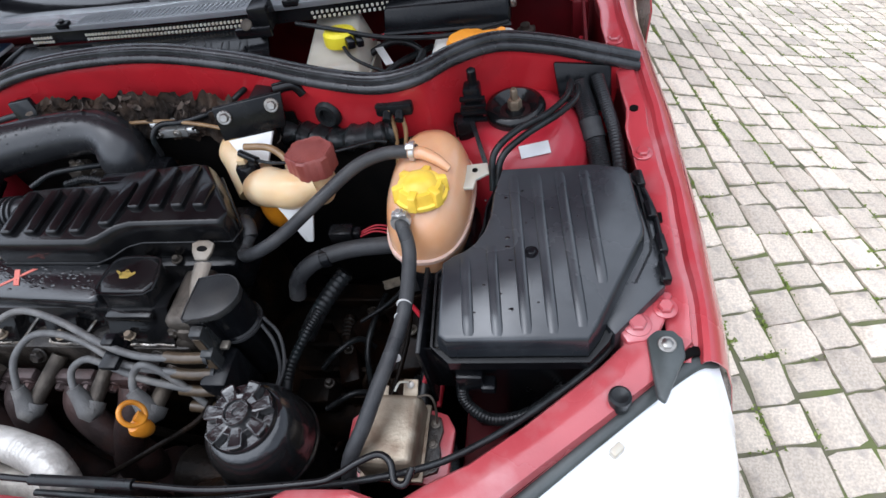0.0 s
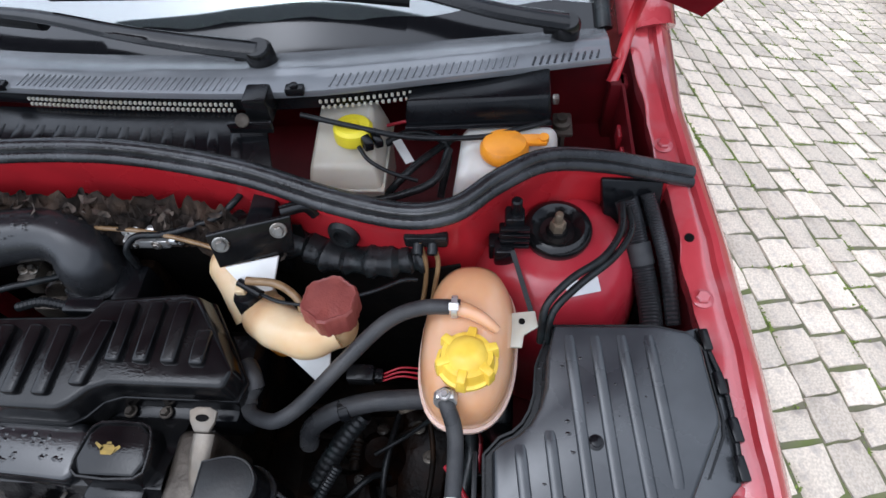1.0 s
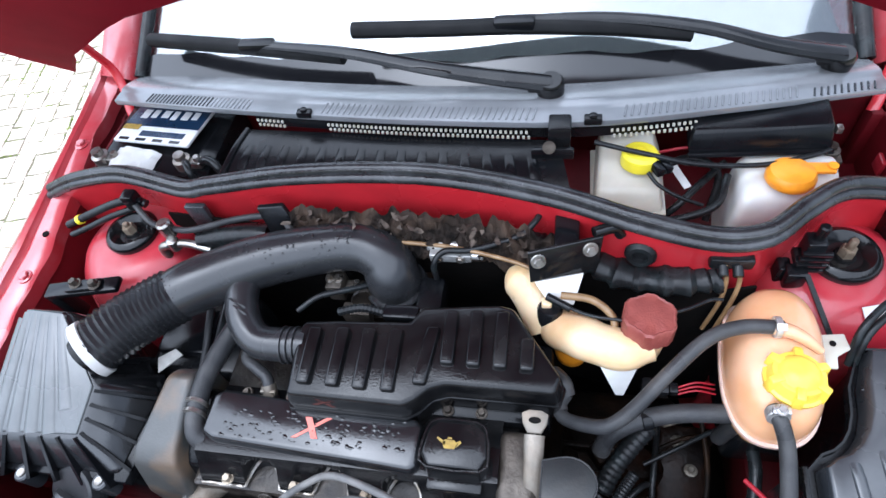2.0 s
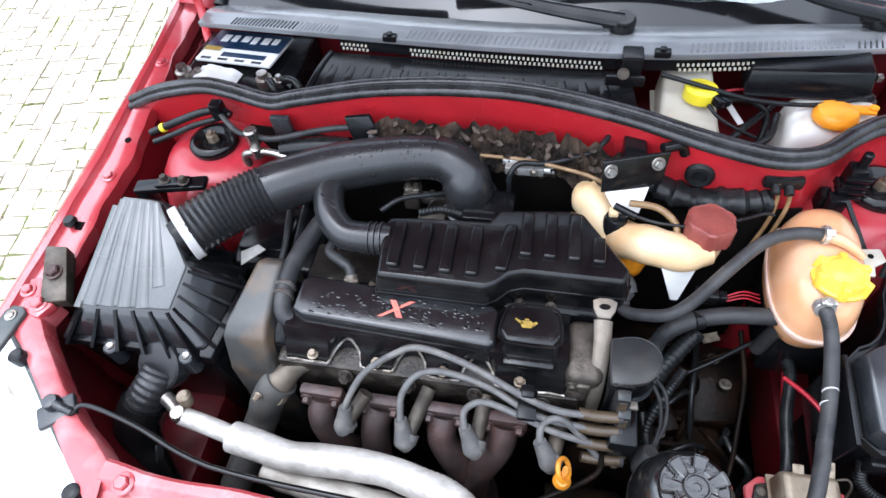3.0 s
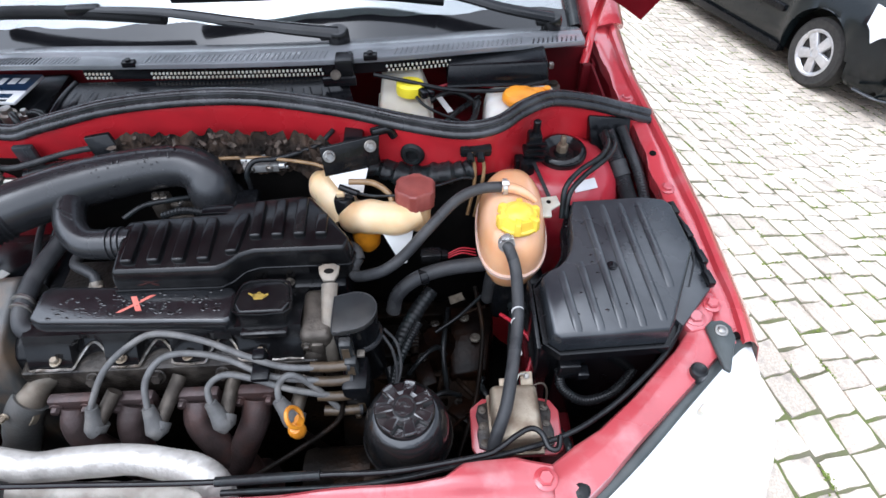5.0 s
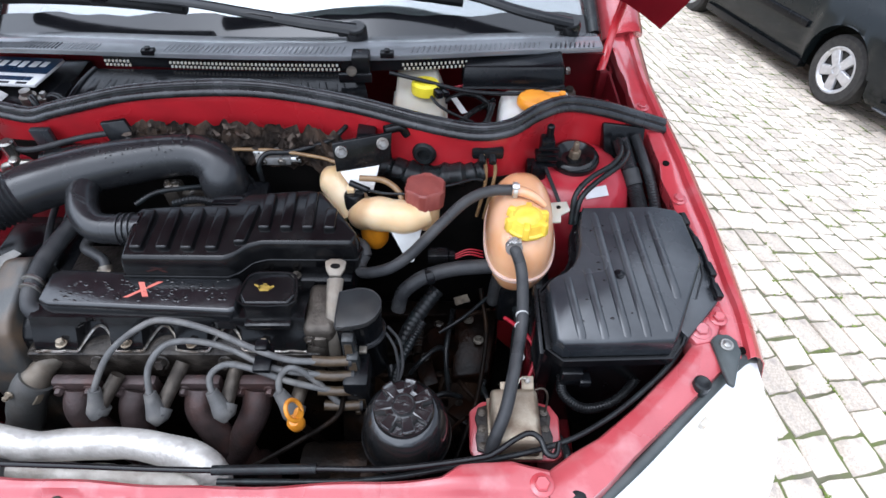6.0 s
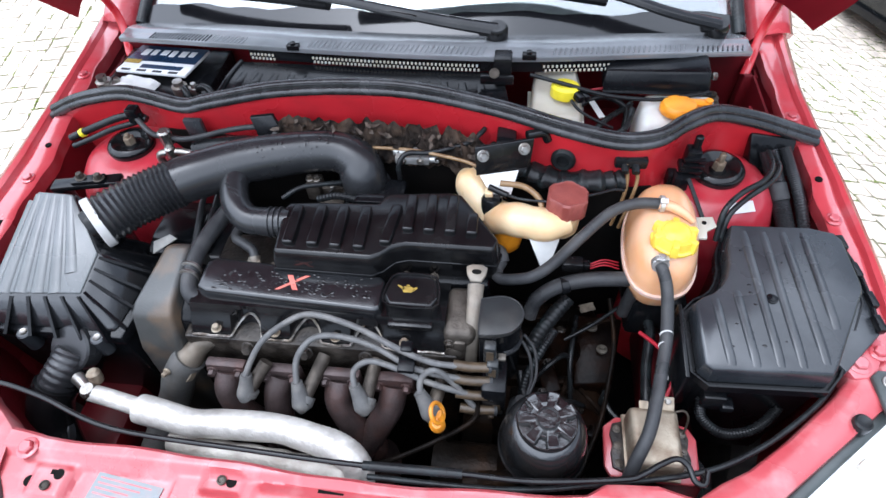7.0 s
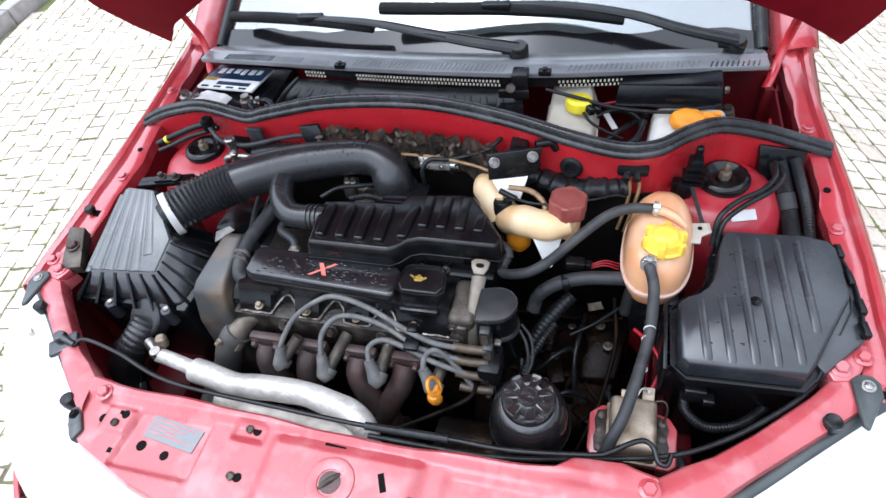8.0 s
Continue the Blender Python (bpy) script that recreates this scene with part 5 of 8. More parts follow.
part("hole", moved(prism([(0.0068 * math.cos(a), 0.0036 * math.sin(a)) for a in (k * math.pi / 6 for k in range(12))], 0, 0.001, 0), at(0.147, -0.2325, 0.8462, 22, 0, 0)), "shadow", eye)

# ---- timing cover ----
tim = thing("timing_cover", "mud-stained grey plastic timing belt cover", "timing cover", (-0.32, -0.26, 0.5))
prof = [(-0.200, 0.828), (-0.215, 0.842), (-0.300, 0.818), (-0.316, 0.806), (-0.336, 0.745), (-0.345, 0.64), (-0.34, 0.50), (-0.19, 0.50), (-0.185, 0.79)]
part("shell", loft([[(-0.314 - 0.26 * min(0.115, max(0, -0.215 - y)), y, z - 0.003) for y, z in prof], [(-0.276, y, z) for y, z in prof]], bev=0.007, seg=3), "mud", tim)
part("back_plate", loft([[(-0.277, -0.27 + (y + 0.27) * 0.8, z * 0.97) for y, z in prof], [(-0.258, -0.27 + (y + 0.27) * 0.75, z * 0.96) for y, z in prof]], bev=0.004), "plastic", tim)

# ---- hoses round the engine ----
HOSES = (("breather_hose", [(-0.236, -0.118, 0.838), (-0.252, -0.150, 0.832), (-0.266, -0.205, 0.828), (-0.268, -0.248, 0.82), (-0.262, -0.275, 0.812), (-0.246, -0.282, 0.805), (-0.23, -0.28, 0.80)], 0.0125, "hose", "black rubber engine breather hose with clamp"),
         ("vacuum_hose", [(-0.222, -0.150, 0.82), (-0.226, -0.175, 0.818), (-0.205, -0.190, 0.82), (-0.190, -0.200, 0.818), (-0.184, -0.216, 0.808), (-0.18, -0.222, 0.79)], 0.0075, "hose", "thin grey-black vacuum hose on the rocker cover"),
         ("overflow_hose", [(0.180, -0.186, 0.818), (0.172, -0.198, 0.808), (0.178, -0.214, 0.809), (0.200, -0.226, 0.826), (0.224, -0.230, 0.842), (0.250, -0.212, 0.850), (0.285, -0.175, 0.862), (0.325, -0.138, 0.876), (0.36, -0.124, 0.882), (0.40, -0.122, 0.882)], 0.0079, "hose", "grey rubber coolant hose to the expansion tank"),
         ("feed_hose", [(0.386, -0.20, 0.852), (0.390, -0.214, 0.856), (0.398, -0.240, 0.838), (0.396, -0.296, 0.815), (0.386, -0.345, 0.805), (0.379, -0.374, 0.802), (0.368, -0.414, 0.792), (0.352, -0.447, 0.768), (0.345, -0.468, 0.71)], 0.0081, "hose", "grey-black coolant hose with white ties hanging from the tank"),
         ("radiator_hose", [(0.224, -0.226, 0.735), (0.233, -0.214, 0.762), (0.264, -0.200, 0.781), (0.31, -0.190, 0.788), (0.365, -0.186, 0.79), (0.39, -0.18, 0.79)], 0.011, "hose", "thick grey-black coolant hose below the tank"),
         ("heater_hose", [(0.12, 0.0, 0.85), (0.161, -0.016, 0.848), (0.206, -0.02, 0.838), (0.258, -0.038, 0.836), (0.317, -0.046, 0.846), (0.352, -0.04, 0.848)], 0.019, "rubber", "black insulated heater hoses along the bulkhead"),
         ("thermostat_hose", [(-0.272, -0.335, 0.725), (-0.283, -0.343, 0.714), (-0.300, -0.354, 0.685), (-0.314, -0.364, 0.651), (-0.335, -0.40, 0.61), (-0.36, -0.45, 0.56)], 0.0245, "old_hose", "dusty grey radiator hose on the thermostat neck"))
for name, pts, r, m, label in HOSES:
    crumple = (lambda s: 1.05 + 0.10 * math.sin(s * 27) + 0.13 * math.sin(s * 71 + 1) + 0.06 * math.sin(s * 133)) if name == "heater_hose" else None
    single(name, tube(pts, r, seg=16, n=14 if crumple else 7, radius=crumple, flat=0.7 if crumple else 1.0), m, label, "hose")
part("clamp", join(*[lathe([(0.0145, -0.0025), (0.0155, -0.002), (0.0155, 0.002), (0.0145, 0.0025)], 20, at(-0.2685, y, z, 80, 0, 0)) for y, z in ((-0.243, 0.822), (-0.255, 0.819))]), "steel", bpy.data.objects["breather_hose"], "grey band clamp")
part("clamp", join(tube([(-0.1865, -0.2075, 0.815), (-0.183, -0.2185, 0.806)], 0.0092, n=1), box(-0.194, -0.174, -0.219, -0.214, 0.812, 0.817, 0.001)), "pale_metal", bpy.data.objects["vacuum_hose"], "worm-drive clamp")
stat = bpy.data.objects["thermostat_hose"]
part("clamp", lathe([(0.0250, -0.005), (0.0262, -0.004), (0.0262, 0.004), (0.0250, 0.005)], 24, at(-0.283, -0.343, 0.714, 35, -34, 0)), "brass", stat, "rusty band clamp")
part("clamp_screw", bolt(0, 0, 0, 0.004, 0.010, at(-0.296, -0.362, 0.728, 70, -20, 0)), "brass", stat)
part("neck", tube([(-0.236, -0.310, 0.755), (-0.252, -0.321, 0.744), (-0.268, -0.332, 0.730), (-0.280, -0.341, 0.717)], 0.0185, seg=18, n=4, radius=lambda q: 1.1 - 0.25 * math.sin(math.pi * min(1, q * 1.4))), "pale_metal", stat, "cast alloy thermostat neck")
part("flange", moved(box(-0.024, 0.020, -0.005, 0.005, -0.018, 0.018, 0.004), at(-0.236, -0.312, 0.756, 20, 0, -18)), "pale_metal", stat)
part("bolt", bolt(0, 0, 0, 0.0075, 0.008, at(-0.240, -0.316, 0.768, 40, -10, 0), 1.3), "rust", stat)
part("clamp", join(lathe([(0.0115, -0.004), (0.0124, -0.003), (0.0124, 0.003), (0.0115, 0.004)], 20, at(0.368, -0.186, 0.79, 0, 90, 4)), bolt(0, 0, 0, 0.004, 0.006, at(0.368, -0.192, 0.802))), "brass", bpy.data.objects["radiator_hose"], "rusty hose clip")
part("cuff", tube([(0.180, -0.187, 0.817), (0.173, -0.197, 0.809), (0.174, -0.206, 0.807)], 0.0092, n=3), "hose", bpy.data.objects["overflow_hose"])
part("clamp", lathe([(0.0113, -0.006), (0.0123, -0.005), (0.0123, 0.005), (0.0113, 0.006)], 20, at(0.272, -0.199, 0.782, 0, 85, 15)), "plastic", bpy.data.objects["radiator_hose"])
for y, z in ((-0.292, 0.818), (-0.305, 0.812), (-0.345, 0.80)):
    part("tie", lathe([(0.0082, -0.0006), (0.0085, -0.0005), (0.0085, 0.0005), (0.0082, 0.0006)], 16, at(0.396 - (-0.29 - y) * 0.15, y, z, 80, 0, 0)), "cloth_white", bpy.data.objects["feed_hose"], "white cable tie mark")

foil = thing("air_conditioning_hose", "silver foil-wrapped hose with steel union", "hose", (-0.2, -0.43, 0.70))
part("sleeve", tube([(-0.305, -0.424, 0.737), (-0.265, -0.430, 0.737), (-0.226, -0.436, 0.735), (-0.185, -0.435, 0.738), (-0.143, -0.434, 0.740), (-0.095, -0.436, 0.744), (-0.055, -0.444, 0.746), (-0.015, -0.455, 0.75), (0.012, -0.47, 0.748), (0.018, -0.488, 0.72), (0.0, -0.495, 0.68)], 0.0195, seg=22, n=24,
                    radius=lambda s: 1 + 0.012 * math.sin(s * 47) + 0.014 * math.sin(s * 340) * (1 if s > 0.6 else 0.0) + 0.03 * math.sin(s * 19 + 1)), "foil", foil, "crinkled silver foil sleeve")
part("pipe", tube([(-0.385, -0.408, 0.737), (-0.345, -0.415, 0.737), (-0.30, -0.424, 0.737)], 0.0125, n=3), "foil", foil)
part("union", join(lathe([(0.010, -0.012), (0.012, -0.008), (0.012, 0.008), (0.009, 0.012)], 14, at(-0.387, -0.408, 0.738)), tube([(-0.387, -0.408, 0.735), (-0.405, -0.395, 0.738), (-0.418, -0.388, 0.738)], 0.0095, n=3)), "steel", foil)
part("valve_cap", lathe([(0.0085, 0), (0.0095, 0.004), (0.0095, 0.018), (0.006, 0.022)], 14, at(-0.382, -0.392, 0.742, -12, 0, 0)), "brass", foil, "bright service valve cap")
low = single("heat_sleeve", tube([(-0.26, -0.45, 0.70), (-0.193, -0.462, 0.705), (-0.105, -0.470, 0.715), (-0.05, -0.478, 0.722), (0.0, -0.484, 0.725), (0.02, -0.487, 0.70)], 0.0175, seg=16, n=10, radius=lambda s: 1 + 0.05 * math.sin(s * 260)), "old_foil", "grimy ribbed heat sleeve behind the front panel", "hose")

# Black box added to cover the red where the bay reads dark.
rc = thing("dark_filler_box", "black filler box added for the dark beside the strut tower, with dark pipes", "relay box", (-0.33, -0.12, 0.5))
part("case", box(-0.405, -0.262, -0.185, -0.055, 0.50, 0.765, 0.012, 3), "plastic", rc)
part("lid", box(-0.39, -0.31, -0.16, -0.09, 0.76, 0.782, 0.006), "plastic", rc)
part("pipe", tube([(-0.30, -0.05, 0.80), (-0.30, -0.09, 0.79), (-0.295, -0.14, 0.785), (-0.30, -0.19, 0.76)], 0.007, n=5), "rubber", rc)
part("pipe", tube([(-0.325, -0.06, 0.80), (-0.32, -0.10, 0.795), (-0.315, -0.15, 0.78), (-0.325, -0.19, 0.75)], 0.005, n=5), "hose", rc)
part("foil_scrap", moved(loft([[(-0.02, -0.008, 0), (0.022, -0.004, 0.004), (0.014, 0.010, 0.002), (-0.014, 0.012, 0)], [(-0.02, -0.008, 0.002), (0.022, -0.004, 0.006), (0.014, 0.010, 0.004), (-0.014, 0.012, 0.002)]]), at(-0.352, -0.178, 0.792, 12, -8, 32)), "foil", rc, "scrap of crumpled foil")

# ---- snorkel below the filter ----
sn = thing("cold_air_snorkel", "black corrugated cold air snorkel hose", "air hose", (-0.47, -0.44, 0.55))
part("collar", lathe([(0.030, -0.020), (0.034, -0.016), (0.0355, 0.0), (0.0355, 0.010), (0.033, 0.013)], 28, at(-0.440, -0.345, 0.744, 38, -12, 0)), "pipe", sn)
part("corrugated_end", corrugated([(-0.441, -0.350, 0.742), (-0.447, -0.368, 0.734), (-0.456, -0.385, 0.724), (-0.465, -0.398, 0.712)], 0.0275, 7, 0.08, 24), "pipe", sn)
part("elbow", tube([(-0.460, -0.392, 0.718), (-0.471, -0.410, 0.700), (-0.474, -0.431, 0.672), (-0.465, -0.456, 0.640), (-0.448, -0.49, 0.58)], 0.0315, seg=24), "gloss", sn)
part("cuff", lathe([(0.0318, -0.007), (0.034, -0.005), (0.034, 0.005), (0.0318, 0.007)], 24, at(-0.470, -0.445, 0.655, 40, 0, -18)), "pipe", sn)
part("tab", box(-0.505, -0.44, -0.49, -0.465, 0.60, 0.625, 0.004), "plastic", sn)

# ---- expansion tank ----
tank = thing("expansion_tank", "translucent peach coolant expansion tank, half full", "coolant tank", (0.405, -0.14, 0.70))
rings = []
for k, (z, q) in enumerate(((0.755, 0.62), (0.765, 0.86), (0.785, 0.97), (0.805, 1.0), (0.825, 0.965), (0.845, 0.87), (0.858, 0.72), (0.866, 0.5), (0.869, 0.25))):
    ring = []
    for j in range(48):
        a = 2 * math.pi * j / 48
        c, s_ = math.cos(a), math.sin(a)
        e = 2 / 2.5
        x = 0.051 * q * math.copysign(abs(c) ** e, c)
        y = 0.086 * (q ** 0.75) * math.copysign(abs(s_) ** e, s_)
        ring.append((0.4055 + x + 0.05 * y, -0.135 + y, z + 0.10 * (y + 0.02) * (q < 1.1) * (z - 0.75) / 0.11))
    rings.append(ring)
part("body", loft(rings), "peach", tank)
seamr = [[(0.4055 + (x - 0.4055) * g, -0.135 + (y + 0.135) * g, 0.805 + dz + 0.05 * (y + 0.118)) for x, y, z in rings[3]] for g, dz in ((0.99, -0.003), (1.045, -0.0025), (1.045, 0.0025), (0.99, 0.003))]
part("seam", loft(seamr, caps=False), "peach_rim", tank, "cloudy pale moulded seam")
neck = part("neck", lathe([(0.025, 0), (0.025, 0.018)], 24, at(0.409, -0.172, 0.853, -3, 4, 0)), "peach", tank)
capm = at(0.4075, -0.173, 0.8605, -6, 3, 12)
cap_ob = part("cap", lathe([(0.0295, 0.0), (0.0305, 0.0015), (0.0305, 0.005), (0.0275, 0.0065), (0.0265, 0.012), (0.0255, 0.0165), (0.0248, 0.0185), (0.0205, 0.0195), (0.0185, 0.0225), (0.014, 0.0265), (0.007, 0.0285), (0.002, 0.0288)], 44, capm), "yellow", tank, "bright yellow screw cap")
for k in range(6):
    a = k * math.pi / 3 + 0.15
    lug = loft([[(0.019, -0.0056, 0.001), (0.0322, -0.0052, 0.001), (0.0322, 0.0052, 0.001), (0.019, 0.0056, 0.001)], [(0.018, -0.0048, 0.0222), (0.0312, -0.0040, 0.0195), (0.0312, 0.0040, 0.0195), (0.018, 0.0048, 0.0222)]], bev=0.0012)
    part("lug", moved(lug, capm @ Matrix.Rotation(a, 4, "Z")), "yellow", cap_ob)
part("nozzle", tube([(0.390, -0.123, 0.8825), (0.408, -0.126, 0.881), (0.424, -0.133, 0.876), (0.437, -0.140, 0.868)], 0.0078, n=4, radius=lambda q: 1.0 - 0.45 * q * q), "peach", tank)
part("clamp", join(lathe([(0.0112, -0.003), (0.0116, -0.0025), (0.0116, 0.0025), (0.0112, 0.003)], 18, at(0.394, -0.122, 0.882, 0, 90, 0)), moved(box(-0.005, 0.005, -0.004, 0.004, 0, 0.005, 0.001), at(0.394, -0.127, 0.892, 25, 0, 0))), "bright_clip", tank, "shiny steel hose clip")
part("clamp", join(lathe([(0.0108, -0.005), (0.0116, -0.004), (0.0116, 0.004), (0.0108, 0.005)], 18, at(0.388, -0.208, 0.857, 75, 0, 0)), box(0.380, 0.397, -0.212, -0.204, 0.866, 0.871, 0.001), bolt(0, 0, 0, 0.0042, 0.005, at(0.388, -0.208, 0.87))), "bright_clip", tank, "shiny steel hose clip")
tab = part("tab", prism([(0.442, -0.108), (0.476, -0.104), (0.479, -0.122), (0.464, -0.132), (0.462, -0.146), (0.446, -0.146)], 0.838, 0.842, 0.001), "white_plastic", tank, "cloudy mounting tab")
part("hole", lathe([(0.0035, 0.8415), (0.0035, 0.8428)], 12, at(0.462, -0.117, 0)), "shadow", tab)
# Added black block: stands for the dark gap below the tank.
part("support", box(0.375, 0.455, -0.20, -0.08, 0.66, 0.752, 0.01), "plastic", tank, "black box added for the dark gap under the tank")
part("outlet", tube([(0.375, -0.19, 0.775), (0.372, -0.188, 0.75), (0.37, -0.185, 0.70)], 0.010, n=3), "hose", tank)

# ---- ribbed box beside the tank ----
can_ = thing("fuse_box", "matt black ribbed plastic box with a curved notch", "engine bay box", (0.54, -0.23, 0.55))
BO = [(0.496, -0.126), (0.598, -0.124), (0.628, -0.130), (0.6365, -0.140), (0.645, -0.206), (0.644, -0.216), (0.594, -0.318), (0.585, -0.332), (0.446, -0.336), (0.438, -0.330), (0.436, -0.248),
      (0.446, -0.240), (0.459, -0.234), (0.471, -0.223), (0.480, -0.208), (0.486, -0.188), (0.488, -0.160)]


def lid_z(y):
    """The lid falls gently towards the front panel."""
    return 0.829 + 0.14 * (y + 0.236)


def box_ring(grow, drop):
    """The outline of the box, pushed outwards by some metres and lowered."""
    out = []
    for i, p in enumerate(BO):
        a, b = Vector(BO[i - 1]), Vector(BO[(i + 1) % len(BO)])
        d = (b - a).normalized()
        q = Vector(p) + Vector((-d.y, d.x)) * grow
        out.append((q.x, q.y, lid_z(q.y) - drop))
    return out


SIDE = [(0.618, -0.118, 0.816), (0.648, -0.108, 0.815), (0.664, -0.16, 0.813), (0.669, -0.215, 0.809), (0.666, -0.262, 0.803), (0.612, -0.318, 0.797), (0.60, -0.30, 0.798)]
part("lid", loft([box_ring(0.004, 0.028), box_ring(0.003, 0.010), box_ring(0.0015, 0.0035), box_ring(0.0, 0.0010), box_ring(-0.0025, 0.0)]), "plastic_grey", can_)
part("rim", loft([box_ring(0.004, 0.037), box_ring(0.013, 0.037), box_ring(0.013, 0.023), box_ring(0.0105, 0.023), box_ring(0.0098, 0.030), box_ring(0.004, 0.030)], caps=False), "plastic", can_, "black lipped tray rim")
part("base", loft([[(0.54 + (x - 0.54) * 0.9, -0.23 + (y + 0.23) * 0.9, 0.55) for x, y, z in box_ring(0, 0)], box_ring(0.002, 0.045), box_ring(0.004, 0.027)]), "plastic", can_)
part("side_tray", loft([[(x, y, z - 0.05) for x, y, z in SIDE], [(x, y, z) for x, y, z in SIDE]], bev=0.003), "plastic_grey", can_)
for y in (-0.125, -0.170, -0.215, -0.25):
    x = along([-0.27, -0.22, -0.11], [0.667, 0.669, 0.651], y)
    part("hinge_lug", moved(box(-0.006, 0.004, -0.012, 0.012, -0.006, 0.007, 0.002), at(x - 0.002, y, 0.810 + 0.08 * (y + 0.2), 0, 0, 7)), "plastic", can_)
part("hinge_rod", tube([(0.646, -0.112, 0.815), (0.662, -0.17, 0.812), (0.665, -0.225, 0.808), (0.663, -0.262, 0.803)], 0.0035, n=4), "plastic", can_)
part("side_plate", loft([[(0.414, -0.347, z), (0.419, -0.347, z), (0.419, -0.247, z + 0.012), (0.414, -0.247, z + 0.012)] for z in (0.69, 0.8065)], bev=0.001), "plastic", can_)
for y in (-0.262, -0.285, -0.308, -0.330):
    part("web", box(0.417, 0.440, y - 0.0015, y + 0.0015, 0.70, 0.787, 0.0005), "plastic", can_)
for x0, y0, x1, y1 in ((0.459, -0.240, 0.469, -0.333), (0.487, -0.226, 0.498, -0.333), (0.508, -0.131, 0.527, -0.332), (0.534, -0.131, 0.553, -0.331), (0.560, -0.130, 0.581, -0.324), (0.587, -0.130, 0.602, -0.276)):
    rings = []
    for k in range(13):
        q = k / 12
        x, y = lerp(x0, x1, q), lerp(y0, y1, q)
        h = lid_z(y) + 0.0032 * min(1.0, 6 * min(q, 1 - q)) ** 0.7 - 0.0004
        rings.append([(x - 0.0066, y, lid_z(y) - 0.002), (x - 0.0054, y, h - 0.0009), (x - 0.0042, y, h), (x + 0.0042, y, h), (x + 0.0054, y, h - 0.0009), (x + 0.0066, y, lid_z(y) - 0.002)])
    part("rib", loft(rings), "plastic_grey", can_)
part("plug", lathe([(0.0075, -0.002), (0.0075, 0.0012), (0.005, 0.0016), (0.0048, 0.003), (0.003, 0.0036)], 16, at(0.530, -0.237, lid_z(-0.237))), "plastic", can_)

can_.location.z += 0.006

# ---- power steering bottle ----
ps = thing("steering_fluid_bottle", "yellowed plastic power steering bottle with brown cap", "fluid bottle", (0.2, -0.13, 0.76))
part("body", tube([(0.166, -0.102, 0.812), (0.180, -0.115, 0.826), (0.200, -0.128, 0.839), (0.222, -0.139, 0.846), (0.246, -0.145, 0.850), (0.266, -0.136, 0.852)], 0.0245, seg=24, n=6, radius=lambda s: 0.84 + 0.2 * math.sin(math.pi * min(1, s + 0.12)) ** 0.6 + 0.03 * math.sin(s * 20)), "cream", ps)
part("upper_lobe", tube([(0.119, -0.040, 0.830), (0.121, -0.043, 0.831), (0.128, -0.051, 0.830), (0.138, -0.064, 0.824), (0.148, -0.080, 0.815), (0.158, -0.096, 0.803)], 0.0285, seg=24, n=6, radius=lambda s: 0.5 + 0.5 * min(1, s * 4) ** 0.5), "cream", ps)
part("web", tube([(0.138, -0.078, 0.815), (0.160, -0.086, 0.818), (0.182, -0.10, 0.822)], 0.018, n=4, flat=0.7), "cream", ps)
part("chamber", loft([[(0.265 + 0.021 * k * math.cos(a), -0.125 + 0.024 * k * math.sin(a), z) for a in (2 * math.pi * j / 24 for j in range(24))] for z, k in ((0.815, 0.6), (0.83, 1.0), (0.85, 1.05), (0.866, 0.95))]), "cream", ps)
part("sump", lathe([(0.014, 0.762), (0.020, 0.772), (0.022, 0.79), (0.020, 0.812)], 24, at(0.186, -0.116, 0)), "orange", ps, "amber fluid-stained lower chamber")
pcap = []
for j in range(60):
    a = 2 * math.pi * j / 60
    f = 0.0272 + 0.0022 * (1 if (j % 10) < 5 else 0) + 0.0007 * (j % 2)
    pcap.append((f * math.cos(a), f * math.sin(a)))
pm = at(0.2655, -0.122, 0.862, -6, 3, 12)
part("cap", moved(loft([[(x, y, 0) for x, y in pcap], [(x, y, 0.026) for x, y in pcap], [(x * 0.93, y * 0.93, 0.0285) for x, y in pcap], [(x * 0.86, y * 0.86, 0.0275) for x, y in pcap], [(x * 0.5, y * 0.5, 0.0295) for x, y in pcap]], bev=0.0), pm), "brown_cap", ps, "reddish brown screw cap")
part("foot", loft([[(0.215, -0.160, 0.838), (0.262, -0.152, 0.838), (0.262, -0.146, 0.838), (0.215, -0.154, 0.838)], [(0.238, -0.172, 0.780), (0.248, -0.172, 0.780), (0.248, -0.166, 0.780), (0.238, -0.166, 0.780)]], bev=0.002), "white_strap", ps, "white lower strap")
part("strap", loft([[(0.139, -0.077, 0.876), (0.196, -0.061, 0.875), (0.196, -0.057, 0.872), (0.139, -0.073, 0.873)], [(0.160, -0.093, 0.846), (0.186, -0.088, 0.846), (0.186, -0.084, 0.843), (0.160, -0.090, 0.843)]], bev=0.001), "white_strap", ps, "white plastic strap")
part("sensor", lathe([(0.0155, -0.03), (0.0155, 0.020), (0.013, 0.024), (0.006, 0.026)], 20, at(0.158, -0.098, 0.826, -10, 0, 0)), "plastic", ps, "black level sensor")
part("sensor_cap", box(0.148, 0.160, -0.098, -0.086, 0.850, 0.860, 0.002), "cream", ps)
part("plug", tube([(0.154, -0.088, 0.864), (0.166, -0.094, 0.863), (0.182, -0.102, 0.862)], 0.005, n=3), "plastic", ps)
part("wire", tube([(0.18, -0.101, 0.862), (0.205, -0.112, 0.866), (0.24, -0.118, 0.870)], 0.0022, n=5), "rubber", ps)

plate = thing("bracket_plate", "black steel bracket plate with two bolts", "bracket", (0.17, -0.06, 0.86))
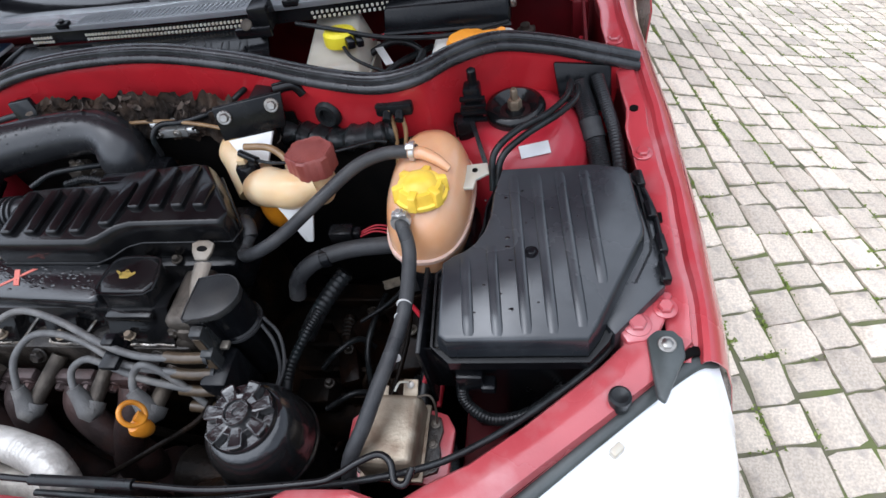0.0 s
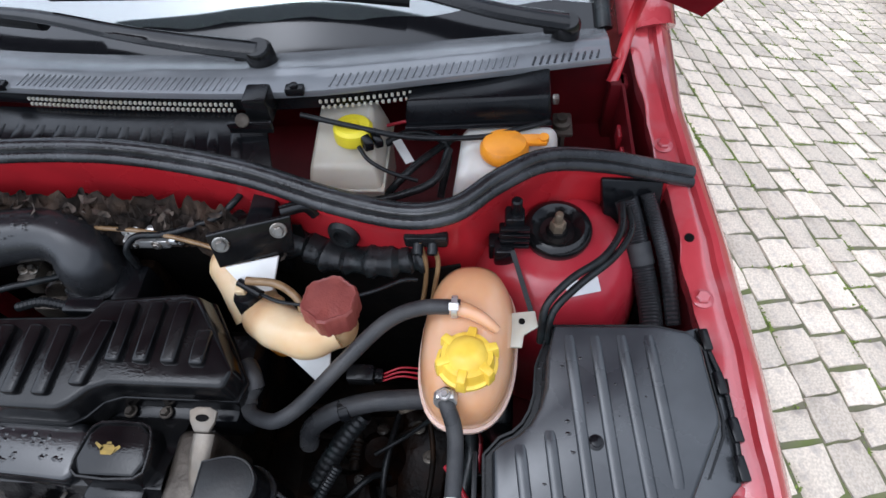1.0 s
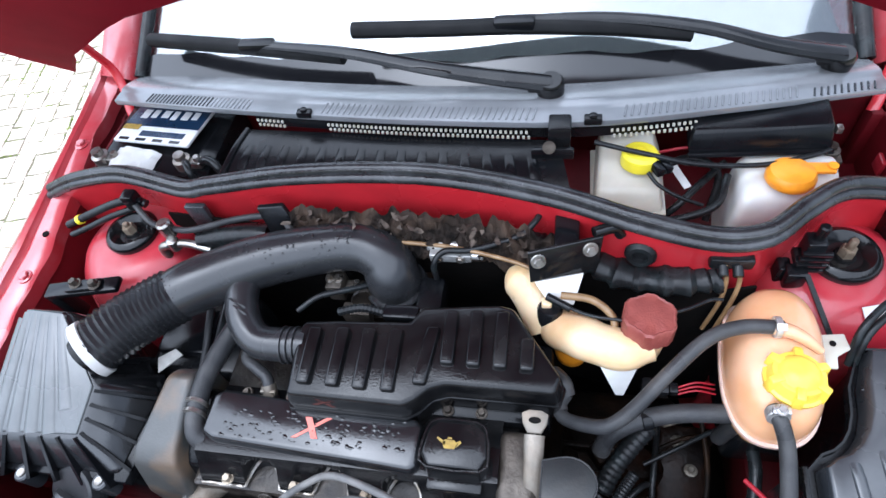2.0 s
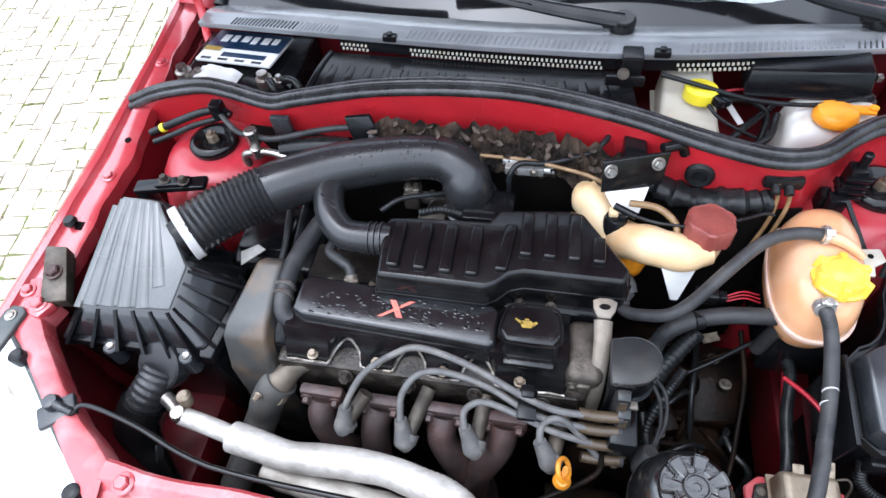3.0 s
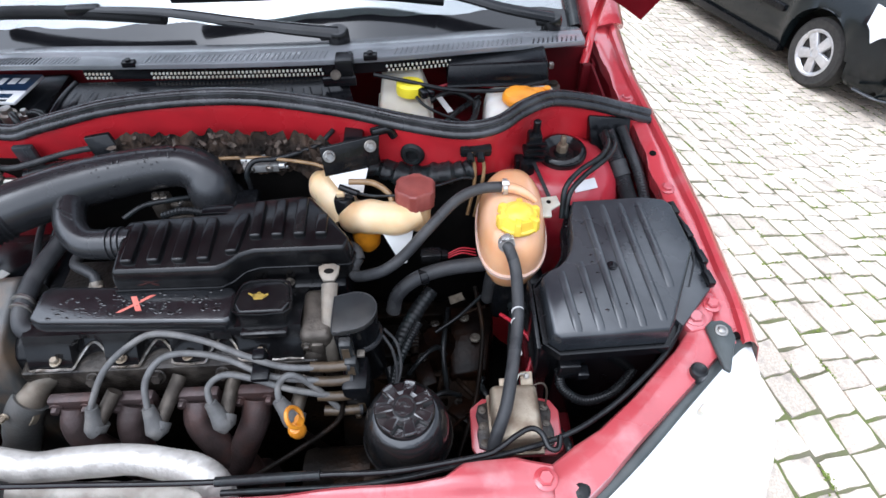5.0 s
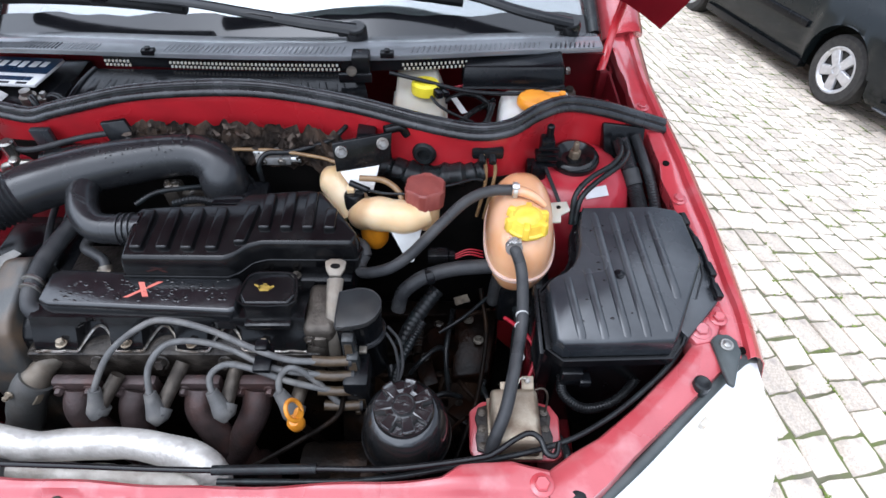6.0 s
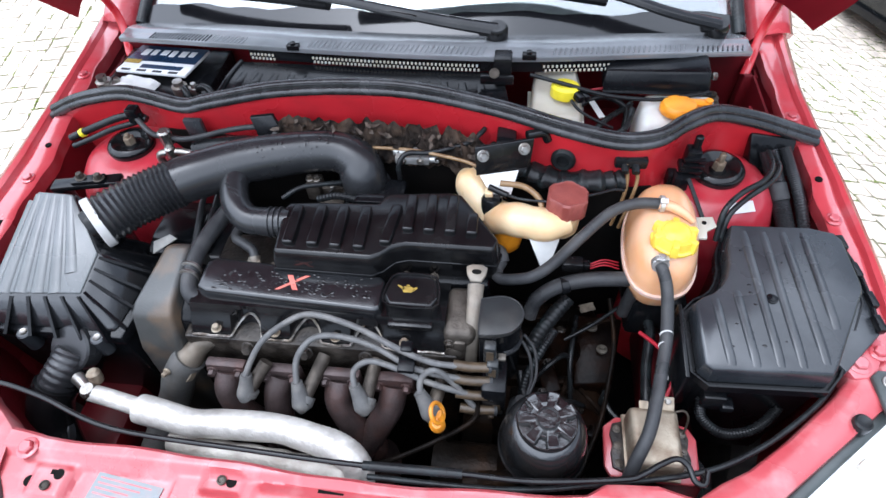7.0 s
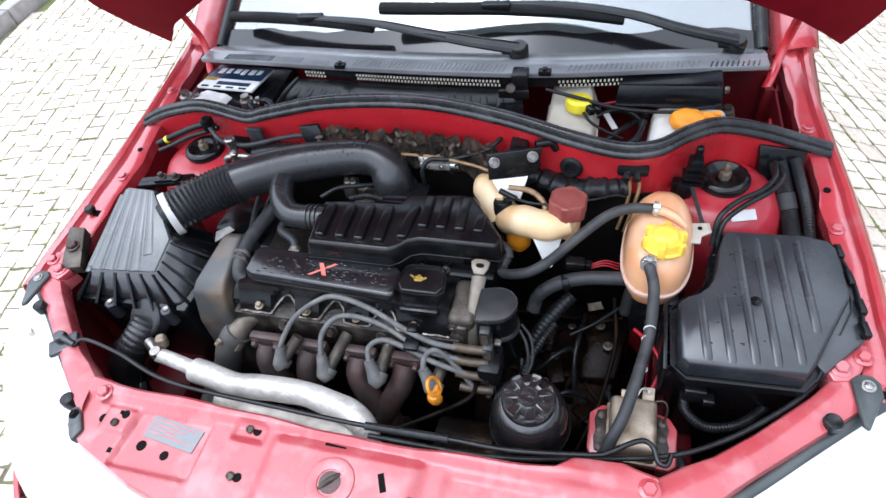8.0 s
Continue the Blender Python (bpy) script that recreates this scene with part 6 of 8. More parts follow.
bx = loft([[(0.131, -0.078, 0.915), (0.216, -0.050, 0.913), (0.212, -0.066, 0.872), (0.134, -0.092, 0.874)], [(0.131, -0.074, 0.916), (0.216, -0.046, 0.914), (0.212, -0.062, 0.873), (0.134, -0.088, 0.875)]], bev=0.001)
part("sheet", bx, "gloss", plate)
for x, y in ((0.143, -0.079), (0.202, -0.060)):
    part("bolt", bolt(0, 0, 0, 0.0062, 0.006, at(x, y, 0.902, 62, 0, 18)), "steel", plate)
part("arm", tube([(0.205, -0.045, 0.915), (0.228, -0.035, 0.912), (0.237, -0.034, 0.898)], 0.007, n=4), "gloss", plate)
part("stay", box(0.16, 0.19, -0.055, -0.005, 0.80, 0.90, 0.004), "plastic", plate)

plate.location += Vector((0, 0.014, 0.002))

# ---- black domed canister in front ----
dome = thing("oil_canister", "shiny black domed canister with a lobed screw cap", "canister", (0.246, -0.420, 0.55))
DX, DY = 0.246, -0.420
part("body", lathe([(0.044, 0.55), (0.048, 0.68), (0.0515, 0.728), (0.0545, 0.733), (0.0555, 0.738), (0.0555, 0.743), (0.0535, 0.747), (0.0535, 0.762), (0.0515, 0.778), (0.047, 0.792), (0.040, 0.802), (0.034, 0.806)], 48, at(DX, DY, 0)), "black_metal", dome)
part("seam", lathe([(0.0555, 0.7365), (0.0572, 0.7385), (0.0572, 0.7425), (0.0555, 0.7445)], 48, at(DX, DY, 0), False), "black_metal", dome, "crimped black seam")
cap_d = part("cap", lathe([(0.034, 0.803), (0.0362, 0.806), (0.0362, 0.810), (0.0345, 0.8125), (0.020, 0.8125)], 40, at(DX, DY, 0)), "black_metal", dome, "black screw cap with eight lobes")
gear = []
for j in range(168):
    a = 2 * math.pi * j / 168
    u = abs((j % 24) / 24 - 0.5) * 2
    w = min(1.0, max(0.0, (u - 0.40) / 0.22))
    f = lerp(0.0350, 0.0215, w * w * (3 - 2 * w))
    gear.append((DX + f * math.cos(a), DY + f * math.sin(a)))
part("lobed_top", loft([[(x, y, 0.810) for x, y in gear], [(x, y, 0.8185) for x, y in gear], [(DX + (x - DX) * 0.95, DY + (y - DY) * 0.95, 0.8200) for x, y in gear], [(DX + (x - DX) * 0.86, DY + (y - DY) * 0.86, 0.8192) for x, y in gear], [(DX + (x - DX) * 0.45, DY + (y - DY) * 0.45, 0.8200) for x, y in gear]]), "black_metal", cap_d)
part("bead", tube([(x, y, 0.8188) for x, y in gear + gear[:1]], 0.0010, seg=6, n=1), "black_metal", cap_d)
part("hub", lathe([(0.0145, 0.8190), (0.0142, 0.8240), (0.0132, 0.8258), (0.0118, 0.8258), (0.0108, 0.8232), (0.0045, 0.8232), (0.004, 0.8215)], 28, at(DX, DY, 0)), "black_metal", cap_d)

# ---- metal relay box ----
rel = thing("regulator_box", "worn bare metal regulator box on a red bracket", "regulator", (0.382, -0.407, 0.56))
RX, RY_ = 0.384, -0.406
part("case", loft([[(RX + sx * w, RY_ + sy * l, z) for sx, sy in ((-1, -1), (1, -1), (1, 1), (-1, 1))] for z, w, l in ((0.722, 0.0305, 0.0385), (0.758, 0.0305, 0.0385), (0.766, 0.026, 0.034))], bev=0.005, seg=3), "brass", rel)
part("flange", loft([[(RX + sx * w, RY_ + sy * l, z) for sx, sy in ((-1, -1), (1, -1), (1, 1), (-1, 1))] for z, w, l in ((0.722, 0.034, 0.042), (0.727, 0.034, 0.042))], bev=0.002), "brass", rel)
part("bracket", prism([(RX + x, RY_ + y) for x, y in ((-0.058, -0.028), (-0.050, -0.040), (0.050, -0.042), (0.060, -0.034), (0.062, 0.018), (0.052, 0.034), (0.030, 0.040), (-0.040, 0.040), (-0.057, 0.026))], 0.712, 0.7205, 0.003, 2), "red_dusty_glare", rel, "dusty red painted bracket")
for s in (-1, 1):
    bar = part("terminal_bar", prism([(RX + s * x, RY_ + y) for x, y in ((0.033, -0.036), (0.048, -0.030), (0.050, -0.012), (0.047, 0.0), (0.050, 0.014), (0.046, 0.028), (0.033, 0.032))], 0.7205, 0.7265, 0.0012), "head", rel, "dark insulating strip")
    for y in (-0.025, -0.002, 0.020):
        part("screw", lathe([(0.0052, 0), (0.0052, 0.0015), (0.0032, 0.002), (0.0032, 0.0035), (0.0015, 0.0038)], 12, at(RX + s * 0.041, RY_ + y, 0.7265)), "cast", bar)
part("tab", moved(box(-0.008, 0.008, -0.010, 0.008, 0, 0.0025, 0.001), at(RX + 0.018, RY_ + 0.045, 0.764, 25, 0, 0)), "brass", rel)
part("rivet", lathe([(0.004, 0), (0.004, 0.002), (0.002, 0.003)], 12, at(RX + 0.018, RY_ + 0.046, 0.767, 25, 0, 0)), "steel", rel)
part("tab", moved(box(-0.006, 0.006, -0.006, 0.006, 0, 0.0025, 0.001), at(RX - 0.012, RY_ + 0.040, 0.762, 20, 0, 0)), "brass", rel)
part("wire", tube([(RX + 0.016, RY_ + 0.048, 0.769), (RX + 0.008, RY_ + 0.044, 0.776), (RX + 0.003, RY_ + 0.036, 0.772)], 0.0012, n=4), "white_plastic", rel)
part("wire", tube([(RX + 0.026, RY_ + 0.034, 0.764), (RX + 0.038, RY_ + 0.036, 0.764), (RX + 0.044, RY_ + 0.030, 0.755), (RX + 0.043, RY_ + 0.020, 0.730)], 0.0014, n=4), "cast", rel)
part("post", box(RX - 0.02, RX + 0.03, RY_ - 0.02, RY_ + 0.02, 0.56, 0.712, 0.004), "iron", rel)

# ---- plenum: battery, filter cover, bottles ----
bat = thing("battery", "car battery with blue and white label and exposed terminals", "battery", (-0.48, 0.18, 0.74))
part("case", box(-0.585, -0.375, 0.10, 0.265, 0.74, 0.856, 0.006), "plastic", bat)
bm_ = at(-0.487, 0.198, 0.872, -2, -3, -9)
lab = part("label", moved(box(-0.076, 0.078, -0.042, 0.046, -0.006, 0.0, 0.002), bm_), "white", bat, "torn blue and white printed top")
part("blue_field", moved(box(-0.0755, 0.0775, -0.006, 0.0458, 0.0, 0.0008, 0), bm_), "blue", lab)
part("blue_band", moved(box(-0.03, 0.06, -0.029, -0.017, 0.0, 0.0008, 0), bm_), "blue", lab)
part("orange_patch", moved(box(-0.074, -0.04, -0.016, -0.004, 0.0008, 0.0014, 0), bm_), "mark_yellow", lab)
for k in range(6):
    part("logo_bar", moved(box(-0.056 + k * 0.021, -0.041 + k * 0.021 - 0.003 * (k % 2), 0.012 + 0.002 * (k % 3), 0.033, 0.0008, 0.0014, 0), bm_), "white", lab)
for k in range(4):
    part("print_bar", moved(box(-0.065 + k * 0.035, -0.045 + k * 0.035, -0.040, -0.034, 0.0, 0.0007, 0), bm_), "plastic_grey", lab)
crumple_ = [[Vector((lerp(-0.042, 0.042, i / 11), lerp(-0.020, 0.030, j / 7), 0.016 * math.sin(math.pi * min(1, max(0, i / 11))) ** 0.4 * math.sin(math.pi * (0.15 + 0.7 * j / 7)) ** 0.4 + 0.005 * noise.noise(Vector((i * 0.7, j * 0.8, 2.0))))) for j in range(8)] for i in range(12)]
part("cover", moved(sheet(crumple_, 0.001), at(-0.515, 0.118, 0.858, 4, 0, -6)), "cloth_white", bat, "crumpled white plastic terminal cover")
for x, y in ((-0.42, 0.122), (-0.572, 0.13)):
    post = part("terminal", join(lathe([(0.014, 0.85), (0.014, 0.872), (0.009, 0.874), (0.009, 0.882)], 16, at(x, y, 0)), box(x - 0.006, x + 0.034, y - 0.008, y + 0.008, 0.856, 0.868, 0.003), bolt(0, 0, 0, 0.006, 0.01, at(x + 0.028, y, 0.868))), "steel", bat, "corroded battery terminal")
part("cable", tube([(-0.395, 0.122, 0.862), (-0.37, 0.12, 0.872), (-0.352, 0.108, 0.86), (-0.34, 0.09, 0.80)], 0.007, n=5), "rubber", bat)
part("cable", tube([(-0.41, 0.115, 0.872), (-0.395, 0.10, 0.882), (-0.385, 0.085, 0.87), (-0.38, 0.08, 0.80)], 0.006, n=5), "rubber", bat)

cov = thing("cabin_filter_cover", "black ribbed plastic cabin filter cover", "filter cover", (-0.07, 0.09, 0.86))


def cover_at(u, v):
    a = Vector((-0.318, 0.072, 0.893)).lerp(Vector((0.178, 0.035, 0.909)), u)
    b = Vector((-0.300, 0.152, 0.905)).lerp(Vector((0.160, 0.106, 0.927)), u)
    return a.lerp(b, v)


part("panel", sheet([[cover_at(u / 20, v) + Vector((0, 0, 0.004 * math.sin(math.pi * v))) for v in (-0.12, 0, 0.2, 0.4, 0.6, 0.8, 1.0)] for u in range(21)], 0.003), "plastic", cov)
for k in range(15):
    u = 0.05 + k * 0.062
    part("rib", tube([cover_at(u, 0.12) + Vector((0, 0, 0.0015)), cover_at(u, 0.35) + Vector((0, 0, 0.0045)), cover_at(u, 0.62) + Vector((0, 0, 0.0030))], 0.0068, seg=12, n=4, flat=0.3), "plastic", cov)
part("edge", tube([cover_at(0, -0.1), cover_at(0, 0.5) + Vector((0, 0, 0.004)), cover_at(0, 1)], 0.005, n=3), "plastic", cov)
part("latch", join(box(0.148, 0.176, 0.085, 0.115, 0.93, 0.965, 0.003), box(0.128, 0.18, 0.07, 0.078, 0.93, 0.945, 0.002)), "plastic", cov)
part("rivet", lathe([(0.008, 0), (0.008, 0.002), (0.005, 0.004)], 18, at(0.150, 0.070, 0.951, 40, 0, 0)), "cast", cov, "bright rivet head")

brk = thing("brake_fluid_reservoir", "cloudy white brake fluid reservoir with lemon cap", "fluid reservoir", (0.245, 0.09, 0.74))
part("tank", loft([[(0.216, 0.052, 0.78), (0.290, 0.052, 0.78), (0.292, 0.15, 0.78), (0.216, 0.152, 0.78)], [(0.206, 0.047, 0.862), (0.296, 0.047, 0.858), (0.296, 0.155, 0.865), (0.211, 0.158, 0.865)], [(0.211, 0.060, 0.884), (0.290, 0.064, 0.880), (0.278, 0.160, 0.916), (0.216, 0.162, 0.912)]], bev=0.006, seg=3), "white_plastic", brk)
part("base", box(0.222, 0.264, 0.06, 0.13, 0.738, 0.785, 0.004), "iron", brk)
part("seam", box(0.2045, 0.2985, 0.0445, 0.157, 0.853, 0.857, 0.001), "white_plastic", brk)
part("cap", join(lathe([(0.0225, 0), (0.0235, 0.004), (0.0235, 0.016), (0.020, 0.020), (0.009, 0.020), (0.008, 0.016)], 28, at(0.262, 0.096, 0.895, -10, 4, 0))), "yellow2", brk, "lemon yellow cap")
part("plug", join(moved(box(0.0, 0.011, -0.02, 0.008, 0, 0.011, 0.002), at(0.272, 0.082, 0.903, 0, 10, 30)), moved(box(0.0, 0.010, -0.018, 0.008, 0, 0.010, 0.002), at(0.284, 0.088, 0.900, 0, 10, 30))), "plastic", brk, "black twin connector")
part("wire", tube([(0.272, 0.075, 0.902), (0.285, 0.06, 0.895), (0.31, 0.05, 0.885), (0.34, 0.05, 0.87)], 0.0025, n=5), "rubber", brk)

ws = thing("washer_bottle", "cloudy white washer fluid bottle with orange cap", "washer bottle", (0.44, 0.08, 0.74))
part("tank", loft([[(0.375, 0.062, 0.74), (0.50, 0.072, 0.74), (0.505, 0.14, 0.74), (0.385, 0.14, 0.74)], [(0.378, 0.045, 0.84), (0.506, 0.070, 0.84), (0.510, 0.14, 0.85), (0.388, 0.14, 0.85)], [(0.388, 0.055, 0.874), (0.502, 0.072, 0.874), (0.505, 0.13, 0.882), (0.392, 0.13, 0.882)]], bev=0.013, seg=4), "milky", ws)
part("cap", lathe([(0.027, 0), (0.029, 0.003), (0.029, 0.010), (0.025, 0.016), (0.015, 0.018)], 28, at(0.442, 0.086, 0.878, -8, 0, 0)), "orange", ws, "orange flip cap")
part("hinge", join(box(0.462, 0.492, 0.088, 0.104, 0.886, 0.892, 0.002), lathe([(0.006, 0.888), (0.006, 0.895)], 12, at(0.488, 0.096, 0))), "orange", ws)

pbox = single("plenum_box", loft([[(0.322, 0.112, 0.895), (0.500, 0.134, 0.880), (0.500, 0.20, 0.885), (0.322, 0.18, 0.90)], [(0.326, 0.124, 0.925), (0.497, 0.148, 0.910), (0.497, 0.20, 0.915), (0.326, 0.18, 0.93)]], bev=0.005, seg=2), "plastic", "black plastic box tucked under the scuttle panel", "plastic box")
part("lip", tube([(0.323, 0.110, 0.896), (0.41, 0.1205, 0.889), (0.499, 0.132, 0.881)], 0.0042, seg=8, n=3, flat=0.7), "plastic", pbox)
part("end_clip", box(0.499, 0.507, 0.146, 0.156, 0.896, 0.906, 0.002), "steel", pbox, "small metal end clip")
single("drain_cable", tube([(0.205, 0.100, 0.93), (0.26, 0.092, 0.920), (0.33, 0.090, 0.902), (0.41, 0.100, 0.890), (0.47, 0.118, 0.888), (0.495, 0.132, 0.884)], 0.0034, n=6), "rubber", "thin black cable under the scuttle", "cable")
for pts, m in (([(0.28, 0.11, 0.86), (0.33, 0.13, 0.87), (0.37, 0.12, 0.85), (0.36, 0.08, 0.80)], "rubber"), ([(0.275, 0.06, 0.80), (0.31, 0.06, 0.85), (0.34, 0.09, 0.86), (0.38, 0.14, 0.85)], "rubber"), ([(0.29, 0.14, 0.87), (0.34, 0.14, 0.88), (0.42, 0.15, 0.86)], "red_wire"), ([(0.27, 0.04, 0.84), (0.32, 0.045, 0.85), (0.36, 0.06, 0.86), (0.375, 0.10, 0.87)], "rubber")):
    single("plenum_wire", tube(pts, 0.0022 if m == "red_wire" else 0.005, n=6), m, "wire running through the plenum chamber", "wire")
single("paper_tag", moved(box(-0.006, 0.006, -0.017, 0.017, 0, 0.001, 0), at(0.318, 0.098, 0.868, 20, 12, 38)), "cloth_white", "white printed tag among the wires", "tag")
single("hinge_bracket", join(box(0.505, 0.530, 0.150, 0.19, 0.835, 0.842, 0.003), lathe([(0.012, 0.842), (0.012, 0.848), (0.007, 0.85), (0.007, 0.856)], 14, at(0.516, 0.168, 0)), box(0.515, 0.52, 0.15, 0.19, 0.735, 0.838, 0.001)), "cast", "grimy steel bracket with a nut", "bracket")

# ---- torn insulation on the bulkhead ----
random.seed(4)
felt_thing = thing("insulation_felt", "torn dirty brown insulation felt on the bulkhead", "insulation", (0, 0, 0.86))
for layer in range(4):
    rows = []
    for i in range(110):
        x = lerp(-0.205 + 0.01 * layer, 0.19 - 0.012 * layer, i / 109)
        top = along([-0.21, -0.15, 0.0, 0.12, 0.19], [0.897, 0.904, 0.904, 0.894, 0.874], x) - 0.007 * layer
        edge = 0.016 + 0.014 * (noise.noise(Vector((x * 60, layer * 3.3, 0))) + 0.4)
        row = []
        for j in range(8):
            v = j / 7
            q = noise.noise_vector(Vector((x * 70, v * 3 + layer * 5, 1.7)))
            q2 = noise.noise_vector(Vector((x * 190, v * 9 + layer * 5, 4.7)))
            row.append(Vector((x + q.x * 0.004, along([-0.2, 0.05, 0.19], [0.016, 0.006, -0.012], x) - 0.009 - 0.006 * layer - 0.014 * math.sin(v * 2.6) + q.y * 0.014 + q2.y * 0.005, top - edge * v * 1.6 + q.z * 0.011 + q2.z * 0.005)))
        rows.append(row)
    part("rag", sheet(rows, 0.0), "felt", felt_thing)
scraps = bmesh.new()
for k in range(80):
    x = random.uniform(-0.2, 0.19)
    c = Vector((x, along([-0.2, 0.05, 0.19], [0.016, 0.006, -0.012], x) - random.uniform(0.014, 0.034), along([-0.21, -0.15, 0.0, 0.12, 0.19], [0.897, 0.904, 0.904, 0.894, 0.874], x) - random.uniform(-0.004, 0.034)))
    m = Matrix.Translation(c) @ Euler((random.uniform(-1, 1), random.uniform(-1, 1), random.uniform(0, 6.28))).to_matrix().to_4x4()
    w, l = random.uniform(0.002, 0.005), random.uniform(0.004, 0.010)
    ring = [scraps.verts.new(m @ Vector((a * w * random.uniform(0.6, 1.3), b * l, 0.004 * b * b + random.uniform(-0.001, 0.001)))) for a, b in ((-1, -0.6), (0.3, -1), (1, -0.3), (0.8, 0.5), (0.1, 1), (-0.9, 0.4))]
    scraps.faces.new(ring[:3] + ring[5:])
    scraps.faces.new(ring[2:])
part("torn_fringe", scraps, "felt_scrap", felt_thing, "dry torn scraps of felt and leaf")
# Second added black panel, standing for the dark below the felt.
single("heat_shield", sheet([[Vector((x, along([-0.22, 0.2], [0.005, -0.012], x) + dy, z)) for dy, z in ((-0.004, 0.868), (-0.012, 0.80), (-0.008, 0.62))] for x in (-0.215, -0.1, 0.0, 0.1, 0.21)], 0.003), "shadow", "black panel added for the dark low on the bulkhead", "insulation")
single("felt_clip", loft([[(-0.238, 0.004, 0.902), (-0.198, 0.004, 0.908), (-0.180, -0.012, 0.875), (-0.222, -0.016, 0.866)], [(-0.238, 0.012, 0.902), (-0.198, 0.012, 0.908), (-0.180, -0.002, 0.873), (-0.222, -0.006, 0.864)]], bev=0.002), "plastic", "black corner clip of the bulkhead insulation", "clip")

# ---- cables and pipes along the bulkhead ----
for name, pts, r, m, label in (("fuel_pipe", [(-0.05, -0.022, 0.872), (-0.01, -0.028, 0.878), (0.04, -0.034, 0.88), (0.108, -0.050, 0.88), (0.14, -0.06, 0.875)], 0.0028, "amber", "thin amber fuel pipe behind the engine"),
                               ("throttle_cable", [(0.012, -0.055, 0.84), (0.012, -0.052, 0.868), (0.025, -0.040, 0.88), (0.06, -0.036, 0.88), (0.114, -0.018, 0.885), (0.135, 0.0, 0.892), (0.142, 0.016, 0.892)], 0.0042, "rubber", "black throttle cable curving to the bulkhead"),
                               ("air_conditioning_pipe", [(-0.469, 0.040, 0.868), (-0.446, 0.02, 0.862), (-0.421, 0.004, 0.858), (-0.39, -0.002, 0.858), (-0.353, -0.005, 0.860), (-0.28, 0.008, 0.872), (-0.222, 0.008, 0.880), (-0.19, -0.012, 0.878), (-0.17, -0.03, 0.86)], 0.0048, "hose", "grey refrigerant pipe along the bulkhead"),
                               ("harness", [(-0.60, 0.02, 0.828), (-0.575, 0.024, 0.838), (-0.534, 0.033, 0.852), (-0.50, 0.040, 0.862), (-0.469, 0.044, 0.866), (-0.45, 0.04, 0.86)], 0.0065, "rubber", "black taped wiring harness by the strut tower"),
                               ("harness", [(-0.59, 0.006, 0.822), (-0.555, 0.012, 0.834), (-0.51, 0.022, 0.85), (-0.47, 0.036, 0.856)], 0.005, "rubber", "black wiring branch with coloured tape"),
                               ("brake_pipe", [(0.352, -0.046, 0.884), (0.357, -0.055, 0.86), (0.355, -0.065, 0.83), (0.345, -0.075, 0.78)], 0.0028, "amber", "thin brown brake pipe down the bulkhead"),
                               ("brake_pipe", [(0.366, -0.046, 0.884), (0.371, -0.056, 0.86), (0.366, -0.068, 0.83), (0.356, -0.08, 0.78)], 0.0028, "amber", "thin brown brake pipe down the bulkhead"),
                               ("loom", [(0.578, 0.032, 0.850), (0.571, -0.012, 0.860), (0.548, -0.052, 0.868), (0.512, -0.080, 0.868), (0.486, -0.108, 0.858), (0.482, -0.13, 0.82)], 0.0042, "rubber", "black cable loom looping past the strut tower"),
                               ("loom", [(0.586, 0.028, 0.845), (0.583, -0.010, 0.855), (0.560, -0.048, 0.862), (0.520, -0.084, 0.862), (0.494, -0.110, 0.852), (0.488, -0.13, 0.82)], 0.0042, "rubber", "black cable loom looping past the strut tower"),
                               ("vacuum_wire", [(0.285, -0.11, 0.875), (0.31, -0.10, 0.873), (0.335, -0.085, 0.868), (0.35, -0.08, 0.862)], 0.0022, "rubber", "thin wire by the brown cap"),
                               ("overflow_tube", [(0.17, -0.095, 0.88), (0.205, -0.098, 0.878), (0.228, -0.112, 0.868), (0.232, -0.128, 0.855)], 0.0045, "amber", "amber tube arching over the fluid bottle")):
    single(name, tube(pts, r, seg=10, n=7), m, label, "pipe" if "pipe" in name else "cable")
single("service_union", join(tube([(-0.41, -0.02, 0.80), (-0.412, -0.02, 0.83), (-0.40, -0.018, 0.838), (-0.37, -0.014, 0.838), (-0.33, -0.02, 0.832)], 0.0065, n=4), lathe([(0.009, 0.83), (0.009, 0.848), (0.006, 0.85)], 12, at(-0.39, -0.016, 0)), lathe([(0.011, 0.848), (0.011, 0.872), (0.008, 0.875)], 12, at(-0.395, -0.004, 0))), "steel", "bright metal service pipe union", "pipe union")
single("tape_band", tube([(-0.578, 0.0235, 0.8365), (-0.571, 0.0248, 0.839)], 0.0078, n=1), "yellow2", "yellow tape band on the harness", "tape")
single("clip_block", join(box(-0.478, -0.458, 0.03, 0.05, 0.855, 0.885, 0.003), box(-0.482, -0.452, 0.036, 0.044, 0.862, 0.872, 0.002)), "plastic", "black pipe clip on the bulkhead", "clip")
single("foam_roll", tube([(-0.35, -0.004, 0.835), (-0.31, -0.002, 0.842), (-0.27, 0.0, 0.846), (-0.24, 0.0, 0.845)], 0.017, n=5), "rubber", "black foam-wrapped pipe below the seal", "pipe")
sens = thing("pressure_sensor", "black sensor with a bent bracket by the strut tower", "sensor", (0.43, -0.03, 0.78))
part("body", join(box(0.424, 0.446, -0.030, -0.008, 0.835, 0.885, 0.004), lathe([(0.006, 0.885), (0.006, 0.905), (0.004, 0.907)], 12, at(0.437, -0.018, 0)), box(0.418, 0.45, -0.034, -0.012, 0.848, 0.858, 0.002)), "plastic", sens)
part("plug", box(0.412, 0.436, -0.046, -0.026, 0.815, 0.845, 0.004), "plastic", sens)
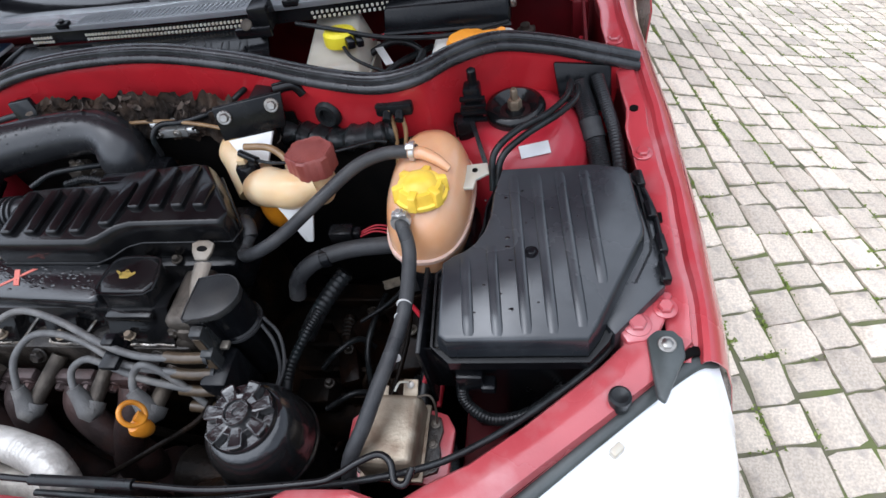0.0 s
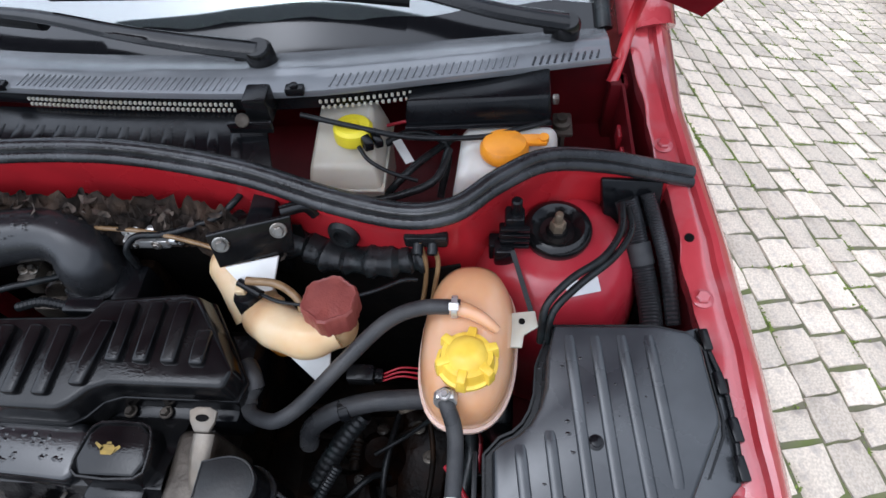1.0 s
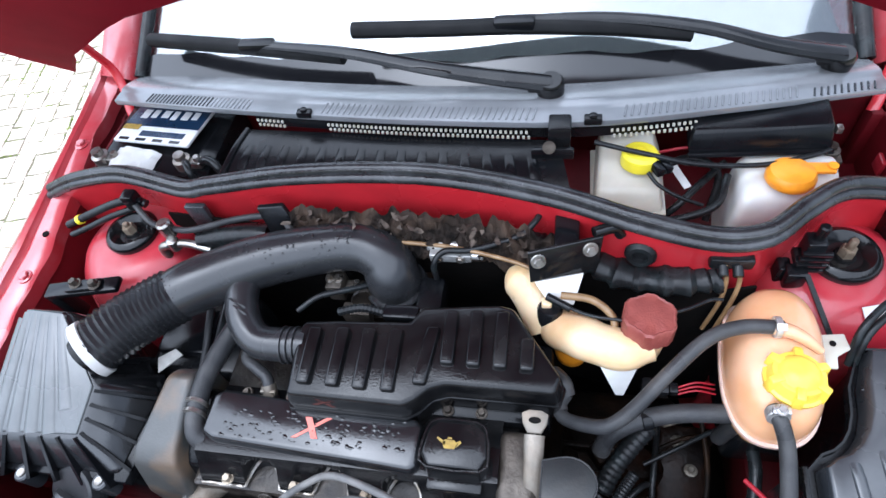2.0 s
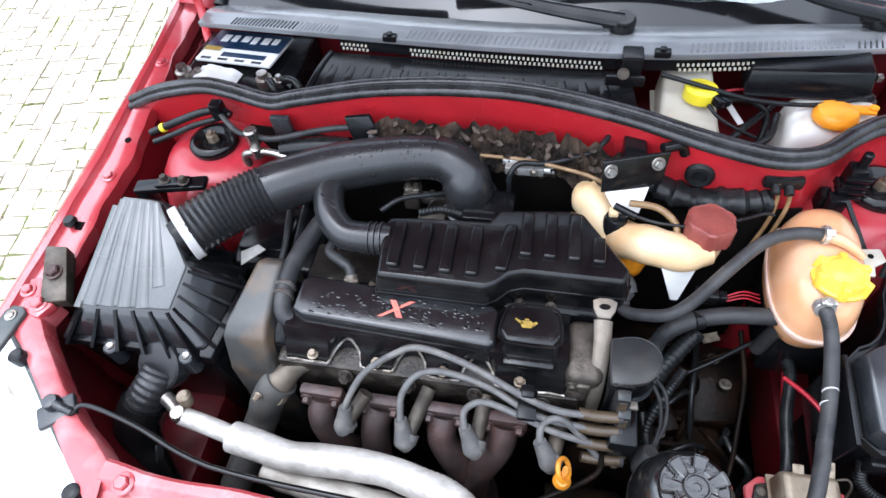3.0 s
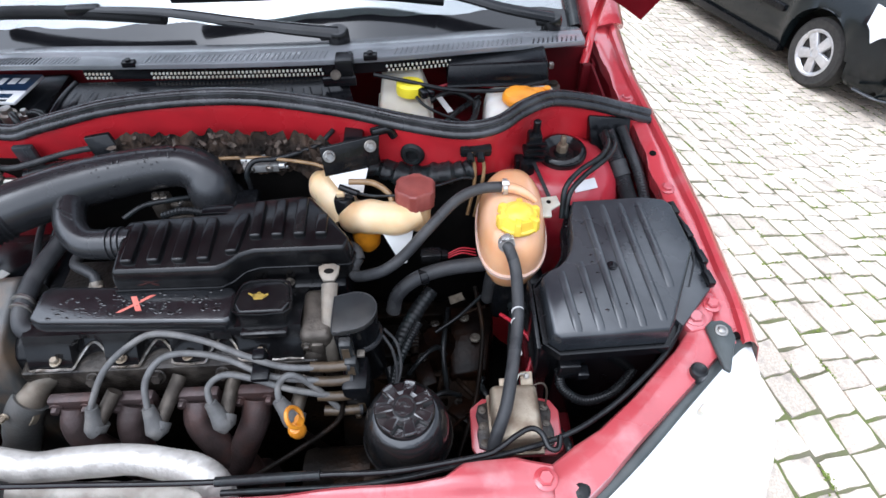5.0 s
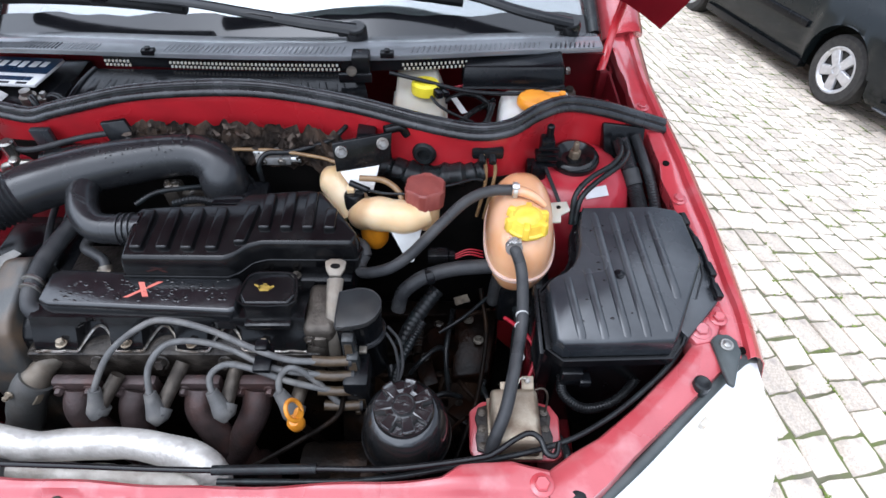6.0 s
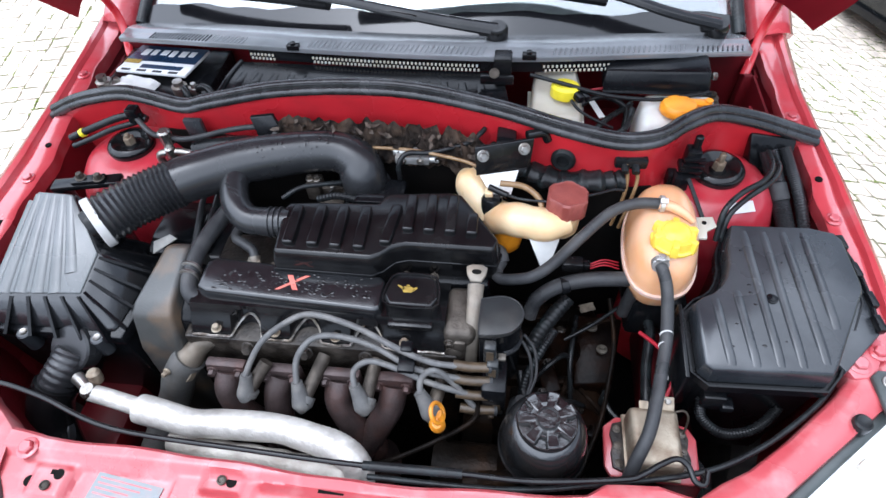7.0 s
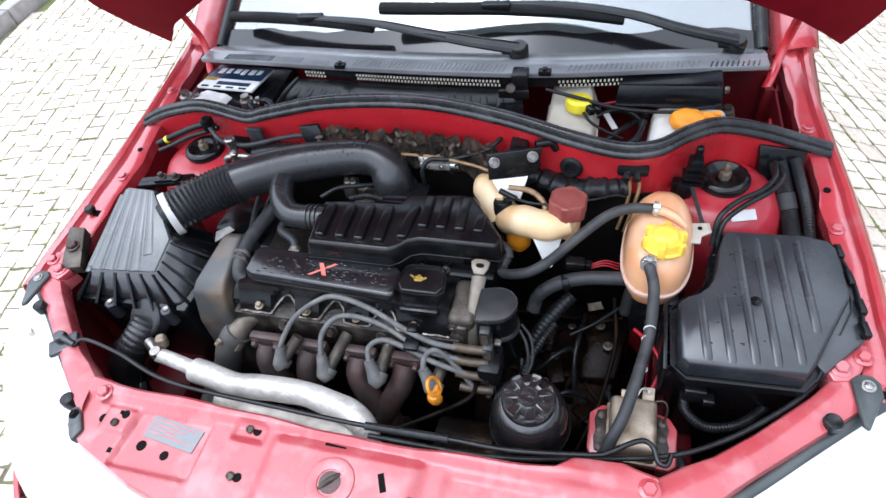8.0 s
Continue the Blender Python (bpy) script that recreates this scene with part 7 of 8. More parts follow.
part("bracket", loft([[(0.430, -0.042, 0.845), (0.436, -0.042, 0.845), (0.459, -0.110, 0.815), (0.453, -0.110, 0.815)], [(0.430, -0.04, 0.842), (0.436, -0.04, 0.842), (0.459, -0.107, 0.812), (0.453, -0.107, 0.812)]]), "plastic", sens)
for k in range(4):
    part("pin", box(0.420, 0.452, -0.036, -0.030, 0.838 + 0.011 * k, 0.843 + 0.011 * k, 0.001), "plastic", sens)
sens.location = (0.449, -0.018, 0.78)
part("leg", box(0.425, 0.44, -0.022, -0.002, 0.76, 0.84, 0.003), "plastic", sens)
pockets = thing("corner_box", "black plastic channel with corrugated hoses", "hose channel", (0.6, 0.04, 0.74))
part("shell", loft([[(0.555, 0.060, 0.862), (0.632, 0.068, 0.845), (0.632, 0.040, 0.79), (0.565, 0.035, 0.80)], [(0.555, 0.078, 0.855), (0.632, 0.082, 0.84), (0.632, 0.082, 0.78), (0.565, 0.082, 0.78)]], bev=0.004), "plastic", pockets)
part("hose", corrugated([(0.586, 0.048, 0.838), (0.598, 0.022, 0.812), (0.609, -0.02, 0.785), (0.616, -0.06, 0.765), (0.618, -0.12, 0.745)], 0.0142, 52, 0.08, 16), "pipe", pockets)
part("hose", corrugated([(0.612, 0.056, 0.838), (0.623, 0.020, 0.818), (0.634, -0.02, 0.795), (0.640, -0.08, 0.765)], 0.0095, 40, 0.14, 12), "pipe", pockets)
part("tape", tube([(0.6015, 0.0085, 0.8035), (0.6075, -0.0135, 0.7893)], 0.0152, seg=16, n=1), "hose", pockets, "grey tape wound round the conduit")

# ---- prop rod and bonnet cable along the front ----
rod = thing("prop_rod", "black steel bonnet prop rod lying along the front panel", "prop rod", (-0.49, -0.45, 0.79))
part("rod", tube([(-0.490, -0.445, 0.801), (-0.474, -0.432, 0.803), (-0.399, -0.446, 0.803), (-0.286, -0.477, 0.802), (-0.103, -0.486, 0.802), (0.035, -0.490, 0.802), (0.151, -0.488, 0.802), (0.232, -0.488, 0.802), (0.33, -0.476, 0.802), (0.354, -0.468, 0.803), (0.374, -0.456, 0.806), (0.392, -0.448, 0.806), (0.404, -0.454, 0.804), (0.410, -0.470, 0.802), (0.420, -0.472, 0.802), (0.425, -0.458, 0.803)], 0.0034, n=6), "gloss", rod)
part("sleeve", tube([(0.035, -0.490, 0.802), (0.09, -0.489, 0.802), (0.151, -0.488, 0.802)], 0.0056, n=3), "rubber", rod, "black rubber grip sleeve")
part("pivot", join(moved(box(-0.024, 0.024, -0.016, 0.016, 0, 0.010, 0.004), at(-0.512, -0.444, 0.792, 0, 0, 38)), lathe([(0.010, 0.80), (0.011, 0.806), (0.009, 0.813), (0.004, 0.814)], 16, at(-0.519, -0.436, 0)), tube([(-0.519, -0.436, 0.808), (-0.502, -0.440, 0.808), (-0.488, -0.443, 0.803)], 0.0055, n=3)), "plastic_grey", rod, "grey plastic pivot clip")
single("release_cable", tube([(0.041, -0.500, 0.795), (0.197, -0.497, 0.79), (0.301, -0.480, 0.785), (0.422, -0.453, 0.782), (0.489, -0.422, 0.784), (0.551, -0.377, 0.785), (0.600, -0.33, 0.78), (0.63, -0.28, 0.77)], 0.0035, n=6), "rubber", "black bonnet release cable", "cable")

# ---- dipstick ----
dip = thing("dipstick", "orange ring-pull oil dipstick", "dipstick", (0.11, -0.42, 0.6))
ring_pose = look((0.113, -0.417, 0.799), (0.113 - 0.85, -0.417 + 0.1, 0.799 - 0.45))
part("ring", moved(tube([(0.0115 * math.cos(a), 0.0145 * math.sin(a), 0) for a in (2 * math.pi * k / 20 for k in range(21))], 0.0028, n=2), ring_pose), "dip_orange", dip)
part("grip", moved(tube([(0, -0.014, 0), (0, -0.004, 0)], 0.006, n=2, flat=0.6), ring_pose), "dip_orange", dip)
part("collar", lathe([(0.008, 0), (0.010, 0.006), (0.010, 0.02), (0.006, 0.026)], 16, at(0.113, -0.42, 0.765, 15, 0, 0)), "dip_orange", dip)
part("tube", tube([(0.113, -0.42, 0.77), (0.118, -0.41, 0.72), (0.12, -0.38, 0.6)], 0.005, n=4), "iron", dip)
single("brace_rod", tube([(0.03, -0.455, 0.70), (0.06, -0.448, 0.715), (0.11, -0.428, 0.735), (0.155, -0.40, 0.745), (0.16, -0.37, 0.74)], 0.0035, n=5), "iron", "thin dark stay rod in front of the engine", "rod")

# ---- gearbox and the dark lower bay ----
gb = thing("gearbox", "oil-blackened gearbox casing with bolts and ribs", "gearbox", (0.28, -0.22, 0.21))
part("casing", box(0.135, 0.36, -0.34, -0.08, 0.21, 0.575, 0.03, 3), "iron", gb)
part("bell", lathe([(0.14, 0.0), (0.15, 0.02), (0.15, 0.05), (0.10, 0.09)], 28, at(0.13, -0.22, 0.46, 0, 90, 0)), "iron", gb)
for y in (-0.30, -0.26, -0.22, -0.18, -0.14):
    part("rib", box(0.16, 0.30, y - 0.004, y + 0.004, 0.56, 0.60, 0.002), "iron", gb)
part("shift_tower", lathe([(0.035, 0.57), (0.033, 0.61), (0.02, 0.625)], 20, at(0.285, -0.205, 0)), "oily_rust", gb)
mt = part("mount", loft([[(0.300, -0.262, 0.50), (0.372, -0.262, 0.50), (0.392, -0.14, 0.52), (0.305, -0.13, 0.52)], [(0.306, -0.262, 0.592), (0.366, -0.258, 0.600), (0.385, -0.15, 0.628), (0.312, -0.148, 0.628)]], bev=0.004, seg=2), "oily_rust", gb, "oily brown gearbox mount")
for x, y, z in ((0.350, -0.208, 0.622), (0.334, -0.173, 0.631)):
    part("bolt", join(bolt(0, 0, 0, 0.0048, 0.006, at(x, y, z, -8, 0, 0), 1.2), lathe([(0.0088, -0.002), (0.0088, 0.0012), (0.007, 0.002)], 20, at(x, y, z, -8, 0, 0))), "pale_metal", mt, "greasy bolt with a wide washer")
lever = part("selector", loft([[(0.268, -0.215, 0.52), (0.298, -0.215, 0.52), (0.300, -0.175, 0.52), (0.270, -0.175, 0.52)], [(0.277, -0.192, 0.60), (0.292, -0.192, 0.60), (0.293, -0.172, 0.60), (0.278, -0.172, 0.60)], [(0.279, -0.180, 0.618), (0.290, -0.180, 0.618), (0.290, -0.168, 0.618), (0.279, -0.168, 0.618)]], bev=0.003), "oily_rust", gb, "oily upright selector casting")
part("cap", lathe([(0.0085, 0.0), (0.0085, 0.003), (0.006, 0.005)], 16, at(0.2845, -0.174, 0.617, -10, 0, 0)), "head", lever)
for k in range(5):
    part("thread", lathe([(0.0085, -0.0012), (0.0098, 0.0), (0.0085, 0.0012)], 16, at(0.250, -0.190 - 0.006 * k, 0.612 - 0.001 * k, 80, 0, 0)), "head", gb)
part("cylinder", tube([(0.250, -0.18, 0.612), (0.250, -0.225, 0.604)], 0.008, n=2), "iron", gb)
for k, (x, y, z, w, l, h) in enumerate(((0.235, -0.30, 0.58, 0.05, 0.035, 0.05), (0.265, -0.255, 0.57, 0.03, 0.06, 0.045), (0.25, -0.18, 0.56, 0.06, 0.03, 0.045), (0.33, -0.32, 0.53, 0.04, 0.05, 0.05), (0.205, -0.345, 0.58, 0.03, 0.04, 0.07))):
    part("bracket", moved(box(-w / 2, w / 2, -l / 2, l / 2, 0, h, 0.005), at(x, y, z, 8 - 5 * k, 4 * k - 8, 17 * k)), "oily_rust" if k % 2 else "iron", gb)
for k, (x, y, z) in enumerate(((0.262, -0.24, 0.620), (0.30, -0.275, 0.60), (0.252, -0.300, 0.635), (0.242, -0.275, 0.632), (0.318, -0.30, 0.575))):
    part("stud", bolt(0, 0, 0, 0.005, 0.010, at(x, y, z, 5, 5, 20 * k)), "iron" if k % 2 else "head", gb)
for pts in ([(0.24, -0.28, 0.64), (0.262, -0.262, 0.655), (0.285, -0.24, 0.65), (0.30, -0.235, 0.62)], [(0.25, -0.33, 0.62), (0.29, -0.31, 0.63), (0.32, -0.30, 0.60)], [(0.308, -0.16, 0.64), (0.300, -0.21, 0.645), (0.296, -0.25, 0.635), (0.300, -0.29, 0.60)]):
    part("pipe", tube(pts, 0.0042, n=5), "rubber", gb)
random.seed(17)
for k in range(7):
    x, y = random.uniform(0.25, 0.38), random.uniform(-0.36, -0.25)
    dx, dy = random.uniform(-0.035, 0.035), random.uniform(-0.07, -0.03)
    z = random.uniform(0.565, 0.605)
    part("pipe", tube([(x, y, z), (x + dx * 0.3, y + dy * 0.35, z + random.uniform(0.0, 0.02)), (x + dx, y + dy * 0.7, z - 0.005), (x + dx * 0.8, y + dy, z - 0.05)], random.uniform(0.0025, 0.0055), seg=8, n=5), ("iron", "oily_rust", "rubber")[k % 3], gb)
part("shift_rod", tube([(0.30, -0.19, 0.63), (0.335, -0.175, 0.645), (0.37, -0.165, 0.65)], 0.003, n=4), "iron", gb)
for name, pts, r, m, label in (("battery_cable", [(0.405, -0.18, 0.70), (0.408, -0.22, 0.70), (0.40, -0.27, 0.69), (0.396, -0.33, 0.68), (0.392, -0.37, 0.66)], 0.008, "rubber", "black conduit down beside the tank"),
                               ("red_cable", [(0.382, -0.245, 0.742), (0.402, -0.272, 0.753), (0.416, -0.298, 0.756), (0.4175, -0.320, 0.751), (0.408, -0.342, 0.735)], 0.0030, "red_wire", "bright red wire looping by the box"),
                               ("red_cable", [(0.42, -0.165, 0.67), (0.416, -0.212, 0.66), (0.41, -0.28, 0.645), (0.407, -0.33, 0.64)], 0.0035, "red_wire", "red wire down the bay side"),
                               ("ground_wire", [(0.285, -0.215, 0.655), (0.325, -0.195, 0.67), (0.36, -0.18, 0.70), (0.385, -0.175, 0.73)], 0.003, "rubber", "thin black earth wire"),
                               ("brake_line", [(0.352, -0.16, 0.70), (0.36, -0.22, 0.67), (0.352, -0.28, 0.65), (0.338, -0.34, 0.64), (0.315, -0.40, 0.63), (0.295, -0.45, 0.62)], 0.0035, "iron", "dark metal line beside the gearbox"),
                               ("clutch_cable", [(0.215, -0.30, 0.70), (0.222, -0.335, 0.69), (0.215, -0.36, 0.70), (0.21, -0.39, 0.72)], 0.006, "rubber", "black conduit from the coil"),
                               ("coil_wire", [(0.216, -0.288, 0.785), (0.232, -0.30, 0.765), (0.236, -0.325, 0.74), (0.226, -0.35, 0.72)], 0.0022, "hose", "thin grey coil wires"),
                               ("coil_wire", [(0.214, -0.295, 0.78), (0.226, -0.308, 0.76), (0.23, -0.33, 0.735), (0.222, -0.355, 0.715)], 0.0022, "hose", "thin grey coil wires")):
    single(name, tube(pts, r, seg=10, n=6), m, label, "cable")
for name, pts, r, k, label in (("sensor_conduit", [(0.219, -0.345, 0.68), (0.224, -0.31, 0.70), (0.245, -0.275, 0.725), (0.262, -0.25, 0.74)], 0.007, 24, "black corrugated sensor conduit"),
                               ("breather_bellows", [(0.228, -0.262, 0.690), (0.243, -0.236, 0.706), (0.262, -0.212, 0.722), (0.283, -0.190, 0.738)], 0.0125, 13, "black corrugated bellows hose"),
                               ("lamp_conduit", [(0.452, -0.338, 0.745), (0.455, -0.358, 0.725), (0.482, -0.372, 0.712), (0.518, -0.366, 0.712), (0.548, -0.345, 0.712), (0.57, -0.32, 0.71)], 0.0072, 44, "black corrugated headlamp conduit"),
                               ("lamp_conduit", [(0.44, -0.40, 0.70), (0.448, -0.425, 0.715), (0.45, -0.445, 0.72), (0.445, -0.46, 0.70)], 0.006, 16, "thin black corrugated conduit")):
    single(name, corrugated(pts, r, k, 0.12, 14), "rubber", label, "conduit")
single("conduit_plug", join(box(0.448, 0.478, -0.352, -0.334, 0.735, 0.768, 0.004), box(0.474, 0.49, -0.356, -0.338, 0.738, 0.752, 0.003)), "plastic", "black plug under the ribbed box", "connector")
single("wire_connector", join(box(0.268, 0.30, -0.168, -0.148, 0.77, 0.79, 0.004), box(0.30, 0.31, -0.165, -0.152, 0.774, 0.787, 0.002)), "plastic", "black connector behind the bottle", "connector")
for k in range(3):
    single("red_lead", tube([(0.31, -0.156 - 0.004 * k, 0.78), (0.33, -0.15 - 0.005 * k, 0.785), (0.352, -0.148 - 0.006 * k, 0.778)], 0.0012, n=4), "red_wire", "thin red wire at a connector", "wire")
single("leaf_litter", moved(sheet([[Vector((x + 0.004 * noise.noise(Vector((x * 90, y * 90, 1))), y, 0.006 * noise.noise(Vector((x * 120, y * 120, 3))))) for y in (-0.016, -0.008, 0.0, 0.008, 0.016)] for x in (-0.03, -0.018, -0.006, 0.006, 0.018, 0.03)], 0.001), at(0.322, -0.155, 0.662, 25, 0, 20) @ Matrix.Scale(0.42, 4)), "felt_pale", "pale dry leaf litter caught on the gearbox", "litter")
single("starter_motor", lathe([(0.035, 0.0), (0.038, 0.01), (0.038, 0.09), (0.03, 0.1)], 24, at(0.10, -0.43, 0.64, 0, 90, 0)), "iron", "greasy dark starter motor below the leads", "starter motor")
single("oil_cooler_pipe", join(tube([(0.15, -0.462, 0.68), (0.185, -0.458, 0.69), (0.215, -0.452, 0.69)], 0.013, n=3), lathe([(0.015, 0), (0.015, 0.02)], 6, at(0.168, -0.46, 0.686, 0, 80, 5))), "iron", "oily pipe union beside the canister", "pipe")
single("oil_sensor", lathe([(0.012, 0), (0.016, 0.01), (0.016, 0.03), (0.009, 0.04)], 16, at(0.212, -0.375, 0.70, -20, 10, 0)), "hose", "grey rubber capped sensor", "sensor")
lt = thing("bonnet_strap", "bare steel bracket plate bolted on the wing", "bracket", (-0.62, -0.25, 0.79))
part("plate", loft([[(-0.665, -0.215, 0.815), (-0.630, -0.212, 0.815), (-0.592, -0.292, 0.800), (-0.632, -0.300, 0.798)], [(-0.665, -0.215, 0.80), (-0.630, -0.212, 0.79), (-0.592, -0.292, 0.78), (-0.632, -0.300, 0.785)]], bev=0.002), "cast", lt)
part("bolt", bolt(0, 0, 0, 0.010, 0.009, at(-0.630, -0.254, 0.808), 1.3), "rust", lt)
single("wing_plug", lathe([(0.009, 0), (0.011, 0.006), (0.008, 0.012)], 14, at(-0.655, -0.165, 0.806)), "rubber", "black rubber plug on the wing", "plug")

# ---- wipers ----
for pivot, arm, blade in (((0.148, 0.172, 0.962), [(0.148, 0.172, 0.964), (0.06, 0.178, 0.974), (-0.02, 0.185, 0.985), (-0.14, 0.215, 0.99), (-0.28, 0.245, 0.985)], [(-0.52, 0.325, 0.945), (-0.42, 0.285, 0.965), (-0.28, 0.247, 0.978), (-0.145, 0.226, 0.975)]),
                          ((0.519, 0.258, 0.925), [(0.519, 0.258, 0.930), (0.43, 0.250, 0.955), (0.337, 0.253, 0.982), (0.22, 0.255, 1.000), (0.10, 0.252, 1.005)], [(-0.13, 0.250, 1.000), (0.0, 0.246, 1.000), (0.10, 0.248, 0.998), (0.22, 0.250, 0.99), (0.325, 0.252, 0.975)])):
    wp = thing("windscreen_wiper", "black windscreen wiper arm and blade", "wiper", pivot, group="windscreen wipers")
    part("pivot_cap", join(lathe([(0.017, -0.035), (0.018, -0.02), (0.018, 0.004), (0.014, 0.010)], 20, at(*pivot, 10, 0, 0)), box(pivot[0] - 0.03, pivot[0] + 0.005, pivot[1] - 0.011, pivot[1] + 0.011, pivot[2] - 0.006, pivot[2] + 0.010, 0.004)), "gloss", wp)
    part("arm", tube(arm, 0.0125, seg=10, n=6, flat=0.6, radius=lambda s: 1.25 - 0.6 * s), "gloss", wp)
    part("blade", tube(blade, 0.0128, seg=10, n=6, flat=0.9), "wiper_black", wp)
    mid = blade[2]
    part("clip", box(mid[0] - 0.03, mid[0] + 0.025, mid[1] - 0.012, mid[1] + 0.008, mid[2] - 0.004, mid[2] + 0.014, 0.004), "plastic", wp)

# ---- rain drops on the wet black parts ----
random.seed(21)


def drops(name, label, places):
    bm = bmesh.new()
    for p, n, r in places:
        q = n.to_track_quat("Z", "Y").to_matrix().to_4x4()
        c = [bm.verts.new(Matrix.Translation(p) @ q @ Vector((r * math.cos(a) * f, r * math.sin(a) * g, 0))) for a, f, g in ((k * math.pi / 4, random.uniform(0.6, 1.7), random.uniform(0.5, 1.2)) for k in range(8))]
        top = bm.verts.new(Matrix.Translation(p) @ q @ Vector((0, 0, r * 0.45)))
        for k in range(8):
            bm.faces.new((c[k], c[(k + 1) % 8], top))
    single(name, bm, "water", label, "water drops", kind="stuff", angle=80)


pipe_line = spline([(-0.33, -0.118, 0.867), (-0.297, -0.098, 0.869), (-0.227, -0.062, 0.870), (-0.143, -0.037, 0.871), (-0.09, -0.030, 0.868)], 12)
pl = []
for _ in range(130):
    i = random.randrange(1, len(pipe_line) - 1)
    d = (pipe_line[i + 1] - pipe_line[i - 1]).normalized()
    side = d.cross(Vector((0, 0, 1))).normalized()
    a = random.gauss(0.1, 0.55)
    n = (Vector((0, 0, 1)) * math.cos(a) + side * math.sin(a)).normalized()
    pl.append((pipe_line[i] + n * 0.0352, n, random.uniform(0.0007, 0.0019)))
drops("pipe_drops", "rain drops on the intake pipe", pl)
pl = [(Vector((random.uniform(-0.228, 0.005), min(-0.243, max(-0.278, random.gauss(-0.262, 0.012))), 0.8301)), Vector((0, 0, 1)), random.uniform(0.0008, 0.0032)) for _ in range(130)]
drops("cover_drops", "rain drops on the rocker cover", pl)
pl = [(Vector((x, y, lid_z(y) + 0.0061)), Vector((0, 0, 1)), random.uniform(0.0008, 0.0024)) for x, y in ((random.uniform(0.47, 0.59), random.uniform(-0.31, -0.15)) for _ in range(26))]
drops("box_drops", "rain drops on the ribbed box", pl)


# ---- the other car ----
oc = thing("parked_car", "dark green-black parked car with silver alloy wheels", "car", (2.7, 2.48, -0.735))
OM = Matrix.Translation((2.60, 2.34, -0.70)) @ Matrix.Rotation(radians(12.3), 4, "Z") @ Matrix.Rotation(radians(-7.5), 4, "X") @ Matrix.Rotation(radians(8), 4, "Y") @ Matrix.Scale(0.72, 4)
WHEELS, WR = (0.0, 2.25), 0.285


def car_part(name, bm, material, parent=None, label=""):
    return part(name, moved(bm, OM), material, parent or oc, label)


side = [(0.05, 0.18), (0.01, 0.24), (-0.015, 0.36), (-0.02, 0.50), (-0.01, 0.62), (0.0, 0.70), (0.02, 0.80), (0.07, 0.90)]
grid = []
for i in range(151):
    y = lerp(-0.72, 3.05, i / 150)
    row = []
    for dx, z in side:
        d = min(abs(y - w) for w in WHEELS)
        lip = WR + math.sqrt(max(0, 0.35 ** 2 - d ** 2)) if d < 0.35 else 0
        flare = -0.035 * math.exp(-((max(0, d - 0.30)) / 0.10) ** 2) * (1 if 0.2 < z < 0.78 else 0)
        nose = max(0, -0.35 - y)
        row.append(Vector((dx + flare + nose ** 2 * 1.6, y, max(z, min(lip, 0.72)))))
    grid.append(row)
car_part("body_side", sheet(grid, 0.006), "dark_paint")
car_part("bonnet", sheet([[Vector((x, y, z - 0.05 * abs(x - 0.75))) for x in (0.06, 0.3, 0.75, 1.2, 1.44)] for y, z in ((-0.72, 0.72), (-0.5, 0.83), (-0.1, 0.93), (0.6, 1.0))], 0.006), "dark_paint")
bump = car_part("bumper", sheet([[Vector((lerp(0.02, 1.48, u / 10), -0.72 - 0.16 * math.sin(math.pi * u / 10) + d, z)) for u in range(11)] for z, d in ((0.20, 0.05), (0.26, 0.0), (0.40, -0.03), (0.52, -0.02), (0.60, 0.03), (0.72, 0.06))], 0.006), "dark_paint")
car_part("fog_lamp", lathe([(0.075, 0.0), (0.08, 0.015), (0.06, 0.02), (0.05, 0.005)], 24, at(0.14, -0.80, 0.36, 90, 0, -35)), "shadow", bump, "round dark fog lamp recess")
car_part("splitter", tube([(0.0, -0.5, 0.20), (0.06, -0.72, 0.20), (0.4, -0.85, 0.20), (0.75, -0.88, 0.20)], 0.02, flat=0.6), "plastic_grey", bump)
car_part("headlamp", sheet([[Vector((-0.03 + 0.30 * u ** 1.6, -0.36 - 0.42 * u, z + 0.08 * (1 - u))) for z in (0.47, 0.60, 0.72)] for u in (0.0, 0.2, 0.4, 0.6, 0.8, 1.0)], 0.02), "lens", None, "clear headlamp")
car_part("side_trim", box(-0.045, -0.01, 0.45, 1.85, 0.47, 0.53, 0.01), "plastic", None, "dark door rubbing strip")
car_part("sill", box(-0.01, 0.08, 0.37, 1.88, 0.15, 0.22, 0.01), "plastic")
car_part("underbody", box(0.12, 1.4, -0.6, 3.0, 0.16, 0.5, 0.02), "shadow")
car_part("cabin", loft([[(0.08, 0.55, 0.92), (1.42, 0.55, 0.92), (1.42, 3.0, 0.92), (0.08, 3.0, 0.92)], [(0.27, 1.2, 1.42), (1.23, 1.2, 1.42), (1.23, 2.7, 1.42), (0.27, 2.7, 1.42)]], bev=0.03), "glass_dark", None, "dark glazed cabin")
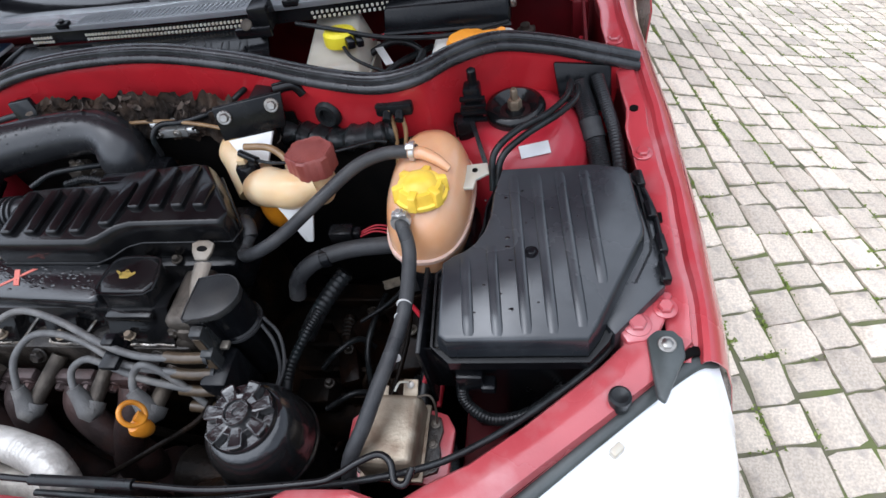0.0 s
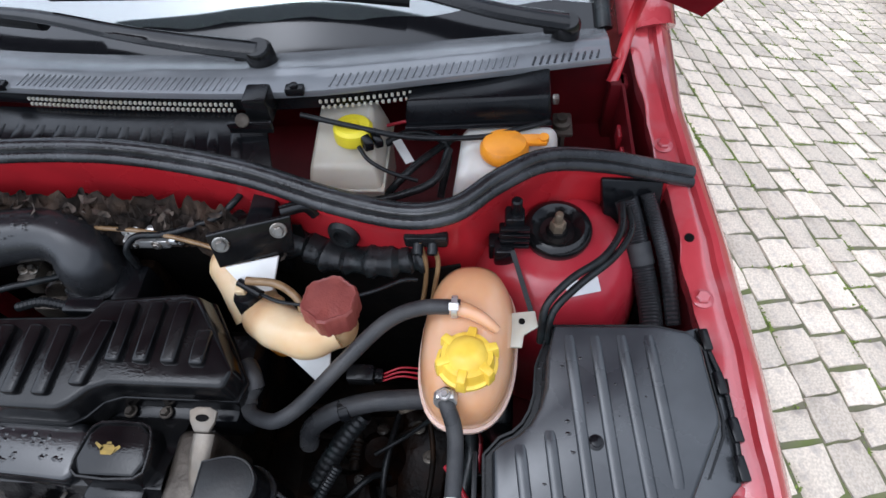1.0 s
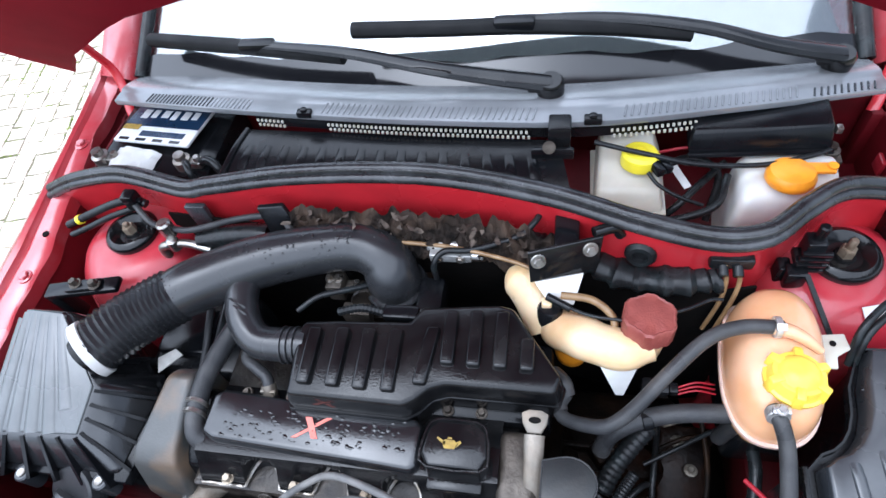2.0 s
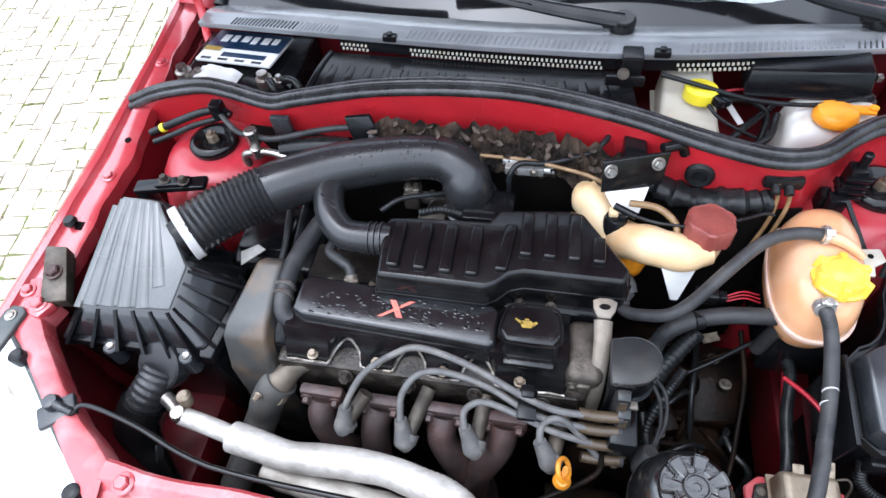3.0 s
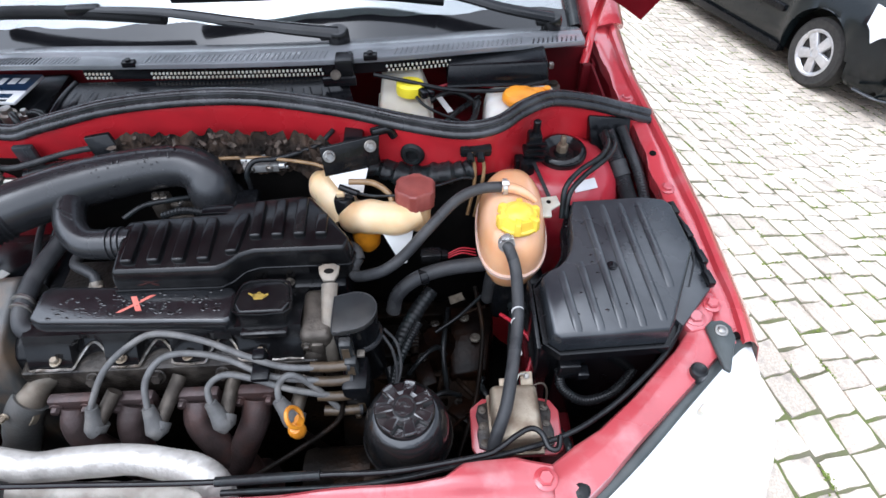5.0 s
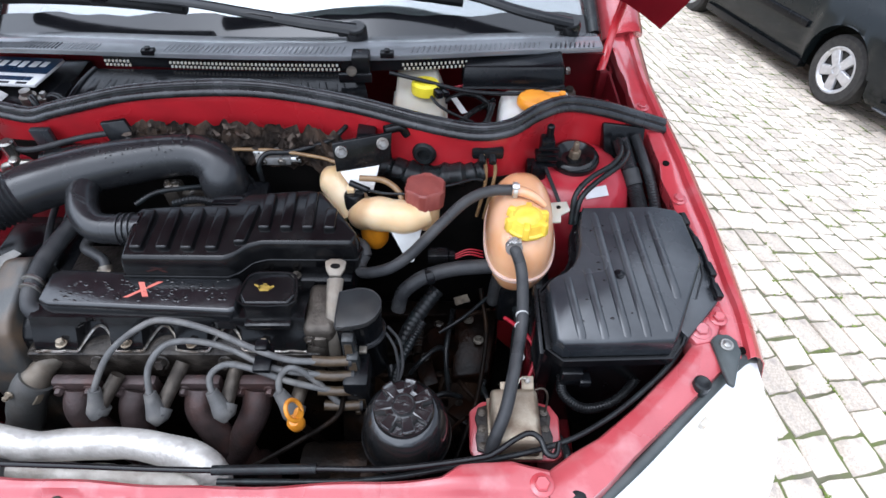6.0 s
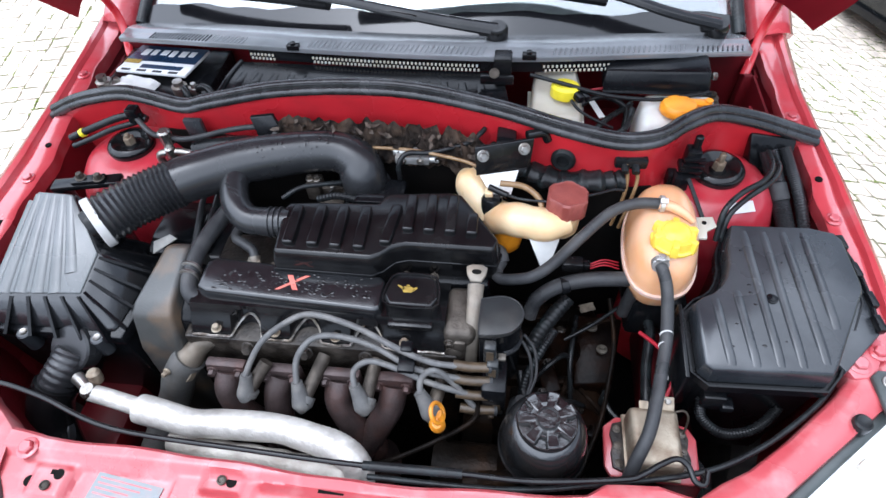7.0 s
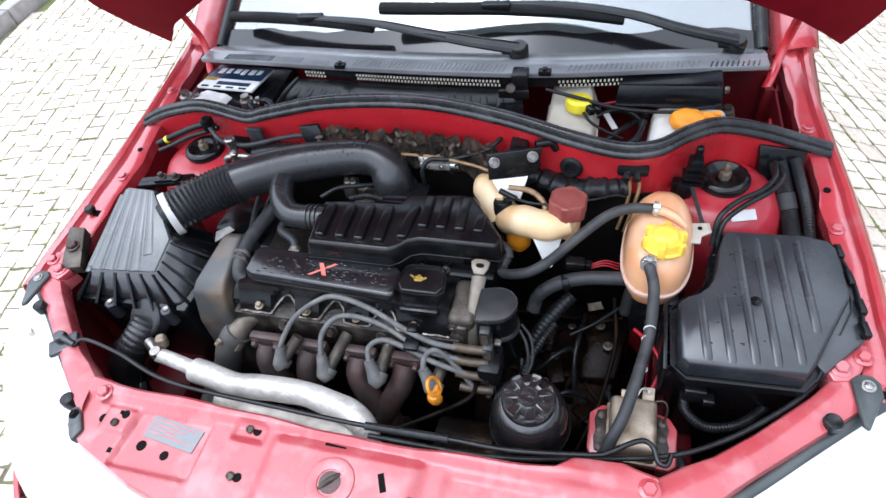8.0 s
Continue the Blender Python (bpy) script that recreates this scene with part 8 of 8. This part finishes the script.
for x, sgn in ((0.10, 1), (1.40, -1)):
    for y in WHEELS:
        hubm = at(x, y, WR, 0, -90 * sgn, 0)
        wheel = car_part("wheel", lathe([(0.185, -0.09), (0.255, -0.095), (0.28, -0.075), (0.285, 0.0), (0.28, 0.075), (0.255, 0.095), (0.19, 0.09), (0.18, 0.05)], 44, hubm), "tyre")
        rim = car_part("rim", lathe([(0.183, -0.05), (0.188, 0.08), (0.178, 0.082), (0.165, 0.045), (0.05, 0.035)], 36, hubm), "shadow", wheel)
        car_part("rim_edge", lathe([(0.160, 0.06), (0.186, 0.082), (0.19, 0.092), (0.178, 0.094), (0.158, 0.078)], 36, hubm, False), "alloy", rim)
        for k in range(5):
            bm = loft([[(-0.038, 0.02, 0.06), (0.038, 0.02, 0.06), (0.050, 0.17, 0.055), (-0.050, 0.17, 0.055)], [(-0.032, 0.02, 0.09), (0.032, 0.02, 0.09), (0.044, 0.172, 0.082), (-0.044, 0.172, 0.082)]], bev=0.006)
            car_part("spoke", moved(bm, hubm @ at(0, 0, 0, 0, 0, 72 * k + 20)), "alloy", rim)
        car_part("hub_cap", lathe([(0.05, 0.06), (0.05, 0.094), (0.028, 0.098), (0.026, 0.09)], 24, hubm), "alloy", rim)

# ---- paving ----
pave = thing("cobbled_yard", "worn grey granite sett paving with mossy joints", "paving", (0, 0, 0), kind="structure")
random.seed(11)
meshes = []
for k in range(10):
    bm = bmesh.new()
    ring = [(-0.5, -0.5), (-0.1, -0.5), (0.25, -0.5), (0.5, -0.48), (0.5, 0.0), (0.5, 0.5), (0.1, 0.5), (-0.25, 0.5), (-0.5, 0.5), (-0.5, 0.05)]
    low, mid, top = [], [], []
    for x, y in ring:
        jx, jy = random.uniform(-0.10, 0.035), random.uniform(-0.10, 0.035)
        x, y = x * (1 + jx), y * (1 + jy)
        low.append(bm.verts.new((x, y, -0.5)))
        mid.append(bm.verts.new((x * 0.99, y * 0.99, 0.43 + random.uniform(-0.02, 0.02))))
        top.append(bm.verts.new((x * random.uniform(0.93, 0.98), y * random.uniform(0.93, 0.98), 0.5 + random.uniform(-0.02, 0.02))))
    c = bm.verts.new((random.uniform(-0.1, 0.1), random.uniform(-0.1, 0.1), 0.525))
    n = len(ring)
    for a, b in ((low, mid), (mid, top)):
        for i in range(n):
            bm.faces.new((a[i], a[(i + 1) % n], b[(i + 1) % n], b[i]))
    for i in range(n):
        bm.faces.new((top[i], top[(i + 1) % n], c))
    finish(bm, 70)
    me = bpy.data.meshes.new("sett")
    bm.to_mesh(me)
    bm.free()
    me.materials.append(M["sett"])
    meshes.append(me)
LAY = radians(10.8)
near, far = [], []
u = -4.6
while u < 6.6:
    w = random.uniform(0.078, 0.098)
    v = -4.4 + random.uniform(0, 0.12)
    while v < 7.0:
        l = random.uniform(0.078, 0.128)
        m = u + w / 2 + 0.010 * math.sin(v * 2.1 + 0.3 * math.sin(u * 3))
        x, y = m * math.cos(LAY) - (v + l / 2) * math.sin(LAY), m * math.sin(LAY) + (v + l / 2) * math.cos(LAY)
        if 0.75 < x < 2.05 and -0.75 < y < 2.0:
            near.append((x, y, w, l))
        elif -3.36 < x < 4.9 and -3.2 < y < 6.8 and (abs(x) > 0.62 or not -0.2 < y < 2.5):
            far.append((x, y, w, l))
        v += l
    u += w


def sett_matrix(x, y, w, l):
    """A sett's place: its top on the yard's surface, a little out of true."""
    z, e = fall(x, y), 0.02
    up = Vector(((fall(x - e, y) - fall(x + e, y)) / (2 * e) + random.uniform(-0.012, 0.012), (fall(x, y - e) - fall(x, y + e)) / (2 * e) + random.uniform(-0.012, 0.012), 1)).normalized()
    turn = Vector((0, 0, 1)).rotation_difference(up).to_matrix() @ Matrix.Rotation(LAY + random.uniform(-0.06, 0.06), 3, "Z")
    size = Matrix.Diagonal((w - random.uniform(-0.002, 0.006), l - random.uniform(-0.002, 0.008), 0.09, 1))
    return Matrix.Translation(Vector((x, y, z + random.uniform(-0.0015, 0.0015))) - up * 0.0415) @ turn.to_4x4() @ size


near.sort(key=lambda q: math.hypot(q[0] - 1.1, (q[1] - 0.5) * 0.7))
far += near[300:]
for x, y, w, l in near[:300]:
    ob = new("sett", random.choice(meshes))
    ob.parent = pave
    ob.matrix_basis = sett_matrix(x, y, w, l)
verts, faces = [], []
for x, y, w, l in far:
    m, me = sett_matrix(x, y, w, l), random.choice(meshes)
    o = len(verts)
    verts += [m @ v.co for v in me.vertices]
    faces += [tuple(o + i for i in p.vertices) for p in me.polygons]
me = bpy.data.meshes.new("far_setts")
me.from_pydata(verts, [], faces)
me.materials.append(M["far_sett"])
fs = new("far_setts", me)
fs.parent = pave
tagged(fs, kind="stuff")

kerb = thing("kerb", "grey stone kerb at the yard's edge", "kerb", (-3.46, 2, 0), kind="structure")
for k in range(12):
    part("kerb_stone", box(-3.52, -3.40, -2 + k * 0.8, -1.21 + k * 0.8, -0.05, 0.10, 0.012), "kerb", kerb)
blades = bmesh.new()
random.seed(3)
for _ in range(9000):
    x, y = random.uniform(-5.5, -3.53), random.uniform(0.5, 6)
    h, a = random.uniform(0.04, 0.10), random.uniform(0, 6.28)
    c, s_ = 0.006 * math.cos(a), 0.006 * math.sin(a)
    p = [blades.verts.new(q) for q in ((x - c, y - s_, 0), (x + c, y + s_, 0), (x + random.uniform(-0.03, 0.03), y + random.uniform(-0.03, 0.03), h))]
    blades.faces.new(p)
single("grass", blades, "grass", "short green grass beyond the kerb", "grass", kind="stuff")
tufts = bmesh.new()
beds = [q for q in near + far if abs(q[0]) > 0.75 and q[1] < 4.5]
for x, y, w, l in random.sample(beds, 3200):
    if random.random() < 0.6:
        px, py, lx, ly = w / 2, random.uniform(-0.5, 0.5) * l, 0.004, 0.026
    else:
        px, py, lx, ly = random.uniform(-0.5, 0.5) * w, l / 2, 0.026, 0.004
    many = random.choice((5, 8, 14, 40))
    for _ in range(many):
        qx, qy = px + random.gauss(0, lx), py + random.gauss(0, ly)
        gx, gy = x + qx * math.cos(LAY) - qy * math.sin(LAY), y + qx * math.sin(LAY) + qy * math.cos(LAY)
        a, r = random.uniform(0, 6.28), random.uniform(0.002, 0.0055)
        p = [tufts.verts.new((gx + r * math.cos(a + b), gy + r * math.sin(a + b), z + fall(gx, gy))) for b, z in ((0, 0.004), (2.1, 0.003), (4.2, random.uniform(0.004, 0.009)))]
        tufts.faces.new(p)
single("moss_tufts", tufts, "moss", "tufts of green moss in the paving joints", "moss", kind="stuff")
